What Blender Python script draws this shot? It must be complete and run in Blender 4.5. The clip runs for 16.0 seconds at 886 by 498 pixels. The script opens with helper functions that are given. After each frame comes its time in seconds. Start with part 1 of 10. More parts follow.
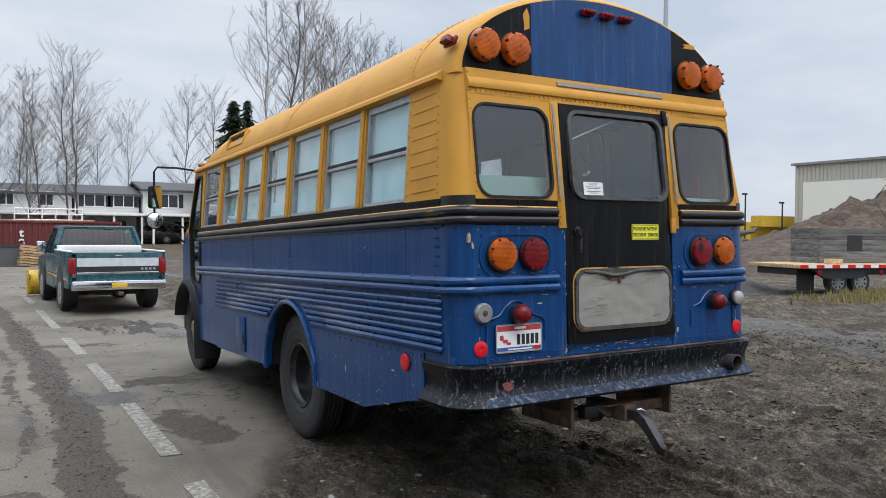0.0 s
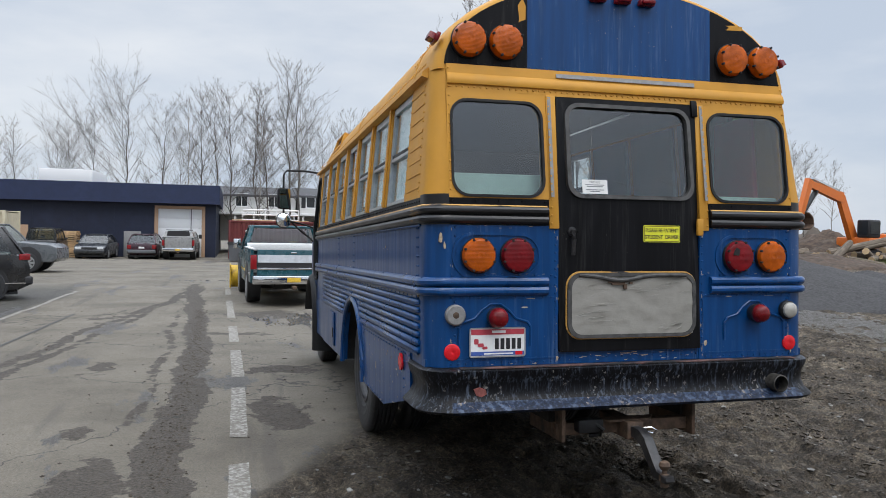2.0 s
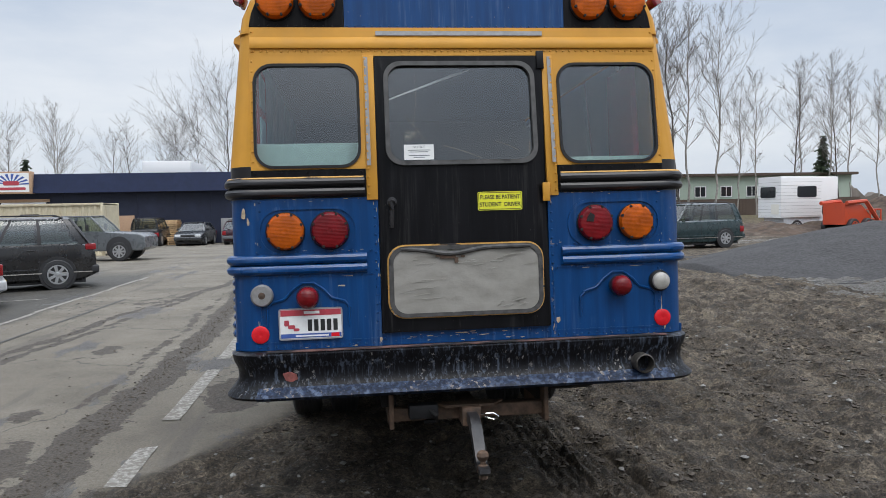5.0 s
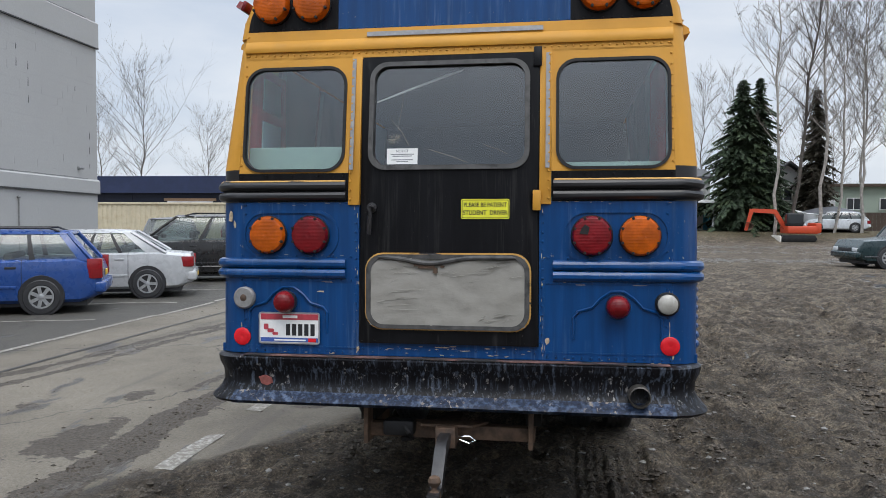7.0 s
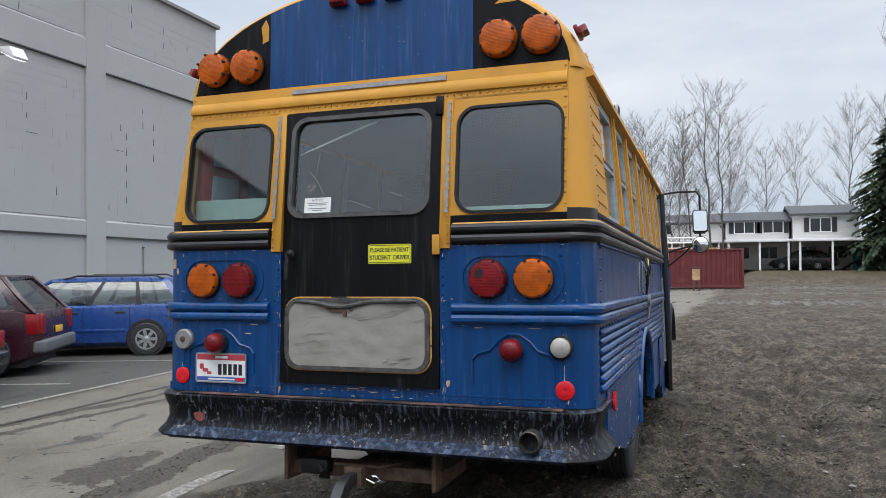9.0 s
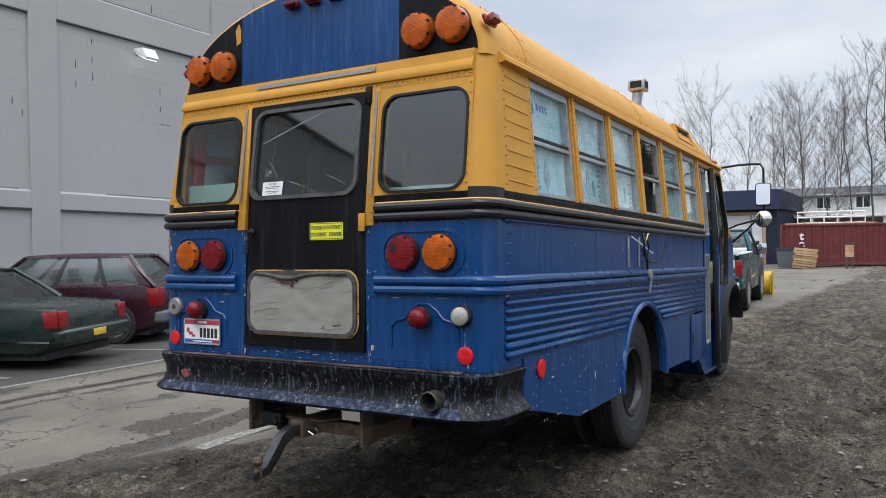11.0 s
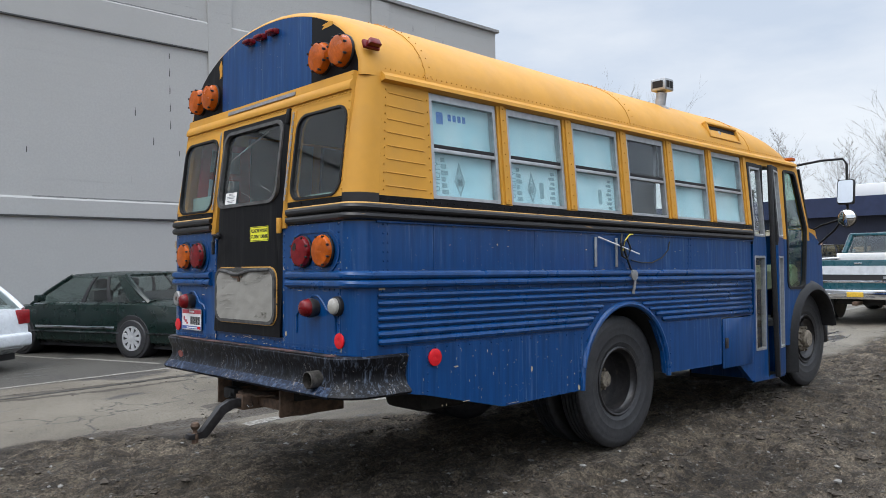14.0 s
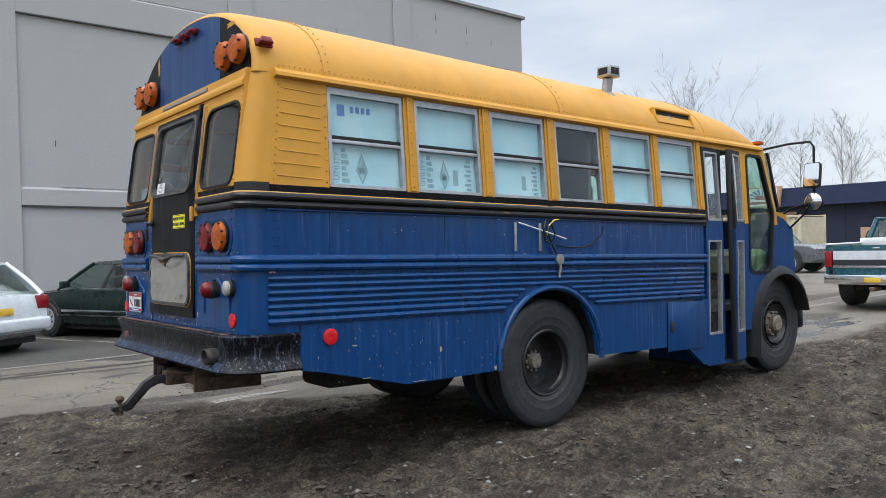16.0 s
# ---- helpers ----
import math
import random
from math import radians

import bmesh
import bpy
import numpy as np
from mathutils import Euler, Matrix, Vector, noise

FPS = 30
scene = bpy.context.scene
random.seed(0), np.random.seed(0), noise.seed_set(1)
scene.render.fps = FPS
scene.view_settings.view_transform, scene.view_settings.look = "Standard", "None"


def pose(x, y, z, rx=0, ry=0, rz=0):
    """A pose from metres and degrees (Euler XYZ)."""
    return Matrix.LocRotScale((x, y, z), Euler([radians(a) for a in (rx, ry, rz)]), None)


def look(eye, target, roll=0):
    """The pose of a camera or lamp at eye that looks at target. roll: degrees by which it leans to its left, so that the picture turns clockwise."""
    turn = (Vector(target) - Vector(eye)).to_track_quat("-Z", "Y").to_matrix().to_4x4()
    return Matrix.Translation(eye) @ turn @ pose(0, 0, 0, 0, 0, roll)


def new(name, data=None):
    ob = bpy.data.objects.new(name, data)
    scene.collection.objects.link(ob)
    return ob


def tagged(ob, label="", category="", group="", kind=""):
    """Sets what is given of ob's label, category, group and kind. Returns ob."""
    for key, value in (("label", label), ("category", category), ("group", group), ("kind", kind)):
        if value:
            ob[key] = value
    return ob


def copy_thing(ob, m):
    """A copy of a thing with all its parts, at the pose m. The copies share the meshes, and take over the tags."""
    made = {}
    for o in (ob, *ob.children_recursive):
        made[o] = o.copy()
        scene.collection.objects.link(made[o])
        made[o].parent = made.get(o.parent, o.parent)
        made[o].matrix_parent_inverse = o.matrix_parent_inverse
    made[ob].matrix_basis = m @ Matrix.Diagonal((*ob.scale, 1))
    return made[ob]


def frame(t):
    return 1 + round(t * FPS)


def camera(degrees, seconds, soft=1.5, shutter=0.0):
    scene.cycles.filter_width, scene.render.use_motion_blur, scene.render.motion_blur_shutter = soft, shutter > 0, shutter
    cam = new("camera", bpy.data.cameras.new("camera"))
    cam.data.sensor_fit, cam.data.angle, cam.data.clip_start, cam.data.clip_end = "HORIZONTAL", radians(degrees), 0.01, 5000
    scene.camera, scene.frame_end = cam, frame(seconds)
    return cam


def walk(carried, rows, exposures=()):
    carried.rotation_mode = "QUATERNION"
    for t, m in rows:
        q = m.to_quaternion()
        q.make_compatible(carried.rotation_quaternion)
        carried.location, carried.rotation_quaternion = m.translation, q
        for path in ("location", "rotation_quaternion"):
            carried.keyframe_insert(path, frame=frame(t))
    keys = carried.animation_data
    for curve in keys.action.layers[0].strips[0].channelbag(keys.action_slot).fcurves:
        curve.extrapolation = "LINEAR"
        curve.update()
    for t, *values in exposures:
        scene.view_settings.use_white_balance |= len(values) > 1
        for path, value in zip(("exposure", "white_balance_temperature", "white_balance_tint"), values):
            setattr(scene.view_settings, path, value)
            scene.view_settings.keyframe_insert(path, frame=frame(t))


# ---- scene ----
cam = camera(59.8, 16.0, soft=0.6)
PATH = [
    (0, (-3.49, -3.612, 1.596), (-2.461, -1.897, 1.599), -0.7),
    (0.5, (-3.147, -3.78, 1.6), (-2.289, -1.973, 1.612), -0.5),
    (1, (-2.827, -3.875, 1.588), (-2.068, -2.025, 1.603), -0.2),
    (1.5, (-2.512, -3.942, 1.587), (-1.879, -2.045, 1.599), 0.2),
    (2, (-2.23, -4.071, 1.577), (-1.712, -2.139, 1.588), 0.3),
    (2.5, (-1.968, -4.208, 1.587), (-1.485, -2.267, 1.592), 0.4),
    (3, (-1.694, -4.225, 1.566), (-1.243, -2.276, 1.56), 0.4),
    (3.5, (-1.412, -4.21, 1.575), (-0.978, -2.258, 1.549), 0.5),
    (3.7, (-1.303, -4.202, 1.568), (-0.879, -2.248, 1.533), 0.6),
    (5.8, (-0.104, -3.96, 1.539), (-0.141, -1.961, 1.502), -1.3),
    (5.9, (-0.033, -3.952, 1.553), (-0.122, -1.954, 1.517), -0.8),
    (6, (0.038, -3.958, 1.555), (-0.091, -1.962, 1.517), -0.9),
    (6.5, (0.311, -3.9, 1.538), (0.057, -1.917, 1.502), -0.6),
    (7, (0.578, -3.828, 1.546), (0.268, -1.853, 1.521), 0.2),
    (7.5, (0.85, -3.805, 1.544), (0.443, -1.848, 1.581), 0.5),
    (8, (1.193, -3.799, 1.551), (0.676, -1.868, 1.608), 0.4),
    (8.5, (1.459, -3.737, 1.532), (0.877, -1.825, 1.621), 0.1),
    (9, (1.753, -3.658, 1.547), (1.094, -1.771, 1.635), -0.3),
    (9.2, (1.881, -3.638, 1.534), (1.195, -1.761, 1.62), -0.6),
    (11.3, (3.197, -3.436, 1.518), (2.142, -1.737, 1.546), -0.3),
    (11.5, (3.33, -3.407, 1.516), (2.253, -1.721, 1.543), -0.3),
    (12, (3.627, -3.275, 1.487), (2.489, -1.63, 1.512), -0.3),
    (12.5, (3.918, -3.11, 1.487), (2.721, -1.508, 1.517), -0.3),
    (13, (4.279, -2.961, 1.477), (2.942, -1.475, 1.536), -0.2),
    (13.5, (4.549, -2.798, 1.446), (3.144, -1.376, 1.51), -0.2),
    (14, (4.794, -2.645, 1.437), (3.335, -1.278, 1.496), -0.3),
    (14.5, (5.092, -2.528, 1.431), (3.613, -1.183, 1.483), -0.4),
    (15, (5.308, -2.39, 1.426), (3.807, -1.068, 1.464), -0.6),
    (15.5, (5.51, -2.169, 1.402), (3.976, -0.885, 1.432), -0.5),
    (16, (5.691, -1.99, 1.406), (4.129, -0.741, 1.434), -0.5),
]
# the body of the bus stands nose-down by this much on its springs; the path is given in the body's frame
RAKE = pose(0, 2.7, 0) @ pose(0, 0, 0, 0, -0.4, 0) @ pose(0, 0, 0, -1.7) @ pose(0, -2.7, 0)
walk(cam, [(t, RAKE @ look(eye, target, roll)) for t, eye, target, roll in PATH], exposures=((0, 0.11), (3, 0.04), (6.5, 0.14), (8.5, 0.14), (12, 0.15), (14, 0.24), (16, 0.24)))

# ---- light: an overcast sky, brighter towards the east, and one wide soft sun
world = bpy.data.worlds.new("world")
scene.world = world
world.use_nodes = True
wt = world.node_tree
wt.nodes.clear()
SUN_EL, SUN_ROT = radians(58), radians(166)


def wnode(kind, **sets):
    n = wt.nodes.new(kind)
    for k, v in sets.items():
        n.inputs[k].default_value = v
    return n


w_out = wnode("ShaderNodeOutputWorld")
w_bg = wnode("ShaderNodeBackground", Strength=1.0)
w_sky = wnode("ShaderNodeTexSky")
w_sky.sky_type, w_sky.sun_disc, w_sky.sun_elevation, w_sky.sun_rotation = "NISHITA", False, SUN_EL, SUN_ROT
w_sky.air_density, w_sky.dust_density = 1.0, 2.0
w_dim = wnode("ShaderNodeVectorMath")
w_dim.operation = "SCALE"
w_dim.inputs["Scale"].default_value = 0.12
w_tc = wnode("ShaderNodeTexCoord")
w_map = wnode("ShaderNodeMapping")
w_map.inputs["Scale"].default_value = (1.0, 1.0, 3.2)
w_n1 = wnode("ShaderNodeTexNoise", Scale=2.1, Detail=7.0, Roughness=0.55)
w_ramp = wnode("ShaderNodeValToRGB")
w_ramp.color_ramp.elements[0].position, w_ramp.color_ramp.elements[1].position = 0.36, 0.66
w_ramp.color_ramp.elements[0].color = (0.545, 0.62, 0.735, 1)
w_ramp.color_ramp.elements[1].color = (0.79, 0.825, 0.875, 1)
w_mix = wnode("ShaderNodeMix")
w_mix.data_type = "RGBA"
w_mix.inputs["Factor"].default_value = 0.9
wl = wt.links.new
wl(w_tc.outputs["Generated"], w_map.inputs["Vector"])
wl(w_map.outputs["Vector"], w_n1.inputs["Vector"])
wl(w_n1.outputs["Fac"], w_ramp.inputs["Fac"])
wl(w_sky.outputs["Color"], w_dim.inputs[0])
wl(w_dim.outputs["Vector"], w_mix.inputs["A"])
wl(w_ramp.outputs["Color"], w_mix.inputs["B"])
w_sep = wnode("ShaderNodeSeparateXYZ")
w_up = wnode("ShaderNodeMapRange")
w_up.interpolation_type = "SMOOTHSTEP"
for i_, v_ in enumerate((0.33, 0.78, 1.0, 3.15)):
    w_up.inputs[i_ + 1].default_value = v_
w_lift = wnode("ShaderNodeVectorMath")
w_lift.operation = "SCALE"
wl(w_tc.outputs["Generated"], w_sep.inputs[0])
wl(w_sep.outputs["Z"], w_up.inputs["Value"])
wl(w_mix.outputs["Result"], w_lift.inputs[0])
wl(w_up.outputs["Result"], w_lift.inputs["Scale"])
wl(w_lift.outputs["Vector"], w_bg.inputs["Color"])
wl(w_bg.outputs["Background"], w_out.inputs["Surface"])

sun = new("sun", bpy.data.lights.new("sun", "SUN"))
sun.data.energy, sun.data.angle, sun.data.color = 0.8, radians(34), (1.0, 0.96, 0.9)
sun.matrix_world = look((3, -12, 20), (0, 0, 0))


# ---- materials
def mat(name, color, rough=0.5, metal=0.0, spots=None, spot_color=None, spot_scale=6.0, spot_range=(0.55, 0.7), grain=0.12, grain_scale=30.0,
        bump=0.0, bump_scale=40.0, stretch=(1, 1, 1), coat=0.0, island=0.0, spec=0.5, vary_rough=0.12, alpha=1.0):
    """A procedural surface: base colour with fine grain, a second colour in blotches, uneven gloss and relief."""
    m = bpy.data.materials.new(name)
    m.use_nodes = True
    nt = m.node_tree
    b = nt.nodes["Principled BSDF"]
    b.inputs["Metallic"].default_value, b.inputs["Coat Weight"].default_value = metal, coat
    b.inputs["Specular IOR Level"].default_value = spec
    b.inputs["Coat Roughness"].default_value = 0.12
    tc, mp = nt.nodes.new("ShaderNodeTexCoord"), nt.nodes.new("ShaderNodeMapping")
    mp.inputs["Scale"].default_value = stretch
    nt.links.new(tc.outputs["Object"], mp.inputs["Vector"])

    def noise_node(scale, detail=5.0):
        n = nt.nodes.new("ShaderNodeTexNoise")
        n.inputs["Scale"].default_value, n.inputs["Detail"].default_value, n.inputs["Roughness"].default_value = scale, detail, 0.6
        nt.links.new(mp.outputs["Vector"], n.inputs["Vector"])
        return n

    g = noise_node(grain_scale)
    hi, lo = tuple(min(1, c * (1 + grain)) for c in color), tuple(c * (1 - grain) for c in color)
    r = nt.nodes.new("ShaderNodeValToRGB")
    r.color_ramp.elements[0].position, r.color_ramp.elements[1].position = 0.38, 0.62
    r.color_ramp.elements[0].color, r.color_ramp.elements[1].color = (*lo, 1), (*hi, 1)
    nt.links.new(g.outputs["Fac"], r.inputs["Fac"])
    col = r.outputs["Color"]
    if spot_color:
        s = noise_node(spot_scale, 8.0)
        k = nt.nodes.new("ShaderNodeMapRange")
        k.inputs["From Min"].default_value, k.inputs["From Max"].default_value = spot_range
        nt.links.new(s.outputs["Fac"], k.inputs["Value"])
        if spots is not None:
            k.inputs["To Max"].default_value = spots
        x = nt.nodes.new("ShaderNodeMix")
        x.data_type = "RGBA"
        x.inputs["B"].default_value = (*spot_color, 1)
        nt.links.new(k.outputs["Result"], x.inputs["Factor"])
        nt.links.new(col, x.inputs["A"])
        col = x.outputs["Result"]
    if island:
        oi, hs, mr = nt.nodes.new("ShaderNodeObjectInfo"), nt.nodes.new("ShaderNodeHueSaturation"), nt.nodes.new("ShaderNodeMapRange")
        mr.inputs["To Min"].default_value, mr.inputs["To Max"].default_value = 1 - island, 1 + island
        nt.links.new(oi.outputs["Random"], mr.inputs["Value"])
        nt.links.new(mr.outputs["Result"], hs.inputs["Value"])
        nt.links.new(col, hs.inputs["Color"])
        col = hs.outputs["Color"]
    nt.links.new(col, b.inputs["Base Color"])
    rr = nt.nodes.new("ShaderNodeMapRange")
    rr.inputs["To Min"].default_value, rr.inputs["To Max"].default_value = max(0.02, rough - vary_rough), min(1, rough + vary_rough)
    nt.links.new(noise_node(7.0).outputs["Fac"], rr.inputs["Value"])
    nt.links.new(rr.outputs["Result"], b.inputs["Roughness"])
    if bump:
        bn = nt.nodes.new("ShaderNodeBump")
        bn.inputs["Strength"].default_value, bn.inputs["Distance"].default_value = bump, 0.02
        nt.links.new(noise_node(bump_scale, 8.0).outputs["Fac"], bn.inputs["Height"])
        nt.links.new(bn.outputs["Normal"], b.inputs["Normal"])
    return m


def glass_mat(name, tint, rough=0.03, face=0.05):
    """A tinted pane: clear glass with the gloss of its face."""
    m = bpy.data.materials.new(name)
    m.use_nodes = True
    nt = m.node_tree
    nt.nodes.clear()
    out, mix, fr = nt.nodes.new("ShaderNodeOutputMaterial"), nt.nodes.new("ShaderNodeMixShader"), nt.nodes.new("ShaderNodeLayerWeight")
    tr, gl = nt.nodes.new("ShaderNodeBsdfTransparent"), nt.nodes.new("ShaderNodeBsdfGlossy")
    fr.inputs["Blend"].default_value = 0.5
    pw_, mad = nt.nodes.new("ShaderNodeMath"), nt.nodes.new("ShaderNodeMath")
    pw_.operation, mad.operation = "POWER", "MULTIPLY_ADD"
    pw_.inputs[1].default_value, mad.inputs[1].default_value, mad.inputs[2].default_value = 4.0, 0.8, face
    nt.links.new(fr.outputs["Facing"], pw_.inputs[0])
    nt.links.new(pw_.outputs[0], mad.inputs[0])
    tr.inputs["Color"].default_value = (*tint, 1)
    gl.inputs["Roughness"].default_value = rough
    nt.links.new(mad.outputs[0], mix.inputs["Fac"])
    nt.links.new(tr.outputs["BSDF"], mix.inputs[1])
    nt.links.new(gl.outputs["BSDF"], mix.inputs[2])
    nt.links.new(mix.outputs["Shader"], out.inputs["Surface"])
    return m


def wear(m, streak=None, streak_share=0.5, streak_from=0.56, chip=None, chip_scale=60.0, chip_from=0.70, run=(34, 34, 1.6), patch=2.2):
    """Weathering over a paint: thin chalky runs in broad patches, and small chips down to the bare metal."""
    nt = m.node_tree
    b = nt.nodes["Principled BSDF"]
    tc = nt.nodes.new("ShaderNodeTexCoord")

    def share(scale, stretch, lo, hi, top, detail=6.0):
        mp, n, k = nt.nodes.new("ShaderNodeMapping"), nt.nodes.new("ShaderNodeTexNoise"), nt.nodes.new("ShaderNodeMapRange")
        mp.inputs["Scale"].default_value = stretch
        n.inputs["Scale"].default_value, n.inputs["Detail"].default_value, n.inputs["Roughness"].default_value = scale, detail, 0.65
        k.inputs["From Min"].default_value, k.inputs["From Max"].default_value, k.inputs["To Max"].default_value = lo, hi, top
        nt.links.new(tc.outputs["Object"], mp.inputs["Vector"])
        nt.links.new(mp.outputs["Vector"], n.inputs["Vector"])
        nt.links.new(n.outputs["Fac"], k.inputs["Value"])
        return k.outputs["Result"]

    def lay(color, fac, where):
        mul, x = nt.nodes.new("ShaderNodeMath"), nt.nodes.new("ShaderNodeMix")
        mul.operation, x.data_type = "MULTIPLY", "RGBA"
        nt.links.new(fac, mul.inputs[0])
        nt.links.new(where, mul.inputs[1])
        nt.links.new(b.inputs["Base Color"].links[0].from_socket, x.inputs["A"])
        x.inputs["B"].default_value = (*color, 1)
        nt.links.new(mul.outputs[0], x.inputs["Factor"])
        nt.links.new(x.outputs["Result"], b.inputs["Base Color"])

    if streak:
        lay(streak, share(1.0, run, streak_from, streak_from + 0.13, streak_share), share(patch, (1, 1, 0.6), 0.40, 0.60, 1.0))
    if chip:
        lay(chip, share(chip_scale, (1, 1, 0.7), chip_from, chip_from + 0.02, 0.9, 3.0), share(patch * 1.7, (1, 1, 1), 0.48, 0.62, 1.0))
    return m


M = {}
M["bus_blue"] = wear(mat("weathered navy paint", (0.0007, 0.044, 0.160), 0.40, grain=0.14, grain_scale=10, spot_color=(0.012, 0.080, 0.21), spot_scale=8, spot_range=(0.58, 0.92), spots=0.6, stretch=(2.2, 2.2, 0.14), bump=0.02, bump_scale=12, spec=0.22, vary_rough=0.16, coat=0.4), (0.10, 0.165, 0.29), 0.5, 0.53, (0.30, 0.27, 0.22), 55, 0.69)
M["bus_rib"] = wear(mat("navy paint on pressed ribs", (0.0009, 0.048, 0.174), 0.30, grain=0.14, grain_scale=9, spot_color=(0.03, 0.10, 0.23), spot_scale=12, spot_range=(0.58, 0.85), spots=0.6, bump=0.02, spec=0.3, coat=0.42), (0.09, 0.15, 0.27), 0.4, 0.55, (0.28, 0.25, 0.21), 55, 0.69)
M["bus_yellow"] = mat("school bus yellow paint", (0.57, 0.275, 0.032), 0.55, grain=0.05, grain_scale=4, spot_color=(0.49, 0.25, 0.045), spot_scale=5, spot_range=(0.5, 0.9), bump=0.015, spec=0.35, vary_rough=0.12)
M["bus_black"] = wear(mat("dull black paint", (0.0045, 0.0045, 0.0055), 0.42, spec=0.16, grain=0.3, grain_scale=7, spot_color=(0.05, 0.047, 0.043), spot_scale=9, spot_range=(0.64, 0.85), stretch=(2.5, 2.5, 0.3), vary_rough=0.2), (0.050, 0.048, 0.046), 0.35, 0.54, (0.12, 0.11, 0.10), 70, 0.70)
M["rail_black"] = mat("worn black rail paint", (0.014, 0.013, 0.014), 0.35, spot_color=(0.30, 0.16, 0.03), spot_scale=5, spot_range=(0.63, 0.68), stretch=(0.35, 0.35, 3), vary_rough=0.15)
M["rail_yellow"] = mat("scuffed yellow line", (0.55, 0.30, 0.07), 0.5, spot_color=(0.02, 0.018, 0.018), spot_scale=9, spot_range=(0.58, 0.64), stretch=(0.6, 0.6, 3))
M["bumper"] = wear(mat("scraped black bumper paint", (0.0045, 0.0045, 0.006), 0.42, spec=0.2, grain=0.4, spot_color=(0.13, 0.155, 0.20), spot_scale=42, spot_range=(0.58, 0.72), spots=0.5, stretch=(2.4, 2.4, 0.16), bump=0.05, vary_rough=0.2), (0.11, 0.135, 0.18), 0.7, 0.52, (0.22, 0.21, 0.20), 48, 0.62, run=(44, 44, 9), patch=4.0)
M["bumper_lip"] = wear(mat("bluish worn steel lip", (0.004, 0.010, 0.028), 0.5, spec=0.25, grain=0.5, grain_scale=60, spot_color=(0.05, 0.09, 0.17), spot_scale=38, spot_range=(0.5, 0.72), spots=0.6, stretch=(1, 1, 1.4)), (0.11, 0.15, 0.23), 0.75, 0.50, (0.24, 0.20, 0.16), 40, 0.58, run=(26, 26, 22), patch=4.0)
M["rubber"] = mat("rubber gasket", (0.011, 0.011, 0.012), 0.55, spec=0.3, grain=0.2)
M["grey_rubber"] = mat("weathered grey gasket", (0.062, 0.06, 0.058), 0.6, grain=0.25, grain_scale=18, spot_color=(0.02, 0.02, 0.02), spot_scale=14)
M["tyre"] = mat("dusty tyre rubber", (0.027, 0.0275, 0.030), 0.52, spec=0.5, grain=0.25, spot_color=(0.075, 0.072, 0.068), spot_scale=7, spot_range=(0.5, 0.8), spots=0.45, bump=0.06, bump_scale=60)
M["rim_black"] = mat("black painted wheel steel", (0.018, 0.017, 0.018), 0.36, grain=0.4, spot_color=(0.10, 0.085, 0.07), spot_scale=11, spot_range=(0.55, 0.75), spots=0.7)
M["hub"] = mat("dusty hub steel", (0.23, 0.195, 0.15), 0.65, metal=0.2, grain=0.3, spot_color=(0.09, 0.07, 0.055), spot_scale=18)
M["rust"] = mat("brown rusted steel", (0.09, 0.055, 0.035), 0.75, grain=0.35, grain_scale=18, spot_color=(0.02, 0.018, 0.017), spot_scale=6, bump=0.15)
M["under"] = mat("dirty chassis steel", (0.012, 0.011, 0.01), 0.8, grain=0.3, bump=0.1)
M["alu"] = mat("dull aluminium", (0.42, 0.43, 0.44), 0.42, metal=0.7, grain=0.1, grain_scale=20)
M["alu_dull"] = mat("oxidised aluminium strip", (0.27, 0.265, 0.26), 0.55, metal=0.4, grain=0.12)
M["chrome"] = mat("chrome", (0.75, 0.76, 0.78), 0.1, metal=1.0, grain=0.03, vary_rough=0.05)
def lens_mat(name, color, scale):
    """Moulded lens plastic with fine level flutes."""
    m = mat(name, color, 0.26, grain=0.25, grain_scale=12, spec=0.3, vary_rough=0.06, spot_color=tuple(c * 0.6 for c in color), spot_scale=14, spot_range=(0.55, 0.85))
    nt = m.node_tree
    tc, wv, bn = nt.nodes.new("ShaderNodeTexCoord"), nt.nodes.new("ShaderNodeTexWave"), nt.nodes.new("ShaderNodeBump")
    wv.bands_direction = "Z"
    wv.inputs["Scale"].default_value = scale
    bn.inputs["Strength"].default_value, bn.inputs["Distance"].default_value = 0.25, 0.0012
    nt.links.new(tc.outputs["Object"], wv.inputs["Vector"])
    nt.links.new(wv.outputs["Fac"], bn.inputs["Height"])
    nt.links.new(bn.outputs["Normal"], nt.nodes["Principled BSDF"].inputs["Normal"])
    return m


M["red_bright"] = mat("red reflector", (0.62, 0.012, 0.02), 0.25, grain=0.1, vary_rough=0.05)
M["amber"], M["red_lens"] = lens_mat("fluted amber lens", (0.44, 0.085, 0.004), 44), lens_mat("fluted dark red lens", (0.16, 0.006, 0.009), 44)
M["clear_lens"] = mat("clouded clear lens", (0.36, 0.345, 0.31), 0.25, grain=0.15, grain_scale=16)
M["brown_dark"] = mat("dark hole", (0.01, 0.008, 0.008), 0.8)
M["white"] = mat("white paint", (0.78, 0.78, 0.77), 0.5, grain=0.04)
M["plate_red"] = mat("plate red band", (0.42, 0.05, 0.07), 0.4)
M["plate_blue"] = mat("plate blue band", (0.05, 0.10, 0.34), 0.4)
M["plate_yellow"] = mat("yellow plate", (0.75, 0.47, 0.05), 0.45)
M["ink"] = mat("black ink", (0.012, 0.012, 0.014), 0.6)
M["sign_yellow"] = mat("fluorescent yellow sticker", (0.80, 0.78, 0.04), 0.45, grain=0.04)
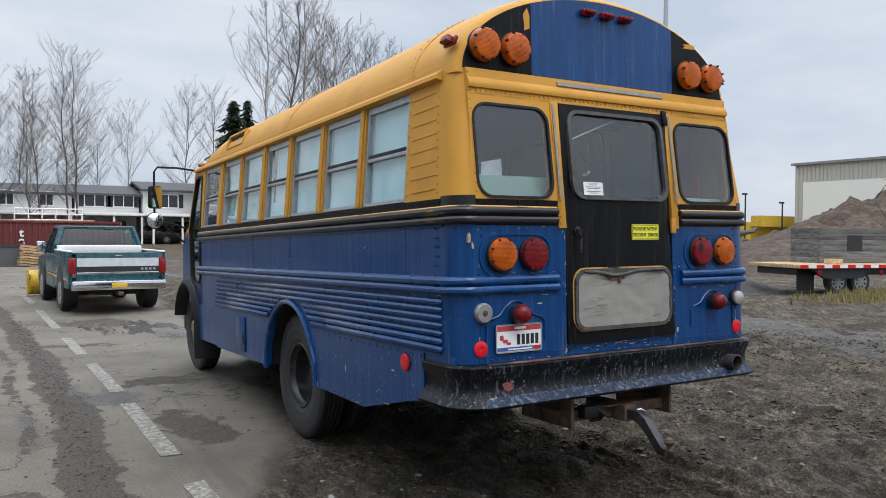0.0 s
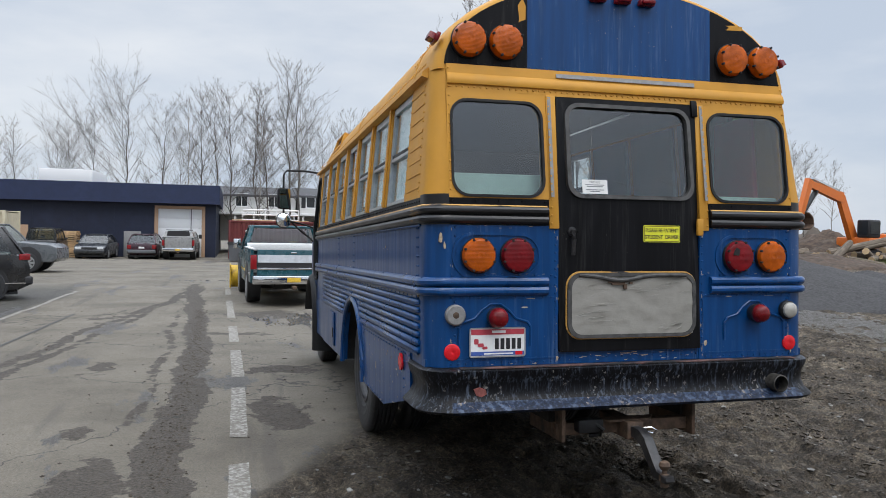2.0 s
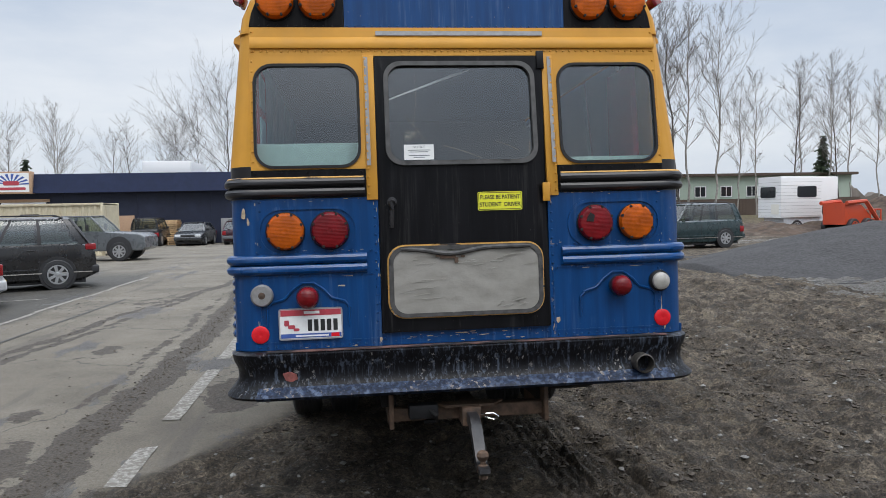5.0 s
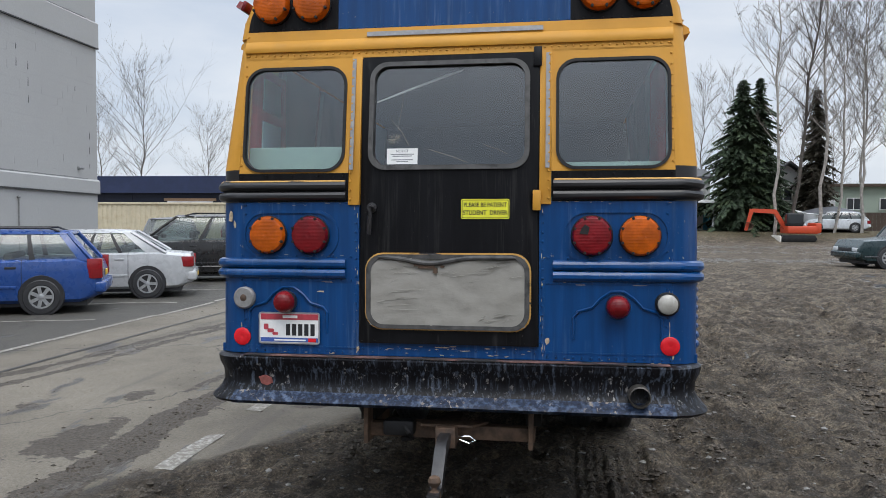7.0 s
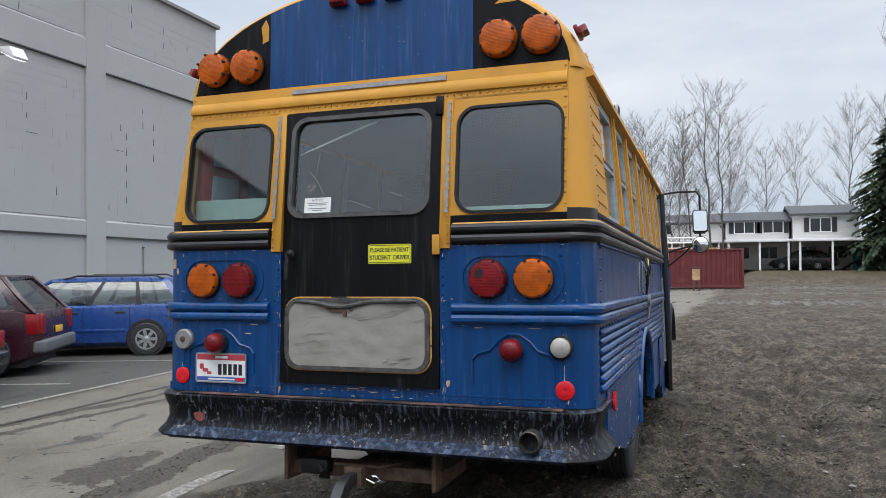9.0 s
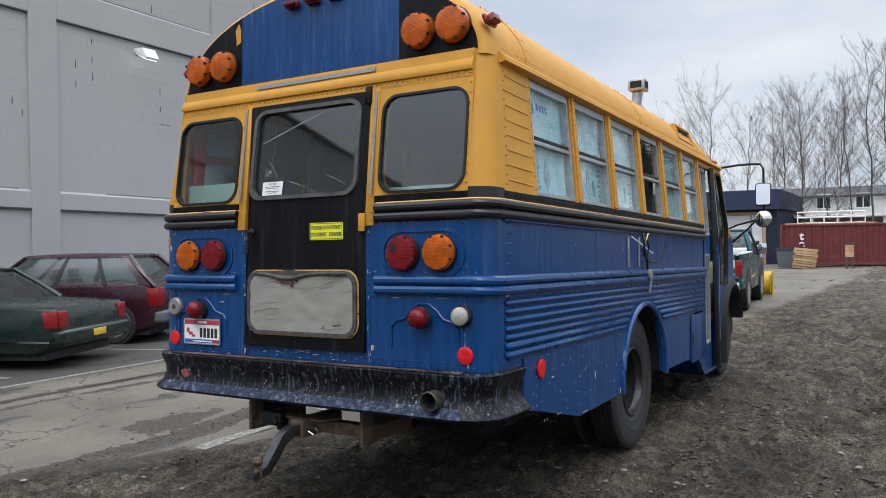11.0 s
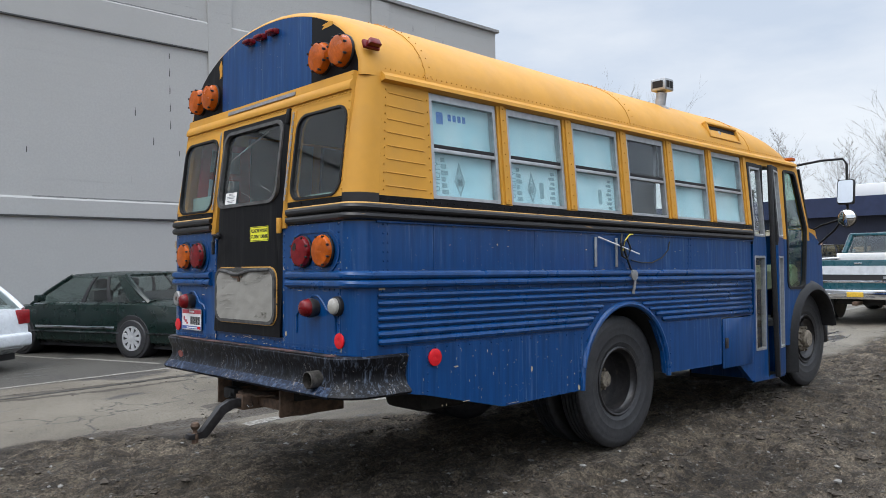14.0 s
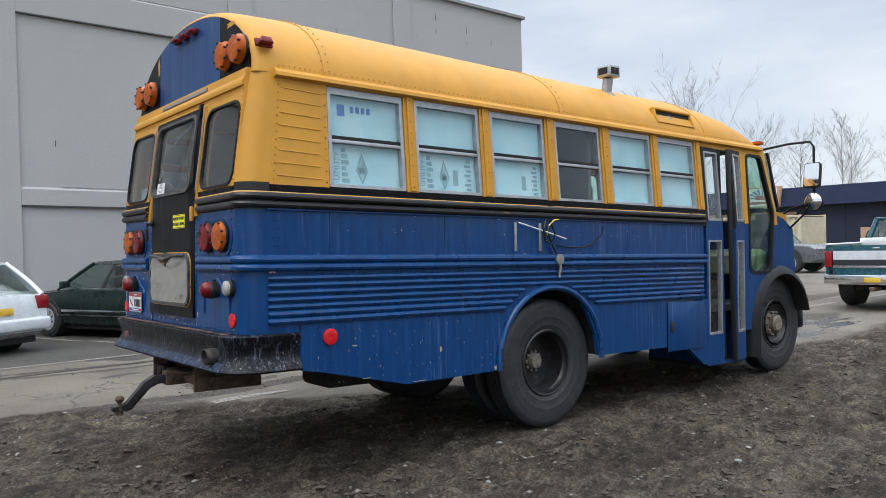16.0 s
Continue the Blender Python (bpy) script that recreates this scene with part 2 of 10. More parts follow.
M["paper"] = mat("white paper", (0.72, 0.72, 0.70), 0.6, grain=0.04)
M["grey_ink"] = mat("grey printing", (0.14, 0.15, 0.16), 0.6)
M["foam"] = mat("pale blue insulation board", (0.40, 0.64, 0.71), 0.75, grain=0.07, grain_scale=3, spot_color=(0.56, 0.74, 0.78), spot_scale=2.6, spot_range=(0.42, 0.65))
M["foam_print"] = mat("dark teal print", (0.24, 0.38, 0.42), 0.7)
M["foam_blue"] = mat("blue print", (0.07, 0.19, 0.5), 0.7)
M["mint"] = mat("pale green seat back", (0.35, 0.52, 0.45), 0.6, grain=0.06)
M["inside"] = mat("dark bus lining", (0.05, 0.055, 0.06), 0.7, grain=0.15)
M["inside_pale"] = mat("pale ceiling lining", (0.22, 0.23, 0.23), 0.6, grain=0.1)
M["red_cloth"] = mat("dark red curtain", (0.42, 0.04, 0.05), 0.8, grain=0.2)
M["board"] = mat("weathered grey board under tape", (0.262, 0.25, 0.222), 0.45, grain=0.06, grain_scale=7, spot_color=(0.315, 0.30, 0.27), spot_scale=2.2, spot_range=(0.4, 0.7), stretch=(1, 1, 1.6), bump=0.14, bump_scale=14)
M["cream_dash"] = mat("pale cream dash panel", (0.5, 0.48, 0.33), 0.6, grain=0.06)
M["cable_black"] = mat("black cable", (0.012, 0.012, 0.012), 0.5)
M["cable_yellow"] = mat("yellow cable", (0.6, 0.5, 0.05), 0.5)
M["glass"] = glass_mat("tinted glass", (0.82, 0.85, 0.86), face=0.095)
M["glass_dark"] = glass_mat("dark tinted glass", (0.6, 0.63, 0.64), face=0.14)
M["glass_clear"] = glass_mat("clear glass", (0.95, 0.98, 0.975))
M["glass_green"] = glass_mat("greenish screen glass", (0.66, 0.83, 0.75), face=0.08)
M["mirror"] = mat("mirror", (0.85, 0.86, 0.86), 0.03, metal=1.0, grain=0.01, vary_rough=0.01)


# ---- mesh tools
def part(name, bm, material, parent=None, label="", smooth=35):
    me = bpy.data.meshes.new(name)
    bmesh.ops.recalc_face_normals(bm, faces=bm.faces)
    bm.to_mesh(me)
    bm.free()
    for k in (material if isinstance(material, (list, tuple)) else [material]):
        me.materials.append(k)
    if smooth:
        me.shade_smooth()
        me.set_sharp_from_angle(angle=radians(smooth))
    ob = new(name, me)
    ob.parent = parent
    return tagged(ob, label)


def thing(name, label, category, m=None, group="", kind=""):
    ob = new(name)
    ob.empty_display_size = 0.2
    if m is not None:
        ob.matrix_world = m
    return tagged(ob, label, category, group, kind)


def solid(name, bm, material, label, category, group="", kind="", m=None, smooth=35):
    ob = part(name, bm, material, None, "", smooth)
    if m is not None:
        ob.matrix_world = m
    return tagged(ob, label, category, group, kind)


def twin(ob, m, parent=None):
    """Another object on the same mesh."""
    o = ob.copy()
    scene.collection.objects.link(o)
    o.parent = ob.parent if parent is None else parent
    o.matrix_basis = m
    return o


def box(bm, x0, x1, y0, y1, z0, z1, bevel=0.0, seg=2, mi=0):
    v = [bm.verts.new((x, y, z)) for x in (x0, x1) for y in (y0, y1) for z in (z0, z1)]
    f = [bm.faces.new([v[i] for i in q]) for q in ((0, 1, 3, 2), (4, 6, 7, 5), (0, 4, 5, 1), (2, 3, 7, 6), (0, 2, 6, 4), (1, 5, 7, 3))]
    for k in f:
        k.material_index = mi
    if bevel:
        bmesh.ops.bevel(bm, geom=list({e for k in f for e in k.edges}), offset=bevel, segments=seg, affect="EDGES", profile=0.5)
    return bm


def at(axis, u, v, a):
    return (a, u, v) if axis == "x" else (u, a, v) if axis == "y" else (u, v, a)


def prism(bm, pts, axis, a, b, bevel=0.0, seg=2, mi=0):
    """An outline in the plane across the axis, drawn out from a to b."""
    lo, hi = [bm.verts.new(at(axis, u, v, a)) for u, v in pts], [bm.verts.new(at(axis, u, v, b)) for u, v in pts]
    n = len(pts)
    f = [bm.faces.new(lo[::-1]), bm.faces.new(hi)] + [bm.faces.new((lo[i], lo[(i + 1) % n], hi[(i + 1) % n], hi[i])) for i in range(n)]
    for k in f:
        k.material_index = mi
    if bevel:
        bmesh.ops.bevel(bm, geom=list({e for k in f[:2] for e in k.edges}), offset=bevel, segments=seg, affect="EDGES", profile=0.5)
    return bm


def band(bm, outer, inner, axis, a, b, mi=0):
    """A ring between two outlines with as many points, drawn out from a to b."""
    n = len(outer)
    q = [[bm.verts.new(at(axis, u, v, d)) for u, v in ring] for ring in (outer, inner) for d in (a, b)]
    oa, ob_, ia, ib = q
    for i in range(n):
        j = (i + 1) % n
        for c in ((oa[i], oa[j], ob_[j], ob_[i]), (ia[j], ia[i], ib[i], ib[j]), (oa[j], oa[i], ia[i], ia[j]), (ob_[i], ob_[j], ib[j], ib[i])):
            bm.faces.new(c).material_index = mi
    return bm


def rrect(u0, u1, v0, v1, r, n=5):
    pts = []
    for cu, cv, a0 in ((u1 - r, v1 - r, 0), (u0 + r, v1 - r, 90), (u0 + r, v0 + r, 180), (u1 - r, v0 + r, 270)):
        pts += [(cu + r * math.cos(radians(a0 + 90 * i / n)), cv + r * math.sin(radians(a0 + 90 * i / n))) for i in range(n + 1)]
    return pts


def tube(bm, pts, r, n=8, close=False, mi=0):
    """A round bar along a line of points; r may be a list."""
    pts = [Vector(p) for p in pts]
    rings, up = [], Vector((0.13, 0.21, 0.97))
    for i, p in enumerate(pts):
        d = (pts[min(i + 1, len(pts) - 1)] - pts[max(i - 1, 0)]).normalized()
        s = d.cross(up)
        s = (s if s.length > 0.05 else d.cross(Vector((1, 0, 0)))).normalized()
        w = s.cross(d)
        rad = r[i] if isinstance(r, (list, tuple)) else r
        rings.append([bm.verts.new(p + rad * (math.cos(2 * math.pi * k / n) * s + math.sin(2 * math.pi * k / n) * w)) for k in range(n)])
    for a, b in zip(rings, rings[1:]):
        for k in range(n):
            bm.faces.new((a[k], a[(k + 1) % n], b[(k + 1) % n], b[k])).material_index = mi
    for end in (rings[0], rings[-1]):
        bm.faces.new(end).material_index = mi
    return bm


def lathe(bm, prof, n=24, axis="y", c=(0, 0, 0), mi=0, caps=True):
    """A profile of (radius, distance along the axis) turned about the axis through c."""
    rings = []
    for r, d in prof:
        ring = []
        for k in range(n):
            a = 2 * math.pi * k / n
            p = at(axis, r * math.cos(a), r * math.sin(a), d)
            ring.append(bm.verts.new((p[0] + c[0], p[1] + c[1], p[2] + c[2])))
        rings.append(ring)
    for a, b in zip(rings, rings[1:]):
        for k in range(n):
            bm.faces.new((a[k], a[(k + 1) % n], b[(k + 1) % n], b[k])).material_index = mi
    for e in (rings[0], rings[-1]) if caps else ():
        bm.faces.new(e).material_index = mi
    return bm


def loft(bm, rings, caps=True, closed=True, mi=0):
    """Skin over rings of points with as many points each."""
    vs = [[bm.verts.new(p) for p in ring] for ring in rings]
    n = len(vs[0])
    for a, b in zip(vs, vs[1:]):
        for k in range(n if closed else n - 1):
            bm.faces.new((a[k], a[(k + 1) % n], b[(k + 1) % n], b[k])).material_index = mi
    if caps and closed:
        bm.faces.new(vs[0]).material_index = mi
        bm.faces.new(vs[-1]).material_index = mi
    return bm


def quads(name, verts, faces, material, smooth=0, parent=None):
    me = bpy.data.meshes.new(name)
    me.from_pydata(verts, [], faces)
    me.materials.append(material)
    me.update()
    if smooth:
        me.shade_smooth()
        me.set_sharp_from_angle(angle=radians(smooth))
    ob = new(name, me)
    ob.parent = parent
    return ob


def words(name, text, size, m, material, parent=None, thick=0.0005, align="CENTER", squeeze=1.0, weight=0.0):
    cu = bpy.data.curves.new(name, "FONT")
    cu.body, cu.size, cu.align_x, cu.align_y, cu.extrude, cu.offset = text, size, align, "CENTER", thick, weight
    tmp = bpy.data.objects.new(name, cu)
    scene.collection.objects.link(tmp)
    me = bpy.data.meshes.new_from_object(tmp.evaluated_get(bpy.context.evaluated_depsgraph_get()))
    bpy.data.objects.remove(tmp)
    bpy.data.curves.remove(cu)
    me.materials.clear()
    me.materials.append(material)
    ob = new(name, me)
    ob.parent = parent
    ob.matrix_basis = m @ Matrix.Diagonal((squeeze, 1, 1, 1))
    return ob


def bm_():
    return bmesh.new()


# ---- ground: one sheet, asphalt beside churned gravel and mud
def smooth01(a, b, x):
    k = np.clip((x - a) / (b - a), 0, 1)
    return k * k * (3 - 2 * k)


def value_noise(x, y, seed):
    rng = np.random.RandomState(seed)
    g = rng.rand(64, 64)
    xi, yi = np.floor(x).astype(int), np.floor(y).astype(int)
    fx, fy = x - xi, y - yi
    fx, fy = fx * fx * (3 - 2 * fx), fy * fy * (3 - 2 * fy)
    a, b = g[xi % 64, yi % 64], g[(xi + 1) % 64, yi % 64]
    c, d = g[xi % 64, (yi + 1) % 64], g[(xi + 1) % 64, (yi + 1) % 64]
    return a + (b - a) * fx + (c - a) * fy + (a - b - c + d) * fx * fy


def fbm(x, y, seed, octaves=4):
    return sum(0.5 ** (o + 1) * value_noise(x * 2 ** o + 7.3 * o, y * 2 ** o + 3.1 * o, seed + o) for o in range(octaves))


EDGE_Y, EDGE_X = (-60, -3, -0.6, 0.9, 1.6, 2.4, 3.2, 5, 9, 14, 30, 58, 120), (-6, -3.5, -2.95, -2.35, -1.8, -1.4, -1.1, -0.7, 0.1, 0.2, 1.5, 3, 6)


def ground_height(x, y):
    """Height and share of dirt at plan places."""
    dirt = smooth01(-0.25, 0.3, x - np.interp(y, EDGE_Y, EDGE_X) + 0.9 * (fbm(x * 0.9, y * 0.9, 5) - 0.47))
    far = np.maximum(0, y - 18)
    z = -0.04 - 0.0057 * np.minimum(far, 32) * smooth01(6, -4, x)
    near = smooth01(34, 22, np.hypot(x, y))
    z = z + dirt * near * (0.13 * (fbm(x * 1.1, y * 1.1, 11) - 0.5) + 0.12 * (fbm(x * 4.4, y * 4.4, 21) - 0.5) + 0.11 * (fbm(x * 12, y * 12, 23, 3) - 0.44))
    # ruts of wheels beside and behind the bus, with tread bars
    for cx, bend, w in ((1.45, 0.03, 0.16), (1.95, 0.10, 0.18), (2.45, 0.05, 0.24), (2.95, -0.06, 0.16), (3.4, 0.07, 0.22), (4.0, 0.16, 0.18), (4.5, 0.09, 0.25), (5.5, 0.14, 0.22), (6.6, 0.05, 0.24), (7.6, 0.12, 0.2)):
        d = x - (cx + bend * (y - 2) + 0.16 * np.sin(y * 0.7 + cx))
        k = np.exp(-(d / w) ** 2) * smooth01(-9, -4, y) * smooth01(26, 12, y) * dirt
        z = z - 0.04 * k + 0.03 * np.exp(-((np.abs(d) - 1.5 * w) / 0.1) ** 2) * dirt * near
        z = z + 0.018 * k * np.sin((y + 0.6 * np.abs(d)) * 2 * np.pi / 0.23)
    # twin tyre prints behind the rear wheel
    for cx in (0.80, 1.10):
        d = x - cx + 0.05 * np.sin(0.9 * y)
        k = smooth01(0.16, 0.11, np.abs(d)) * smooth01(2.7, 2.2, y) * smooth01(-6, -4, y)
        z = z * (1 - 0.75 * k) + k * (-0.06 + 0.013 * np.sin(d * 2 * np.pi / 0.07 + 0.8 * np.sign(np.sin(y * 2 * np.pi / 0.22))))
    z = z + 0.02 * mud_share(x, y) * (fbm(x * 9, y * 9, 51, 3) - 0.3) * (1 - dirt) * near
    z = z - 0.02 * smooth01(0.55, 0.66, fbm(x * 0.6, y * 0.6, 31)) * (1 - dirt) * near
    # flat under the wheels of the bus
    for wx, wy in ((-0.95, 2.8), (0.95, 2.8), (-1.05, 6.7), (1.05, 6.7)):
        k = np.exp(-(((x - wx) / 0.45) ** 2 + ((y - wy) / 0.5) ** 2))
        z = z * (1 - k) - 0.022 * k
    # the raised bank before the houses
    bank = smooth01(53, 56, y + 3 * (fbm(x * 0.1, y * 0.1, 41) - 0.5)) * smooth01(2.5, 5, x)
    z = z + 0.75 * bank * (1 + 0.35 * near)
    return z, dirt, bank


def mud_share(x, y):
    """Where wheels have carried mud over the asphalt, and where damp patches lie."""
    k = np.zeros_like(x)
    for ys_, xs_, w, top in (
            ((-6, 0.7, 2, 3.7, 5.3, 7.4, 10.5, 13.6, 20), (-2.7, -2.73, -2.8, -2.77, -2.74, -2.77, -2.9, -3.1, -3.45), 0.21, 1.0),
            ((-4, 3, 7.3, 10.2, 13.0, 15.8, 20.4), (-6.4, -5.6, -5.0, -4.7, -4.24, -3.8, -3.45), 0.14, 0.62),
            ((-4, 3, 6.7, 10.2, 13.9, 20), (-5.9, -5.2, -4.82, -4.4, -3.95, -3.2), 0.12, 0.55),
            ((3, 5, 8, 12), (-3.2, -3.15, -3.2, -3.4), 0.10, 0.5)):
        d = x - np.interp(y, ys_, xs_) - 0.05 * np.sin(1.7 * y)
        k = np.maximum(k, top * np.exp(-(d / w) ** 2) * smooth01(ys_[0] - 0.5, ys_[0] + 1, y) * smooth01(ys_[-1] + 4, ys_[-1], y))
    for cx, cy, rx, ry, top in ((-1.8, 3.7, 0.34, 0.85, 0.72), (-1.65, 6.1, 0.55, 0.4, 0.75), (-3.2, 1.7, 0.55, 0.75, 0.62), (-3.55, 3.2, 0.2, 0.25, 0.65), (-2.0, 0.9, 0.5, 0.6, 0.65), (-3.9, 6.6, 0.25, 0.8, 0.5),
                                (-1.6, 12.6, 0.9, 0.9, 0.8), (-4.6, 12.5, 0.7, 1.6, 0.45), (-2.2, 9.6, 0.9, 0.35, 0.5), (-4.3, 2.6, 0.22, 0.18, 0.5)):
        k = np.maximum(k, top * np.exp(-(((x - cx) / rx) ** 2 + ((y - cy) / ry) ** 2)))
    return k


def wet_share(x, y):
    """Where water stands: churned wheel tracks on the gravel, and a pool by the pickup."""
    k = 0.85 * np.exp(-((x - np.interp(y, (-3, 3.3, 7.7, 12, 18, 26), (8.4, 9.2, 10.2, 10.8, 10.2, 8.5))) / 1.7) ** 2) * smooth01(-4, 1, y) * smooth01(24, 15, y)
    for cy, w, top in ((29, 2.2, 0.7), (37, 2.0, 0.6), (44, 3.0, 0.75)):
        k = np.maximum(k, top * np.exp(-((y - cy - 0.1 * x) / w) ** 2) * smooth01(-3, 3, x) * smooth01(40, 25, x))
    for cx, cy, rx, ry in ((-1.0, 11.6, 1.0, 1.3), (-0.5, 10.1, 0.6, 0.7), (-1.9, 24.0, 2.2, 0.6)):
        k = np.maximum(k, 0.9 * np.exp(-(((x - cx) / rx) ** 2 + ((y - cy) / ry) ** 2)))
    return k


def steps(lo, hi, fine_lo, fine_hi, d, grow=1.16):
    mid = list(np.arange(fine_lo, fine_hi + d / 2, d))
    up, s = [fine_hi], d
    while up[-1] < hi:
        s *= grow
        up.append(up[-1] + s)
    down, s = [fine_lo], d
    while down[-1] > lo:
        s *= grow
        down.append(down[-1] - s)
    return np.array(down[:0:-1] + mid + up[1:])


gx, gy = steps(-2500, 2500, -7.5, 9.5, 0.055, 1.1), steps(-2500, 2500, -1.0, 13.0, 0.055, 1.08)
gx = np.unique(np.round(np.concatenate([gx, np.arange(0.58, 1.32, 0.018)]), 4))
GX, GY = np.meshgrid(gx, gy, indexing="ij")
GZ, GD, GB = ground_height(GX, GY)
nx, ny = len(gx), len(gy)
gm = bpy.data.meshes.new("ground")
ids = np.arange(nx * ny).reshape(nx, ny)
gf = np.stack([ids[:-1, :-1], ids[1:, :-1], ids[1:, 1:], ids[:-1, 1:]], -1).reshape(-1, 4)
gm.vertices.add(nx * ny)
gm.vertices.foreach_set("co", np.stack([GX, GY, GZ], -1).ravel())
gm.loops.add(gf.size)
gm.loops.foreach_set("vertex_index", gf.ravel())
gm.polygons.add(len(gf))
gm.polygons.foreach_set("loop_start", np.arange(0, gf.size, 4))
gm.polygons.foreach_set("loop_total", np.full(len(gf), 4))
gm.update(calc_edges=True)
gm.shade_smooth()
for key, vals in (("dirt", GD), ("bank", GB), ("mud", mud_share(GX, GY)), ("wet", wet_share(GX, GY)), ("stall", smooth01(-6.3, -6.7, GX + 0.1 * np.sin(GY)) * smooth01(24, 18, GY))):
    gm.attributes.new(key, "FLOAT", "POINT").data.foreach_set("value", vals.ravel().astype(np.float32))


def ground_mat():
    m = bpy.data.materials.new("asphalt and gravel ground")
    m.use_nodes = True
    nt = m.node_tree
    b, ln = nt.nodes["Principled BSDF"], nt.links.new
    tc = nt.nodes.new("ShaderNodeTexCoord")

    def noise_at(scale, detail=6.0, stretch=(1, 1, 1), rough=0.6):
        mp, n = nt.nodes.new("ShaderNodeMapping"), nt.nodes.new("ShaderNodeTexNoise")
        mp.inputs["Scale"].default_value = stretch
        n.inputs["Scale"].default_value, n.inputs["Detail"].default_value, n.inputs["Roughness"].default_value = scale, detail, rough
        ln(tc.outputs["Object"], mp.inputs["Vector"])
        ln(mp.outputs["Vector"], n.inputs["Vector"])
        return n.outputs["Fac"]

    def ramp(fac, *stops):
        r = nt.nodes.new("ShaderNodeValToRGB")
        while len(r.color_ramp.elements) < len(stops):
            r.color_ramp.elements.new(0.5)
        for e, (p, c) in zip(r.color_ramp.elements, stops):
            e.position, e.color = p, (*c, 1)
        ln(fac, r.inputs["Fac"])
        return r.outputs["Color"]

    def mix(fac, a, c, mode="MIX"):
        x = nt.nodes.new("ShaderNodeMix")
        x.data_type, x.blend_type = "RGBA", mode
        for sock, val in (("Factor", fac), ("A", a), ("B", c)):
            if isinstance(val, (tuple, float, int)):
                x.inputs[sock].default_value = val if sock == "Factor" else (*val, 1)
            else:
                ln(val, x.inputs[sock])
        return x.outputs["Result"]

    def rng(fac, a, c, lo=0.0, hi=1.0):
        r = nt.nodes.new("ShaderNodeMapRange")
        for i, v in enumerate((a, c, lo, hi)):
            r.inputs[i + 1].default_value = v
        ln(fac, r.inputs["Value"])
        return r.outputs["Result"]

    def attr(name):
        a = nt.nodes.new("ShaderNodeAttribute")
        a.attribute_name = name
        return a.outputs["Fac"]

    def cells(scale, feature="F1", out="Color"):
        v = nt.nodes.new("ShaderNodeTexVoronoi")
        v.feature = feature
        v.inputs["Scale"].default_value = scale
        ln(tc.outputs["Object"], v.inputs["Vector"])
        return v.outputs[out]

    # asphalt: worn pale grey with silt, crisp dark wet patches, cracks
    asp = ramp(noise_at(0.55, 9), (0.34, (0.106, 0.092, 0.071)), (0.48, (0.147, 0.129, 0.101)), (0.62, (0.180, 0.160, 0.127)))
    asp = mix(0.4, asp, ramp(noise_at(60, 8, rough=0.8), (0.40, (0.18, 0.175, 0.17)), (0.60, (0.80, 0.78, 0.75))), "OVERLAY")
    asp = mix(0.25, asp, ramp(cells(150), (0.0, (0.2, 0.2, 0.19)), (0.8, (0.55, 0.55, 0.54)), (1.0, (0.9, 0.9, 0.88))), "OVERLAY")
    damp = rng(noise_at(0.75, 12, (1.3, 0.42, 1), 0.68), 0.585, 0.597)
    asp = mix(damp, asp, (0.060, 0.053, 0.046))
    track = rng(noise_at(0.5, 8, (2.4, 0.16, 1), 0.6), 0.60, 0.64, 0.0, 0.5)
    asp = mix(track, asp, (0.085, 0.074, 0.062))
    asp = mix(attr("stall"), asp, mix(0.78, asp, (0.040, 0.039, 0.036)))
    sm = nt.nodes.new("ShaderNodeMath")
    sm.operation = "MULTIPLY_ADD"
    ln(rng(noise_at(2.6, 12, rough=0.7), 0.0, 1.0, -0.5, 0.5), sm.inputs[0])
    sm.inputs[1].default_value = 1.7
    ln(attr("mud"), sm.inputs[2])
    carried = rng(sm.outputs[0], 0.37, 0.42, 0.0, 0.95)
    asp = mix(carried, asp, ramp(noise_at(38, 6, rough=0.75), (0.40, (0.022, 0.0175, 0.013)), (0.60, (0.085, 0.069, 0.052))))
    vor = nt.nodes.new("ShaderNodeTexVoronoi")
    vor.feature = "DISTANCE_TO_EDGE"
    vor.inputs["Scale"].default_value = 0.3
    wob, add = nt.nodes.new("ShaderNodeTexNoise"), nt.nodes.new("ShaderNodeMix")
    wob.inputs["Scale"].default_value = 1.7
    wob.inputs["Detail"].default_value = 8.0
    add.data_type, add.blend_type = "RGBA", "LINEAR_LIGHT"
    add.inputs["Factor"].default_value = 0.55
    ln(tc.outputs["Object"], wob.inputs["Vector"])
    ln(tc.outputs["Object"], add.inputs["A"])
    ln(wob.outputs["Color"], add.inputs["B"])
    ln(add.outputs["Result"], vor.inputs["Vector"])
    crack = rng(vor.outputs["Distance"], 0.001, 0.0055, 0.85, 0.0)
    asp = mix(crack, asp, (0.032, 0.029, 0.026))
    # dirt: brown-grey mud with stones
    mud = ramp(noise_at(1.2, 10), (0.38, (0.066, 0.052, 0.036)), (0.48, (0.112, 0.090, 0.064)), (0.60, (0.168, 0.139, 0.104)))
    mud = mix(0.75, mud, ramp(noise_at(42, 9, rough=0.82), (0.41, (0.10, 0.095, 0.09)), (0.5, (0.5, 0.49, 0.47)), (0.60, (0.92, 0.90, 0.87))), "OVERLAY")
    mud = mix(0.55, mud, ramp(cells(48), (0.0, (0.16, 0.155, 0.15)), (0.45, (0.46, 0.455, 0.45)), (0.8, (0.56, 0.555, 0.55)), (0.93, (0.98, 0.97, 0.95))), "OVERLAY")
    mud = mix(0.4, mud, ramp(cells(130), (0.0, (0.2, 0.195, 0.19)), (0.6, (0.52, 0.515, 0.51)), (1.0, (0.9, 0.89, 0.87))), "OVERLAY")
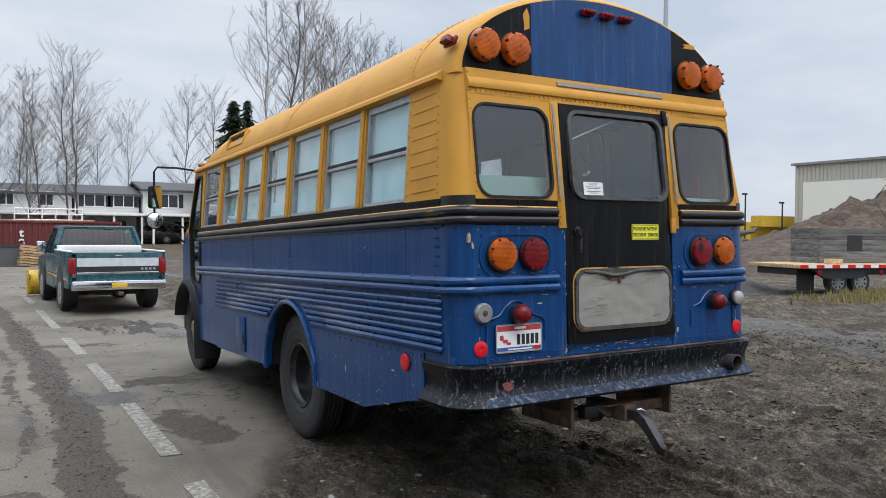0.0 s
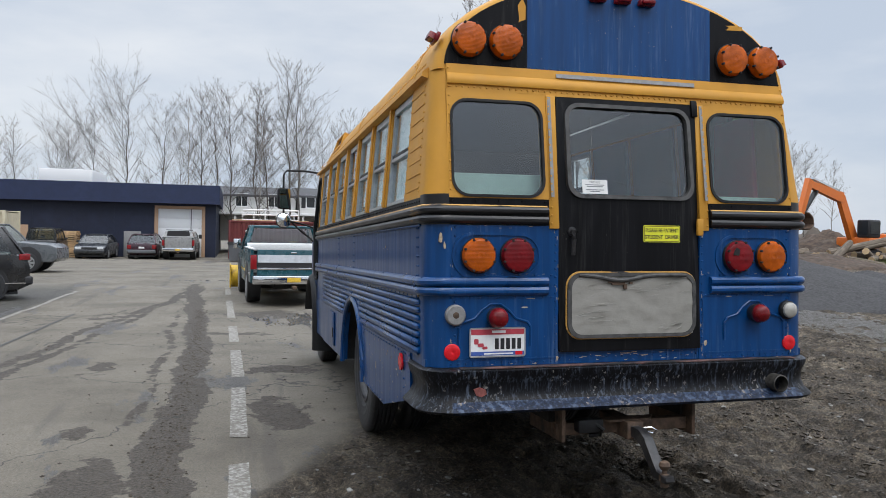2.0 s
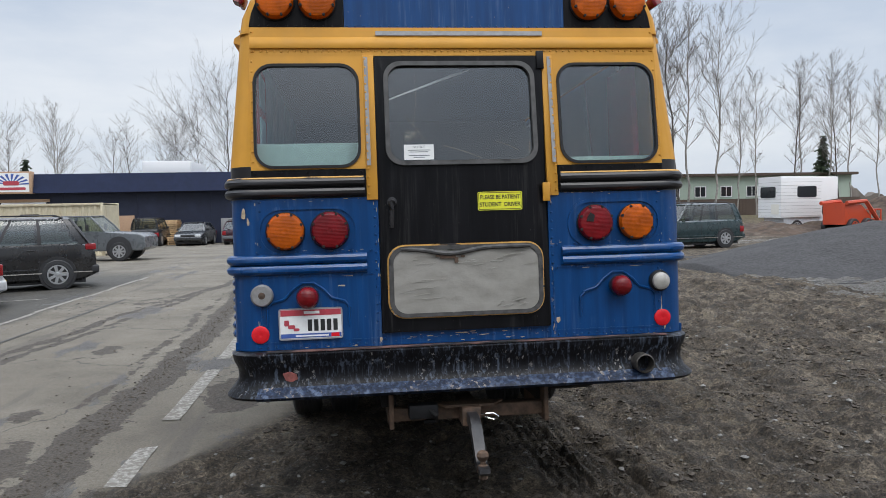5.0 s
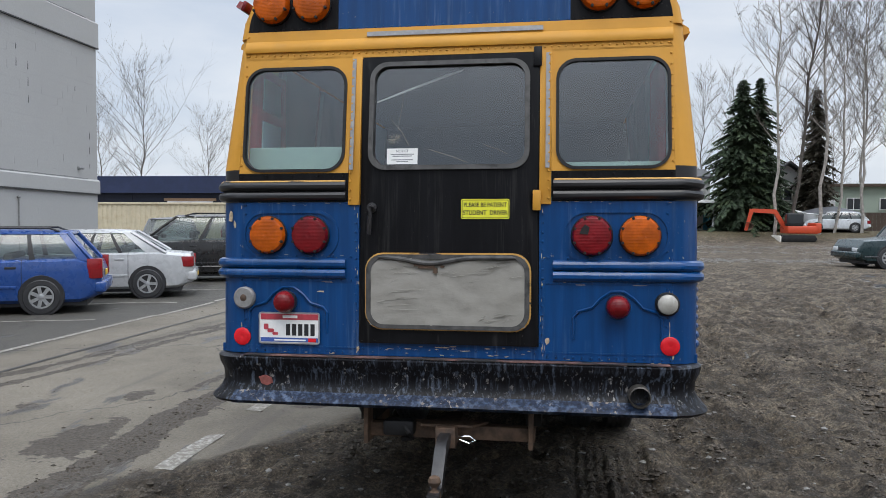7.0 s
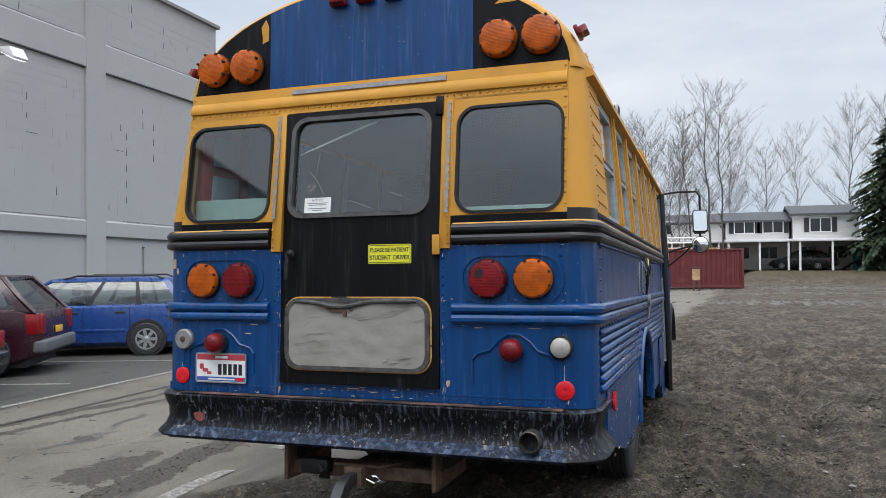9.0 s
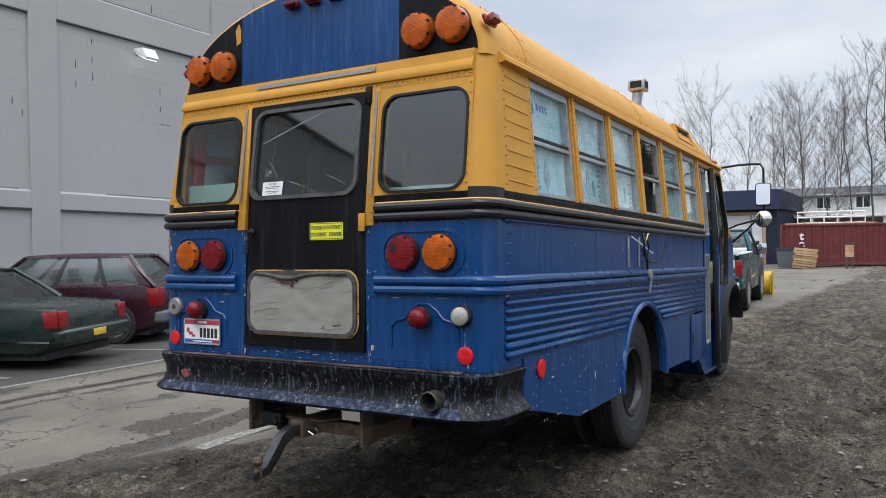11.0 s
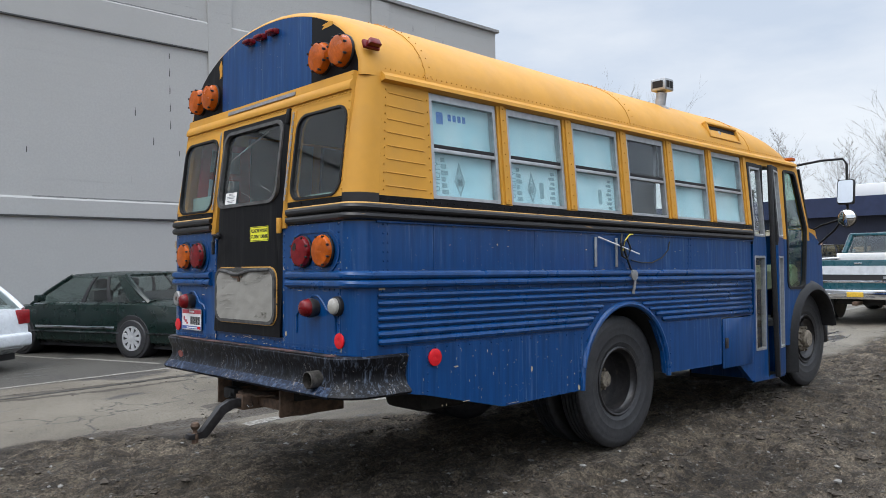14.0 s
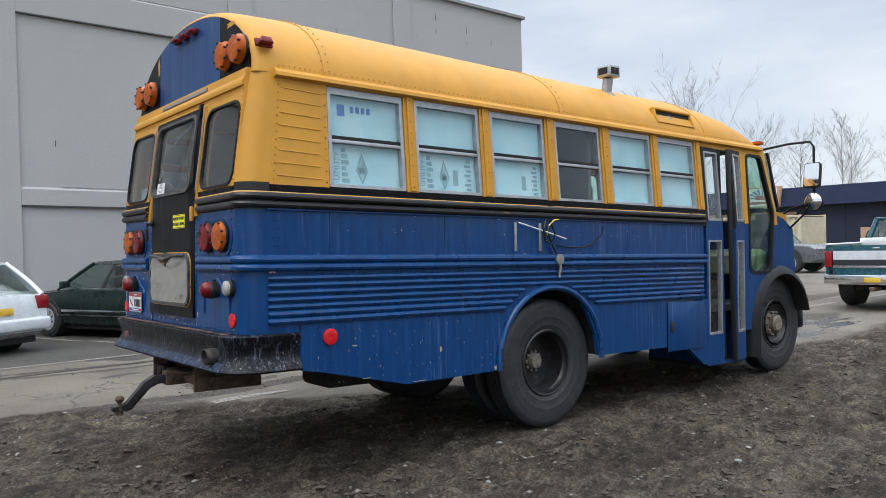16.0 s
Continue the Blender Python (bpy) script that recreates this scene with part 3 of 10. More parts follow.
    mud = mix(0.6, mud, ramp(noise_at(4.5, 9, (1.6, 0.9, 1), 0.72), (0.43, (0.12, 0.11, 0.10)), (0.50, (0.5, 0.49, 0.48)), (0.57, (0.86, 0.85, 0.83))), "OVERLAY")
    # churned clods: dark moist lumps in drifts along the wheel lines
    clod = rng(noise_at(11, 8, (1.0, 1.0, 1), 0.78), 0.535, 0.56, 0.0, 0.8)
    drift = rng(noise_at(0.9, 6, (1.7, 0.6, 1), 0.6), 0.46, 0.56)
    cm = nt.nodes.new("ShaderNodeMath")
    cm.operation = "MULTIPLY"
    ln(clod, cm.inputs[0])
    ln(drift, cm.inputs[1])
    mud = mix(cm.outputs[0], mud, (0.040, 0.030, 0.021))
    wm = nt.nodes.new("ShaderNodeMath")
    wm.operation = "MULTIPLY_ADD"
    ln(rng(noise_at(1.5, 10, (1.9, 0.32, 1), 0.72), 0.0, 1.0, -0.5, 0.5), wm.inputs[0])
    wm.inputs[1].default_value = 3.2
    ln(attr("wet"), wm.inputs[2])
    wet = rng(wm.outputs[0], 0.52, 0.60, 0.0, 0.85)
    mud = mix(wet, mud, (0.12, 0.106, 0.088))
    asp = mix(rng(wm.outputs[0], 0.55, 0.62, 0.0, 0.9), asp, (0.045, 0.04, 0.035))
    col = mix(attr("dirt"), asp, mud)
    grass = ramp(noise_at(9, 8), (0.3, (0.05, 0.04, 0.02)), (0.55, (0.11, 0.085, 0.04)), (0.75, (0.085, 0.10, 0.03)))
    col = mix(attr("bank"), col, grass)
    ln(col, b.inputs["Base Color"])
    r_asp = nt.nodes.new("ShaderNodeMath")
    r_asp.operation = "MULTIPLY_ADD"
    ln(damp, r_asp.inputs[0])
    r_asp.inputs[1].default_value, r_asp.inputs[2].default_value = -0.25, 0.78
    pool = nt.nodes.new("ShaderNodeMath")
    pool.operation = "MULTIPLY_ADD"
    ln(rng(wm.outputs[0], 0.55, 0.62, 0.0, 1.0), pool.inputs[0])
    pool.inputs[1].default_value = -0.62
    ln(r_asp.outputs[0], pool.inputs[2])
    ln(mix(attr("dirt"), pool.outputs[0], rng(wet, 0, 1, 0.92, 0.22)), b.inputs["Roughness"])
    bn = nt.nodes.new("ShaderNodeBump")
    bn.inputs["Strength"].default_value, bn.inputs["Distance"].default_value = 0.9, 0.06
    grit = mix(0.35, rng(noise_at(24, 10, rough=0.85), 0.35, 0.65), rng(cells(48, out="Distance"), 0.0, 0.8, 1.0, 0.2))
    ln(mix(attr("dirt"), rng(noise_at(90, 4), 0, 1, 0.4, 0.6), grit), bn.inputs["Height"])
    ln(bn.outputs["Normal"], b.inputs["Normal"])
    return m


gm.materials.append(ground_mat())
ground = tagged(new("ground", gm), "damp cracked asphalt lot giving way to churned muddy gravel", "ground", kind="structure")


def gz(x, y):
    return float(ground_height(np.array([float(x)]), np.array([float(y)]))[0][0])


# ---- painted lines: worn white strips, 4 mm above the asphalt
M["road_paint"] = mat("worn white road paint", (0.30, 0.285, 0.255), 0.75, grain=0.25, grain_scale=35, spot_color=(0.16, 0.145, 0.12), spot_scale=22, spot_range=(0.42, 0.55), bump=0.1)


def strip(x0, y0, x1, y1, w, label, key="road_paint"):
    d = Vector((x1 - x0, y1 - y0))
    n = max(2, int(d.length / 0.25))
    s = Vector((-d.y, d.x)).normalized() * w / 2
    vs, fs = [], []
    for i in range(n + 1):
        p = Vector((x0, y0)) + d * i / n
        for k in (1, -1):
            q = p + k * s * (1 + 0.05 * math.sin(i * 2.3 + k))
            vs.append((q.x, q.y, gz(q.x, q.y) + 0.006))
    for i in range(n):
        fs.append((2 * i, 2 * i + 1, 2 * i + 3, 2 * i + 2))
    return tagged(quads("road_marking", vs, fs, M[key]), label, "marking", "painted lines of the lot", "structure")


for y0, y1 in ((1.2, 2.05), (2.8, 4.95), (5.6, 7.7), (8.6, 10.6), (12.0, 15.8), (17.6, 20.5)):
    strip(-2.2 - 0.02 * max(0, y0 - 6), y0, -2.2 - 0.02 * max(0, y1 - 6), y1, 0.15, "worn white dash painted on the asphalt")
# a dark tar seam along the lane
M["tar"] = mat("dark tar seam", (0.035, 0.032, 0.028), 0.6, grain=0.3)
strip(-5.72, -2, -5.62, 7.5, 0.07, "dark tar seam along the lane", "tar")
strip(-5.62, 7.5, -5.4, 13, 0.06, "dark tar seam along the lane", "tar")
strip(-6.75, -14, -6.45, 19, 0.10, "long white line along the row of parking stalls")
for y in (-6.0, -3.2, -0.3, 2.35, 5.2, 7.95, 10.7, 13.5, 16.3):
    strip(-7.2, y + 0.1, -11.6, y - 1.5, 0.10, "white line between two parking stalls")

# ---- white block building beside the lot
M["block_white"] = mat("painted concrete block", (0.405, 0.402, 0.392), 0.8, grain=0.03, grain_scale=24, spot_color=(0.385, 0.38, 0.37), spot_scale=0.35, spot_range=(0.4, 0.7), bump=0.06, bump_scale=90, spec=0.3)
M["joint_strip_dark"] = mat("dark joint and ledge strip", (0.06, 0.06, 0.06), 0.9)
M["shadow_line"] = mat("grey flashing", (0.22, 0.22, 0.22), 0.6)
WX, WY = -12.2, 15.85
PIERS = (-15, -10, -4.4, 0.6, 5.84, 10.74)
LEDGES = ((2.45, 2.83), (6.44, 7.14))
wall = thing("wall_west", "tall windowless wall of painted white concrete block", "building", kind="structure")
bm = bm_()
box(bm, WX - 14, WX, -22, WY, -0.6, 8.85)
part("block_wall", bm, M["block_white"], wall, smooth=0)
spans = [(a_, b_) for a_, b_ in zip((-22,) + tuple(p + 0.62 for p in PIERS), PIERS + (WY + 0.05,))]
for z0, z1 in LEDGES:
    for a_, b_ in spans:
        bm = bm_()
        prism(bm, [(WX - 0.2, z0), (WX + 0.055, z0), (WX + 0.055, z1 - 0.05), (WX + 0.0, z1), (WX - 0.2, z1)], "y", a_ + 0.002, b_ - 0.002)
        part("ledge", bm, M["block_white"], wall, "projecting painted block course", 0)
        # dark grey strip just below the course, 5 mm proud of it
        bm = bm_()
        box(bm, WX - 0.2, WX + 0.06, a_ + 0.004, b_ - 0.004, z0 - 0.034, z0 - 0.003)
        part("drip_edge", bm, M["joint_strip_dark"], wall, "dark strip under the projecting course", 0)
for y in PIERS:
    bm = bm_()
    box(bm, WX - 0.1, WX + 0.06, y, y + 0.62, -0.2, 8.8, 0.01)
    part("pilaster", bm, M["block_white"], wall, "", 0)
bm = bm_()
box(bm, WX - 14.1, WX + 0.1, -22, WY + 0.1, 8.85, 8.95, 0.01)
part("coping", bm, M["alu_dull"], wall, "grey metal coping", 0)
bm = bm_()
box(bm, WX - 8, WX - 1.0, WY, WY + 0.9, -0.3, 7.75)
part("rear_wing", bm, M["block_white"], wall, "", 0)
rnd = random.Random(4)


def on_pier(y):
    return any(p - 0.1 < y < p + 0.72 for p in PIERS)


# open head joints: short upright slits in columns, one course high, a few with a stepped bed crack
bm = bm_()
for i in range(64):
    y = round(rnd.uniform(-13, WY - 0.4) / 0.2) * 0.2 + 0.1
    base = rnd.choice((2.9, 2.9, 7.2)) + 0.2 * rnd.randrange(0, 13)
    for k in range(rnd.choice((1, 1, 2, 3, 5))):
        z = base + 0.4 * k
        if z < 8.6 and not on_pier(y) and not any(a_ - 0.25 < z < b_ for a_, b_ in LEDGES):
            prism(bm, [(y, z), (y + 0.018, z + 0.01), (y + 0.022, z + 0.12), (y + 0.012, z + rnd.choice((0.14, 0.19, 0.21))), (y + 0.004, z + 0.1)], "x", WX - 0.02, WX + 0.004)
    if i % 9 == 0 and not on_pier(y) and not on_pier(y + 0.3):
        box(bm, WX - 0.02, WX + 0.004, y, y + 0.3, 4.6, 4.612)
tagged(part("open_joint", bm, M["joint_strip_dark"], wall, "", 0), "short dark open joints in the block", kind="stuff")
# painted-over joints between the blocks: fine shallow ridges, bed and head
bm = bm_()
for row, z in enumerate(np.arange(0.0, 8.8, 0.2)):
    if any(a_ - 0.05 < z < b_ + 0.03 for a_, b_ in LEDGES):
        continue
    y = -8.0
    while y < WY - 0.3:
        ln_ = rnd.uniform(0.5, 3.0)
        if rnd.random() < 0.75:
            box(bm, WX - 0.01, WX + 0.0022, y, min(y + ln_, WY - 0.02), z, z + 0.006)
        y += ln_ + 0.1
    for y in np.arange(-6 + 0.2 * (row % 2), WY - 0.3, 0.4):
        if rnd.random() < 0.16:
            box(bm, WX - 0.01, WX + 0.0022, y, y + 0.006, z, z + 0.19)
    for p in PIERS[2:]:
        box(bm, WX, WX + 0.062, p + 0.012, p + 0.608, z, z + 0.005)
tagged(part("block_joint", bm, M["block_white"], wall, "", 0), "faint block joints under paint", kind="stuff")
bm = bm_()
for y, z, ln_ in ((7.6, 2.845, 3.0), (2.0, 2.845, 3.6), (12.0, 2.845, 3.4), (1.6, 7.155, 4.0), (7.0, 7.155, 3.4), (11.6, 7.155, 3.8)):
    n = 24
    for k in range(n):
        h = 0.008 + 0.016 * rnd.random()
        box(bm, WX - 0.01, WX + 0.012, y + ln_ * k / n, y + ln_ * (k + 1) / n, z - h, z + 0.012 * rnd.random())
tagged(part("grime_line", bm, M["shadow_line"], wall, "grey grime line along the ledge top", 0), kind="stuff")
# the courses fall a little towards the north
for ob_ in wall.children:
    for v in ob_.data.vertices:
        v.co.z -= 0.019 * (v.co.y - 8.0) * min(1.0, max(0.0, v.co.z / 2.4))
bm = bm_()
box(bm, WX, WX + 0.16, 14.98, 15.05, 2.92, 2.97, 0.01)
box(bm, WX, WX + 0.03, 14.97, 15.06, 2.90, 3.0, 0.01)
solid("wall_lamp", bm, M["shadow_line"], "small grey lamp bracket on the block wall", "lamp")
for y, top_ in ((12.7, 2.1),):
    bm = tube(bm_(), [(WX + 0.02, y, -0.1), (WX + 0.02, y, top_)], 0.02, 8)
    lathe(bm, [(0.03, top_), (0.05, top_ + 0.04), (0.0001, top_ + 0.08)], 10, "z", (WX + 0.02, y, 0))
    solid("conduit", bm, M["alu_dull"], "thin grey pipe up the block wall", "pipe", "pipes on the block wall")
# flood lamp high on the wall
fl = thing("flood_lamp", "lit white flood lamp high on the block wall", "lamp")
bm = bm_()
box(bm, WX - 0.01, WX + 0.3, 8.44, 8.52, 6.1, 6.16, 0.01)
part("bracket", bm, M["shadow_line"], fl)
bm = bm_()
prism(bm, [(WX + 0.12, 6.22), (WX + 0.12, 6.12), (WX + 0.52, 5.93), (WX + 0.56, 5.97), (WX + 0.42, 6.2)], "y", 8.3, 8.66, 0.02)
part("housing", bm, M["white"], fl, "white lamp housing")
bm = bm_()
prism(bm, [(WX + 0.16, 6.11), (WX + 0.16, 6.095), (WX + 0.50, 5.925), (WX + 0.50, 5.945)], "y", 8.33, 8.63)
lamp_glow = bpy.data.materials.new("lit lamp glass")
lamp_glow.use_nodes = True
lamp_glow.node_tree.nodes["Principled BSDF"].inputs["Emission Color"].default_value = (0.9, 0.97, 1, 1)
lamp_glow.node_tree.nodes["Principled BSDF"].inputs["Emission Strength"].default_value = 2.5
part("lens", bm, lamp_glow, fl, "glowing white lens")

# ---- navy shed at the far end of the lot
SY, SG = 50.0, -0.22
M["navy_wall"] = mat("dark navy painted metal", (0.007, 0.012, 0.034), 0.6, grain=0.1, grain_scale=2, spot_color=(0.012, 0.018, 0.046), spot_scale=0.7)
M["navy_fascia"] = mat("navy fascia", (0.007, 0.014, 0.046), 0.6, spec=0.3, grain=0.08, grain_scale=2, spot_color=(0.010, 0.018, 0.055), spot_scale=0.5)
M["door_white"] = mat("white overhead door", (0.74, 0.75, 0.76), 0.5, grain=0.03)
M["wood_trim"] = mat("tan wood trim", (0.42, 0.27, 0.17), 0.7, grain=0.15)
shed = thing("wall_north", "long low navy-blue metal workshop with a deep fascia", "building", kind="structure")
bm = bm_()
x_door0, x_door1, z_door = -7.25, -4.5, 2.98
for x0, x1, z0, z1 in ((-75, x_door0, SG - 0.3, 3.4), (x_door0, x_door1, z_door, 3.4), (x_door1, -3.6, SG - 0.3, 3.4)):
    box(bm, x0, x1, SY, SY + 0.25, z0, z1)
box(bm, -3.85, -3.6, SY + 0.25, SY + 18, SG - 0.3, 3.4)
box(bm, -75, -3.6, SY + 17.8, SY + 18, SG - 0.3, 3.4)
part("metal_wall", bm, M["navy_wall"], shed, smooth=0)
bm = bm_()
prism(bm, [(SY - 0.7, 3.32), (SY - 0.4, 4.58), (SY + 18.3, 4.58), (SY + 18.3, 3.32)], "x", -75.4, -3.35)
part("fascia", bm, M["navy_fascia"], shed, "deep sloped navy fascia", 0)
bm = bm_()
for x in np.arange(-70, -4, 2.4):
    box(bm, x, x + 0.05, SY - 0.03, SY, SG, 3.3)
tagged(part("seam", bm, M["navy_wall"], shed, "", 0), kind="stuff")
bm = bm_()
for k in range(5):
    z0 = SG + k * (z_door - SG) / 5
    box(bm, x_door0, x_door1, SY + 0.08, SY + 0.14, z0 + 0.003, z0 + (z_door - SG) / 5 - 0.003, 0.004)
door = thing("door_1", "white sectional overhead garage door, closed", "garage door", kind="structure")
part("door_leaf", bm, M["door_white"], door)
bm = bm_()
box(bm, x_door0 - 0.22, x_door0, SY - 0.06, SY - 0.003, SG, z_door + 0.2)
box(bm, x_door1, x_door1 + 0.22, SY - 0.06, SY - 0.003, SG, z_door + 0.2)
box(bm, x_door0, x_door1, SY - 0.06, SY - 0.003, z_door, z_door + 0.2)
part("door_trim", bm, M["wood_trim"], door, "tan wooden door trim", 0)
for x0, x1, z1, key, lab in ((-9.35, -8.3, 1.45, "alu_dull", "grey steel side door"), (-16.2, -15.0, 1.75, "wood_trim", "plywood sheet leaning on the shed")):
    bm = bm_()
    box(bm, x0, x1, SY - 0.08, SY - 0.02, SG - 0.02, z1, 0.01)
    solid("panel" if "plywood" in lab else "door_2", bm, M[key], lab, "door" if "door" in lab else "panel", kind="structure" if "door" in lab else "")
for x0, x1 in ((-28.7, -25.1), (-23.4, -20.6)):
    bm = bm_()
    box(bm, x0, x1, SY - 0.09, SY - 0.02, SG, 2.75, 0.02)
    d2 = solid("door_3", bm, M["door_white"], "pale overhead door of the navy shed", "garage door", kind="structure")
    bm = bm_()
    box(bm, x0 - 0.25, x1 + 0.25, SY - 0.12, SY - 0.02, 2.75, 2.95)
    part("door_trim", bm, M["wood_trim"], d2, smooth=0)
# painted sign with rays on the fascia
sg = thing("sign", "wooden shop sign painted with blue and cream rays", "sign")
bm = bm_()
box(bm, -23.65, -21.15, SY - 0.85, SY - 0.3, 3.3, 4.75, 0.03)
part("board", bm, M["wood_trim"], sg)
bm = bm_()
for i in range(9):
    a0, a1 = radians(20 * i), radians(20 * i + 10)
    c = (-22.4, 3.9)
    prism(bm, [c, (c[0] + 1.1 * math.cos(a0), c[1] + 0.7 * math.sin(a0)), (c[0] + 1.1 * math.cos(a1), c[1] + 0.7 * math.sin(a1))], "y", SY - 0.864, SY - 0.857)
part("ray", bm, M["plate_blue"], sg, "", 0)
bm = bm_()
box(bm, -23.5, -21.3, SY - 0.856, SY - 0.851, 3.42, 4.65)
part("cream_field", bm, M["white"], sg, "", 0)
bm = bm_()
prism(bm, rrect(-22.9, -21.9, 3.85, 4.13, 0.12), "y", SY - 0.874, SY - 0.866)
prism(bm, rrect(-23.3, -21.5, 3.55, 3.72, 0.07), "y", SY - 0.874, SY - 0.866)
part("emblem", bm, M["plate_red"], sg, "", 0)
bm = bm_()
box(bm, -14.9, -11.6, SY + 2, SY + 8, 4.5, 5.5, 0.05)
solid("roof_unit", bm, M["white"], "pale low box on the shed roof", "roof unit", m=pose(0, 0, 0.0))


# ---- the school bus; x to its right side, y towards its nose, in the frame of its body
bus = thing("school_bus", "old short school bus, yellow above, hand-painted navy below, on muddy gravel", "bus", RAKE)
HALF = 1.225


def lean(bm, base=1.9):
    """Sides lean inwards above the belt."""
    for v in bm.verts:
        if v.co.z > base:
            v.co.x -= math.copysign(0.085 * (v.co.z - base), v.co.x) if abs(v.co.x) > 0.9 else 0
    return bm


def arc(scale=1.0, low=2.62, rise=0.535, half=1.165, n=20):
    return [(half * scale * math.cos(math.pi * k / n), low + rise * math.sin(math.pi * k / n)) for k in range(n + 1)]


# roof: a thick curved shell with rounded ends
rings = []
for y, s, f in ((0.03, 0.962, 1.06), (0.04, 0.978, 1.085), (0.06, 0.99, 1.11), (0.1, 0.998, 1.13), (0.2, 1, 1.148), (0.4, 1, 1.16), (0.62, 1, 1.165), (1.6, 1, 1.14), (2.9, 1, 1.105), (5.1, 1, 1.09), (5.5, 0.995, 1.05), (5.85, 0.975, 0.95),
                (6.1, 0.95, 0.81), (6.3, 0.92, 0.6), (6.42, 0.89, 0.36), (6.46, 0.87, 0.2)):
    outer = arc(s, 2.62, 0.535 * f)
    inner = [(x * 0.965, 2.60 + (z - 2.60) * 0.94) for x, z in outer]
    rings.append([(x, y, z) for x, z in outer + inner[::-1]])
part("roof", loft(bm_(), rings), M["bus_yellow"], bus, "rounded yellow roof with riveted seams")
for y, rise_ in ((0.60, 0.6275), (2.93, 0.5945), (5.12, 0.5865)):
    bm = bm_()
    o, i = arc(1.003, 2.622, rise_), arc(0.99, 2.62, 0.55)
    loft(bm, [[(x, yy, z) for x, z in o + i[::-1]] for yy in (y, y + 0.035)])
    part("roof_seam", bm, M["bus_yellow"], bus)
for sgn in (-1, 1):
    # drip rail over the windows
    bm = bm_()
    prism(bm, [(sgn * 1.16, 2.585), (sgn * 1.205, 2.60), (sgn * 1.2, 2.625), (sgn * 1.16, 2.655)], "y", 0.17, 6.2)
    part("drip_rail", bm, M["bus_yellow"], bus)
    # roof vent scoop towards the nose
    bm = bm_()
    for y0, y1, z0, z1, off in ((4.34, 4.97, 2.715, 2.735, 0.03), (4.34, 4.36, 2.735, 2.86, 0.03), (4.95, 4.97, 2.735, 2.86, 0.03), (4.34, 4.97, 2.86, 2.885, 0.05)):
        box(bm, 0, 0.05, y0, y1, z0 - 2.8, z1 - 2.8, 0.004)
    vent = part("roof_vent", bm, M["bus_yellow"], bus, "dark slotted vent let into the roof side")
    vent.matrix_basis = Matrix.Translation((sgn * 1.075, 0, 2.8)) @ pose(0, 0, 0, 0, -20 * sgn, 0) @ Matrix.Diagonal((sgn, 1, 1, 1))
    bm = bm_()
    box(bm, -0.02, 0.022, 4.36, 4.95, -0.065, 0.06)
    part("slot", bm, M["brown_dark"], vent, "", 0)
    bm = bm_()
    lathe(bm, [(0.0001, 0.022), (0.028, 0.024), (0.028, 0.03), (0.0001, 0.036)], 12, "x", (0, 4.6, -0.01))
    part("knob", bm, M["clear_lens"], vent)

# rear end cap: navy centre panel between two black ones
ARC = [(1.105 * math.cos(math.pi * k / 40), 2.645 + 0.535 * math.sin(math.pi * k / 40)) for k in range(41)]
for x0, x1, key, lab in ((-0.605, 0.605, "bus_blue", "navy panel of the rear cap"), (-1.2, -0.607, "bus_black", "black lamp panel"), (0.607, 1.2, "bus_black", "black lamp panel")):
    pts = [p for p in ARC if x0 < p[0] < x1]

    def top(x):
        return 2.645 + 0.535 * math.sqrt(max(0, 1 - (x / 1.105) ** 2))

    left, right = max(x0, -1.105), min(x1, 1.105)
    pts = [(right, 2.645), (right, top(right))] + pts + [(left, top(left)), (left, 2.645)]
    clean = [p for i, p in enumerate(pts) if i == 0 or (abs(p[0] - pts[i - 1][0]) + abs(p[1] - pts[i - 1][1])) > 1e-4]
    part("cap_panel", prism(bm_(), clean, "y", 0.028, 0.09), M[key], bus, lab)
for x, w, h in ((-0.64, 0.05, 0.22), (0.78, 0.12, 0.035)):
    bm = bm_()
    zc = 2.95 if x < 0 else 3.0
    prism(bm, [(x - w / 2, zc - h * 0.5), (x + w * 0.45, zc - h * 0.4), (x + w * 0.5, zc + h * 0.3), (x + w * 0.1, zc + h * 0.5), (x - w * 0.5, zc + h * 0.3), (x - w * 0.3, zc)], "y", 0.0265, 0.03)
    part("bare_patch", bm, M["bus_yellow"], bus, "patch where old yellow paint shows", 0)


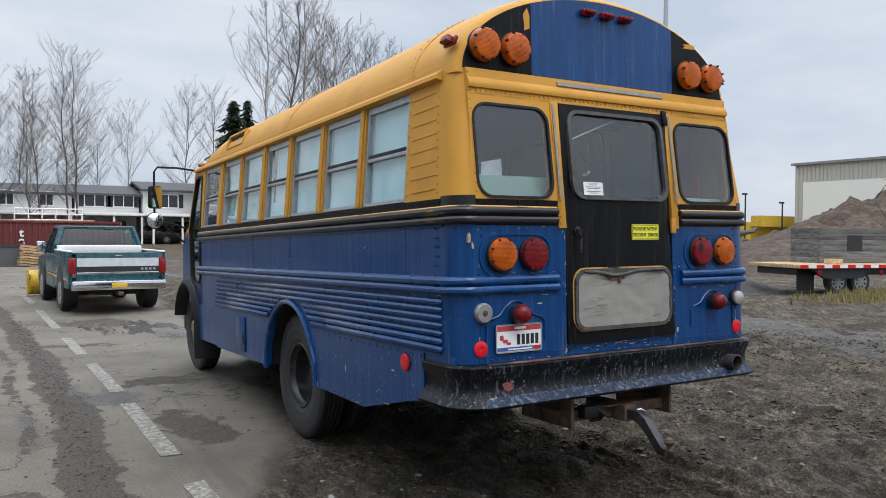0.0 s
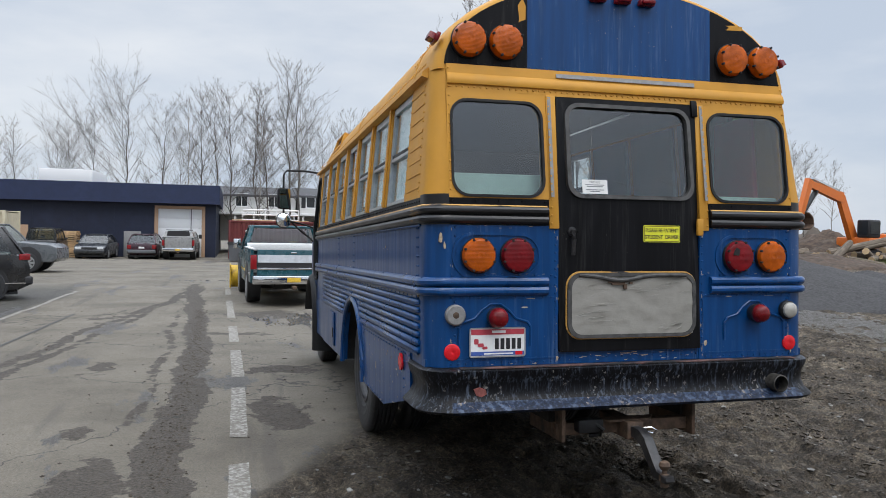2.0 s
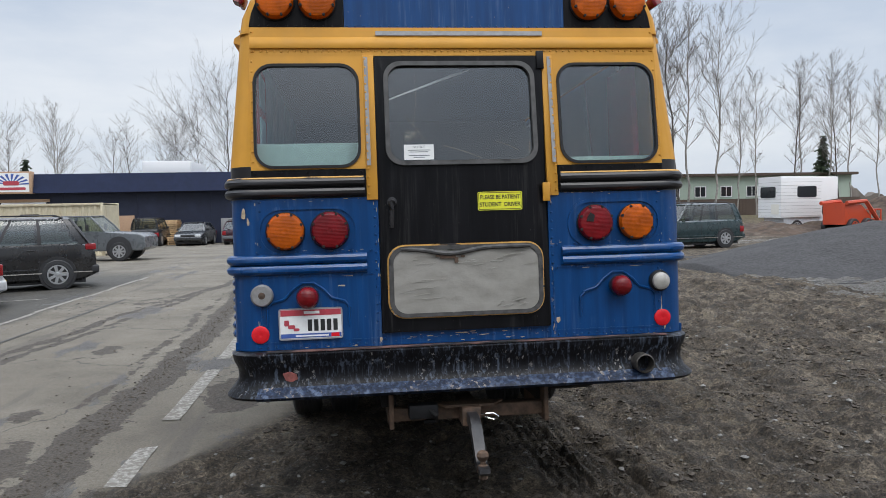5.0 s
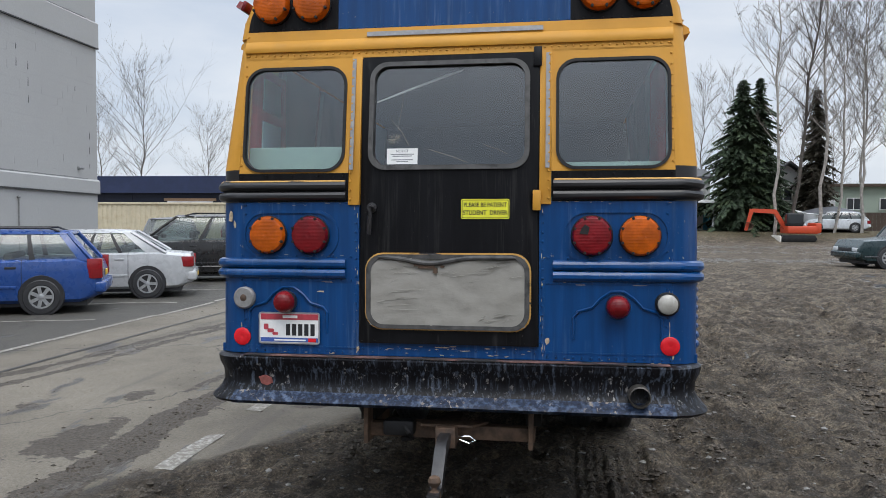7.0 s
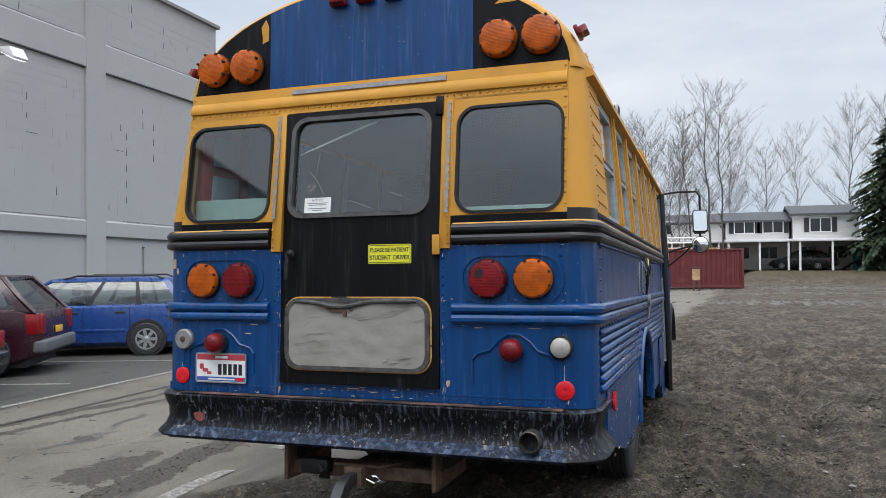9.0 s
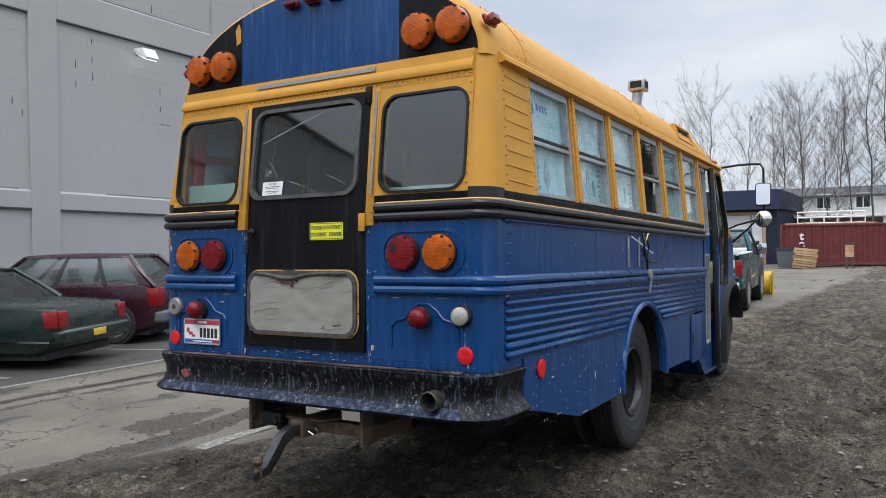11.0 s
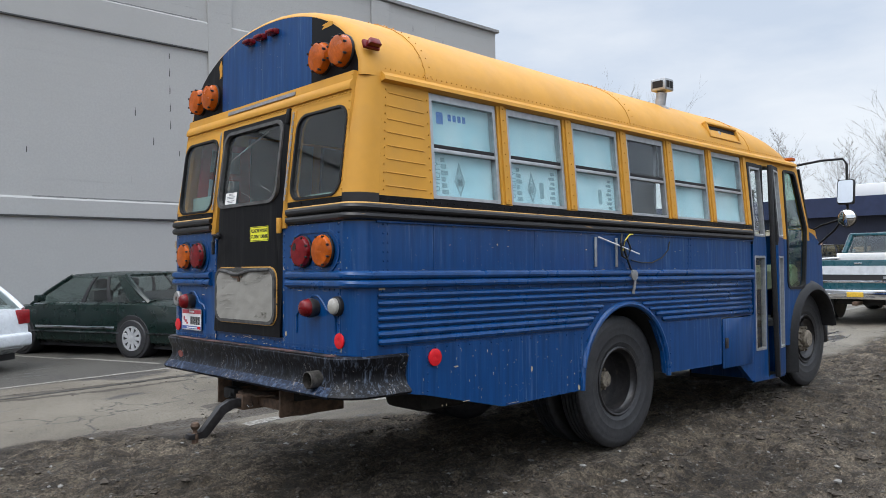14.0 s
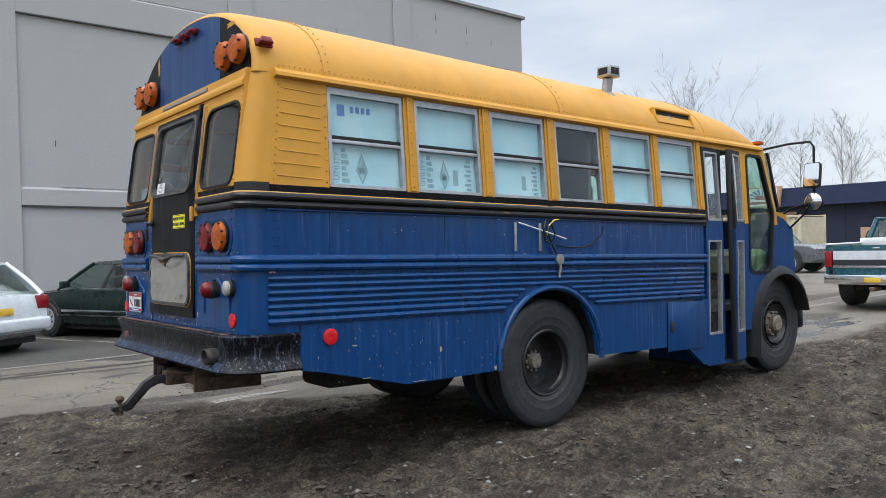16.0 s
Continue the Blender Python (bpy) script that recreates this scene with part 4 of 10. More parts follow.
# round lamps
def round_lamp(x, z, r, key, name, y=0.0, depth=0.05, hole=False, base="rubber", ribs=9):
    bm = bm_()
    lathe(bm, [(r * 1.0, y), (r * 1.02, y - 0.012), (r * 0.98, y - 0.018)], 28, "y", (x, 0, z))
    rim = part(name, bm, M[base], bus, "round lamp with a ribbed plastic lens")
    bm = bm_()
    prof = [(r * 0.97, y - 0.012), (r * 0.96, y - depth * 0.55), (r * 0.88, y - depth * 0.85)]
    prof += [(r * 0.88 * (1 - k / ribs), y - depth * (0.86 + 0.14 * math.sin(math.pi / 2 * k / ribs)) - (0.0025 if k % 2 else 0)) for k in range(1, ribs)]
    prof.append((0.0001, y - depth))
    lathe(bm, prof, 28, "y", (x, 0, z))
    part("lens", bm, M[key], rim, key.replace("_", " ") + " plastic")
    bm = bm_()
    for k in range(8):
        a = 2 * math.pi * (k + 0.5) / 8
        lathe(bm, [(0.0075, y - depth * 0.7), (0.0075, y - depth * 0.97), (0.0001, y - depth * 0.99)], 6, "y", (x + r * 0.9 * math.cos(a), 0, z + r * 0.9 * math.sin(a)))
    tagged(part("screw", bm, M["brown_dark"], rim), kind="stuff")
    if hole:
        bm = bm_()
        prism(bm, [(x - 0.06, z + 0.01), (x - 0.02, z + 0.005), (x - 0.012, z + 0.04), (x - 0.035, z + 0.055), (x - 0.05, z + 0.035)], "y", y - depth * 1.04, y - depth * 0.9)
        part("broken_hole", bm, M["brown_dark"], rim, "dark broken hole in the lens", 0)
    return rim


for sgn in (-1, 1):
    for x in (0.965, 0.745):
        round_lamp(sgn * x, 2.79, 0.102, "amber", "warning_lamp", 0.028, 0.075)
    round_lamp(sgn * 0.94, 1.566, 0.1, "amber", "turn_lamp", -0.004, 0.05)
    round_lamp(sgn * 0.712, 1.566, 0.1, "red_lens", "brake_lamp", -0.004, 0.05, hole=sgn > 0)
    bm = bm_()
    o = rrect(sgn * 0.826 - 0.262, sgn * 0.826 + 0.262, 1.437, 1.695, 0.125, 8)
    i = rrect(sgn * 0.826 - 0.245, sgn * 0.826 + 0.245, 1.454, 1.678, 0.108, 8)
    band(bm, o, i, "y", -0.007, 0.004)
    part("lamp_recess", bm, M["bus_blue"], bus)
    # small stop lamp on its hooded bracket, and the reversing lamp
    sx, sz = sgn * 0.836, 1.223
    bm = bm_()
    lathe(bm, [(0.05, 0.0), (0.055, -0.02), (0.06, -0.05), (0.056, -0.062)], 24, "y", (sx, 0, sz))
    st = part("stop_lamp", bm, M["rim_black"], bus, "small red stop lamp in a black bezel")
    bm = bm_()
    lathe(bm, [(0.056, -0.05), (0.056, -0.065), (0.046, -0.095), (0.03, -0.108), (0.0001, -0.112)], 24, "y", (sx, 0, sz))
    part("lens", bm, M["red_lens"], st, "dark red lens")
    bm = bm_()
    bx = sgn * 1.07
    lathe(bm, [(0.058, 0.0), (0.058, -0.02), (0.05, -0.03)], 20, "y", (bx, 0, 1.238))
    rv = part("reversing_lamp", bm, M["alu_dull" if sgn < 0 else "rubber"], bus, "small clear reversing lamp")
    bm = bm_()
    lathe(bm, [(0.05, -0.02), (0.046, -0.045), (0.03, -0.056), (0.0001, -0.06)], 20, "y", (bx, 0, 1.238))
    if sgn < 0:
        bm.free()
        bm = lathe(bm_(), [(0.048, -0.022), (0.03, -0.012), (0.018, -0.03), (0.0001, -0.035)], 20, "y", (bx, 0, 1.238))
    part("lens", bm, M["clear_lens" if sgn > 0 else "rust"], rv, "clouded clear lens" if sgn > 0 else "broken lamp with its rusty socket bare")
    # embossed arch round the stop lamp
    path = [(sx - 0.21, -0.002, 1.06), (sx - 0.21, -0.004, 1.165), (sx - 0.19, -0.004, 1.195), (sx - 0.12, -0.004, 1.215), (sx - 0.08, -0.004, 1.26), (sx - 0.03, -0.004, 1.295),
            (sx + 0.03, -0.004, 1.295), (sx + 0.08, -0.004, 1.26), (sx + 0.12, -0.004, 1.215), (sx + 0.19, -0.004, 1.195), (sx + 0.21, -0.004, 1.165), (sx + 0.21, -0.002, 1.06)]
    part("embossed_arch", tube(bm_(), path, 0.0075, 6), M["bus_blue"], bus)
    bm = bm_()
    lathe(bm, [(0.046, 0.0), (0.046, -0.008), (0.04, -0.011), (0.008, -0.011), (0.0001, -0.009)], 20, "y", (sgn * 1.085, 0, 1.035))
    part("reflector", bm, M["red_bright"], bus, "round red reflector")
    bm = bm_()
    lathe(bm, [(0.054, sgn * HALF), (0.054, sgn * (HALF + 0.010)), (0.045, sgn * (HALF + 0.013)), (0.008, sgn * (HALF + 0.013)), (0.0001, sgn * (HALF + 0.011))], 20, "x", (0.012 * sgn, 0.61, 0.905))
    part("reflector", bm, M["red_bright"], bus, "round red reflector")
    # red marker lamp on the shoulder of the roof
    bm = bm_()
    box(bm, -0.012, 0.012, -0.065, 0.065, -0.028, 0.028, 0.008)
    mk = part("marker_lamp", bm, M["red_lens"], bus, "small red marker lamp")
    mk.matrix_basis = Matrix.Translation((sgn * 1.138, 0.10, 2.805)) @ pose(0, 0, 0, 0, -22 * sgn, 0)
    bm = bm_()
    prism(bm, [(-0.05, -0.02), (0.05, -0.02), (0.035, 0.02), (-0.035, 0.02)], "x", sgn * 0.01, sgn * 0.05, 0.006)
    part("lens", bm, M["red_lens"], mk)
for x in (-0.165, -0.005, 0.155):
    bm = bm_()
    box(bm, x - 0.05, x + 0.05, -0.012, 0.03, 3.075, 3.113, 0.008)
    mk = part("marker_lamp", bm, M["red_lens"], bus, "small red marker lamp")
    part("lens", box(bm_(), x - 0.042, x + 0.042, -0.035, -0.01, 3.081, 3.107, 0.008), M["red_lens"], mk)

# rear wall above the belt: yellow frames round two fixed windows
Y0, Y1 = 0.0, 0.05
for sgn in (-1, 1):
    u0, u1 = sorted((sgn * 0.515, sgn * 1.105))
    hole = rrect(*sorted((sgn * 0.545, sgn * 1.082)), 1.9, 2.44, 0.095, 6)
    rim = rrect(u0, u1, 1.885, 2.5, 0.001, 6)
    part("rear_panel", band(bm_(), rim, hole, "y", Y0, Y1), M["bus_yellow"], bus, "yellow steel panel round the rear window", 20)
    win = part("rear_window", band(bm_(), rrect(*sorted((sgn * 0.536, sgn * 1.088)), 1.891, 2.448, 0.10, 6), rrect(*sorted((sgn * 0.551, sgn * 1.075)), 1.906, 2.433, 0.088, 6), "y", Y0 - 0.009, Y0 + 0.03), M["rubber"], bus, "dark rear window in a black rubber gasket", 50)
    pane = part("pane", prism(bm_(), rrect(*sorted((sgn * 0.547, sgn * 1.079)), 1.902, 2.437, 0.09, 6), "y", Y0 + 0.002, Y0 + 0.008), M["glass"], win, "tinted glass", 0)
    pane.visible_shadow = False
    # yellow strap beside the door, riveted grey strip on it
    s0, s1 = sorted((sgn * 0.456, sgn * 0.515))
    part("strap", box(bm_(), s0, s1, -0.012, 0.05, 1.72, 2.49, 0.003), M["bus_yellow"], bus, "riveted yellow door strap")
    g0 = sgn * (0.478 if sgn < 0 else 0.476)
    part("grey_strip", box(bm_(), g0 + sgn * 0.02 - 0.01, g0 + sgn * 0.02 + 0.01, -0.0155, -0.0125, 1.90, 2.48), M["alu_dull"], bus, "", 0)
    # rounded rear corners, above and below the belt
    for z0, z1, key, lab in ((0.95, 1.735, "bus_blue", "rounded navy corner"), (1.735, 1.905, "rail_black", "black belt"), (1.905, 2.645, "bus_yellow", "rounded yellow corner")):
        bm = bm_()
        rr = []
        for z in (z0, z1):
            ins = 0.085 * max(0, z - 1.9)
            ring = [(sgn * (1.105 - ins * 0.4), 0.0, z)] + [(sgn * (1.105 + 0.12 * math.sin(radians(a)) - ins), 0.12 - 0.12 * math.cos(radians(a)) + 0.02 * max(0, z - 1.9), z) for a in (15, 30, 45, 60, 75, 90)] + [(sgn * (HALF - ins), 0.185, z)]
            rr.append(ring + [(sgn * (HALF - 0.05 - ins), 0.185, z), (sgn * 1.08, 0.06, z)])
        loft(bm, rr)
        part("corner_post", bm, M[key], bus, lab)
    # lower rear panels
    l0, l1 = sorted((sgn * 0.457, sgn * 1.105))
    part("rear_panel", box(bm_(), l0, l1, 0.0, 0.05, 0.95, 1.735), M["bus_blue"], bus, "scuffed navy rear panel", 0)
    bm = bm_()
    band(bm, rrect(l0 + 0.02, l1 - 0.012, 0.985, 1.335, 0.01, 2), rrect(l0 + 0.028, l1 - 0.02, 0.993, 1.327, 0.008, 2), "y", -0.003, 0.004)
    part("panel_seam", bm, M["bus_blue"], bus, "", 0)
    part("belt_band", box(bm_(), l0 + (0.06 if sgn > 0 else 0), l1 - (0.06 if sgn < 0 else 0), -0.002, 0.05, 1.737, 1.884), M["bus_black"], bus, "", 0)
part("sill_panel", box(bm_(), -0.457, 0.457, 0.006, 0.05, 0.95, 1.015), M["bus_blue"], bus, "chipped navy sill under the door", 0)
part("header_panel", box(bm_(), -1.1, 1.1, 0.0, 0.06, 2.49, 2.645), M["bus_yellow"], bus, "yellow header above the rear door", 0)
bm = bm_()
prism(bm, [(0.0, 2.528), (-0.012, 2.53), (-0.019, 2.548), (-0.013, 2.575), (0.0, 2.592)], "x", -1.1, 1.1)
part("header_moulding", bm, M["bus_yellow"], bus)
part("grey_strip", box(bm_(), -0.44, 0.47, -0.008, 0.0, 2.60, 2.624), M["alu_dull"], bus, "", 0)


# rub rails that wrap from the rear panels round to the sides
def rail_path(sgn, z, inner, y_end, out=0.012):
    return [(sgn * inner, -0.004, z), (sgn * 1.10, -0.004, z)] + [(sgn * (1.105 + (0.12 + out) * math.sin(radians(a))), 0.12 - (0.12 + out) * math.cos(radians(a)), z) for a in (10, 30, 50, 70, 90)] + \
        [(sgn * (HALF + out), y_end * k / 8, z) for k in range(1, 9)]


for sgn in (-1, 1):
    end = 4.98 if sgn > 0 else 5.85
    for z, r, key in ((1.818, 0.024, "rail_black"), (1.766, 0.024, "rail_black"), (1.42, 0.026, "bus_rib"), (1.368, 0.026, "bus_rib")):
        part("rub_rail", tube(bm_(), rail_path(sgn, z, 0.525, end), r, 10), M[key], bus, "rounded rub rail")
    part("yellow_line", tube(bm_(), rail_path(sgn, 1.839, 0.53, end, 0.014), 0.009, 6), M["rail_yellow"], bus, "scuffed yellow line on the top rub rail")

# emergency door
dr = part("rear_door", band(bm_(), rrect(-0.454, 0.454, 1.018, 2.483, 0.012, 6), rrect(-0.385, 0.385, 1.918, 2.432, 0.075, 6), "y", -0.018, 0.035), M["bus_black"], bus, "black rear emergency door", 20)
part("door_seal", band(bm_(), rrect(-0.408, 0.408, 1.896, 2.454, 0.09, 6), rrect(-0.384, 0.384, 1.919, 2.431, 0.074, 6), "y", -0.03, 0.0), M["grey_rubber"], dr, "weathered grey window gasket", 50)
pane = part("pane", prism(bm_(), rrect(-0.382, 0.382, 1.921, 2.428, 0.072, 6), "y", -0.008, -0.002), M["glass"], dr, "scratched tinted glass", 0)
pane.visible_shadow = False
part("panel_seal", band(bm_(), rrect(-0.412, 0.412, 1.095, 1.47, 0.085, 6), rrect(-0.388, 0.388, 1.116, 1.449, 0.068, 6), "y", -0.036, -0.015), M["grey_rubber"], dr, "grey rubber gasket", 50)
bm = bm_()
band(bm, rrect(-0.42, 0.42, 1.088, 1.478, 0.09, 6), rrect(-0.408, 0.408, 1.1, 1.466, 0.08, 6), "y", -0.0215, -0.0165)
part("yellow_edge", bm, M["rail_yellow"], dr, "", 0)
bm = bm_()
nx_, nz_ = 40, 16
vs = [[bm.verts.new((-0.391 + 0.782 * i / nx_, -0.033 - 0.006 * math.sin(i * 0.31 + 0.4 * math.sin(j * 1.1)) * math.exp(-((j - nz_) / 5) ** 2) - 0.004 * noise.noise((i * 0.22, j * 0.55, 1.7)) - 0.003 * noise.noise((i * 0.9, j * 1.9, 4.0)), 1.113 + 0.339 * j / nz_)) for j in range(nz_ + 1)] for i in range(nx_ + 1)]
for i in range(nx_):
    for j in range(nz_):
        bm.faces.new((vs[i][j], vs[i + 1][j], vs[i + 1][j + 1], vs[i][j + 1]))
part("taped_board", bm, M["board"], dr, "wrinkled grey taped board in place of the lower glass", 60)
bd = bpy.data.objects["taped_board"]
rng_ = random.Random(71)
bm = bm_()
for k in range(46):
    side = k % 3
    if side == 0:
        x, z, w = rng_.uniform(-0.37, -0.15), rng_.uniform(1.15, 1.42), rng_.uniform(0.05, 0.16)
    elif side == 1:
        x, z, w = rng_.uniform(-0.05, 0.3), rng_.uniform(1.33, 1.43), rng_.uniform(0.06, 0.16)
    else:
        x, z, w = rng_.uniform(0.15, 0.32), rng_.uniform(1.128, 1.17), rng_.uniform(0.02, 0.08)
    dz = rng_.uniform(0.0, 0.03)
    x1 = min(x + w, 0.382)
    tube(bm, [(x, -0.034, z), (x + 0.3 * (x1 - x), -0.0375, z + 0.45 * dz), (x + 0.7 * (x1 - x), -0.037, z + 0.8 * dz), (x1, -0.034, z + dz)], [0.0004, 0.0012, 0.001, 0.0004], 5)
tagged(part("crease", bm, M["board"], bd, "", 60), "raised creases in the taped sheet", kind="stuff")
bm = bm_()
for x, z, w, h in ((-0.10, 1.408, 0.085, 0.016), (-0.055, 1.39, 0.02, 0.03), (-0.15, 1.415, 0.03, 0.01), (-0.02, 1.41, 0.02, 0.012)):
    prism(bm, rrect(x - w / 2, x + w / 2, z - h / 2, z + h / 2, 0.004, 2), "y", -0.0415, -0.030)
part("tear", bm, M["rust"], bd, "brown backing showing through a tear", 0)
part("sagging_seal", tube(bm_(), [(-0.345 + 0.69 * k / 16, -0.040, 1.455 - 0.030 * math.exp(-((k - 6) / 3.0) ** 2)) for k in range(17)], [0.006] + [0.012] * 15 + [0.006], 8), M["grey_rubber"], dr)
bm = bm_()
tube(bm, [(-0.385, -0.02, 1.705), (-0.385, -0.055, 1.70), (-0.388, -0.06, 1.66), (-0.392, -0.058, 1.57)], [0.018, 0.016, 0.013, 0.011], 8)
lathe(bm, [(0.026, -0.018), (0.026, -0.03), (0.0001, -0.034)], 12, "y", (-0.385, 0, 1.705))
part("door_handle", bm, M["rim_black"], dr, "black lever handle")
for z in (1.74, 2.46):
    part("hinge", box(bm_(), 0.425, 0.465, -0.03, -0.012, z - 0.05, z + 0.05, 0.004), M["bus_yellow" if z < 2 else "bus_black"], dr)
bm = bm_()
for a, b in (((-0.30, 2.16), (-0.20, 2.02)), ((-0.24, 2.38), (-0.26, 2.1)), ((-0.1, 2.0), (0.1, 1.93)), ((0.18, 2.02), (0.3, 1.97))):
    tube(bm, [(a[0], -0.0095, a[1]), ((a[0] + b[0]) / 2 + 0.012, -0.0095, (a[1] + b[1]) / 2), (b[0], -0.0095, b[1])], 0.0009, 4)
rng_ = random.Random(12)
for k in range(26):
    a, r0, r1 = rng_.uniform(0, 6.283), rng_.uniform(0.0, 0.02), rng_.uniform(0.02, 0.045)
    tube(bm, [(-0.275 + r0 * math.cos(a), -0.0095, 2.055 + r0 * math.sin(a)), (-0.275 + r1 * math.cos(a + 0.3), -0.0095, 2.055 + r1 * math.sin(a + 0.3))], 0.0008, 4)
tagged(part("crack", bm, M["clear_lens"], dr, "fine pale scratches in the glass", 0), kind="stuff")
# stickers
rp = pose(0, 0, 0, 90, 0, 0)
stk = part("warning_sticker", prism(bm_(), rrect(0.071, 0.311, 1.648, 1.747, 0.008, 3), "y", -0.0205, -0.0185), M["sign_yellow"], dr, "yellow sticker with black words", 0)
part("sticker_edge", band(bm_(), rrect(0.075, 0.307, 1.652, 1.743, 0.006, 3), rrect(0.078, 0.304, 1.655, 1.740, 0.005, 3), "y", -0.0215, -0.0205), M["ink"], stk, "", 0)
words("lettering", "PLEASE BE PATIENT", 0.031, Matrix.Translation((0.191, -0.0212, 1.717)) @ rp, M["ink"], stk, squeeze=0.80, weight=0.0007)
words("lettering", "STUDENT  DRIVER", 0.031, Matrix.Translation((0.191, -0.0212, 1.678)) @ rp, M["ink"], stk, squeeze=0.86, weight=0.0007)
nt_ = part("notice_sticker", box(bm_(), -0.312, -0.154, -0.0115, -0.0095, 1.925, 2.006), M["paper"], dr, "white paper notice on the glass", 0)
words("lettering", "NOTICE", 0.019, Matrix.Translation((-0.233, -0.0121, 1.992)) @ rp, M["grey_ink"], nt_, squeeze=0.95)
bm = bm_()
for k, w in enumerate((0.12, 0.10, 0.0, 0.11, 0.06)):
    if w:
        box(bm, -0.233 - w / 2, -0.233 + w / 2, -0.0123, -0.0115, 1.974 - k * 0.0095, 1.978 - k * 0.0095)
part("printed_line", bm, M["grey_ink"], nt_, "", 0)

# number plate: its printing as plain bars
pl = part("number_plate", prism(bm_(), rrect(-0.987, -0.664, 1.005, 1.163, 0.012, 3), "y", -0.016, -0.012), M["white"], bus, "white plate with a red top band and dark bars", 0)
part("plate_rim", band(bm_(), rrect(-0.99, -0.661, 1.002, 1.166, 0.013, 3), rrect(-0.983, -0.668, 1.009, 1.159, 0.009, 3), "y", -0.018, -0.014), M["alu"], pl, "", 0)
for x0, x1, z0, z1, key in ((-0.98, -0.67, 1.127, 1.157, "plate_red"), (-0.98, -0.67, 1.012, 1.034, "plate_blue"), (-0.722, -0.68, 1.013, 1.033, "red_bright")):
    part("plate_band", box(bm_(), x0, x1, -0.0175 - (0.001 if key == "red_bright" else 0), -0.0158, z0, z1), M[key], pl, "", 0)
for k in range(5):
    part("plate_bar", box(bm_(), -0.842 + 0.033 * k, -0.82 + 0.033 * k, -0.018, -0.0158, 1.046, 1.106), M["ink"], pl, "", 0)
part("plate_bar", box(bm_(), -0.86, -0.78, -0.0185, -0.0174, 1.136, 1.150), M["white"], pl, "", 0)
part("plate_bar", box(bm_(), -0.905, -0.735, -0.0185, -0.0174, 1.018, 1.026), M["white"], pl, "", 0)
bm = bm_()
for x, z, w, h in ((-0.95, 1.09, 0.025, 0.03), (-0.925, 1.07, 0.035, 0.02), (-0.90, 1.055, 0.03, 0.015)):
    prism(bm, rrect(x - w / 2, x + w / 2, z - h / 2, z + h / 2, 0.006, 2), "y", -0.0178, -0.0158)
part("plate_patch", bm, M["plate_red"], pl, "", 0)

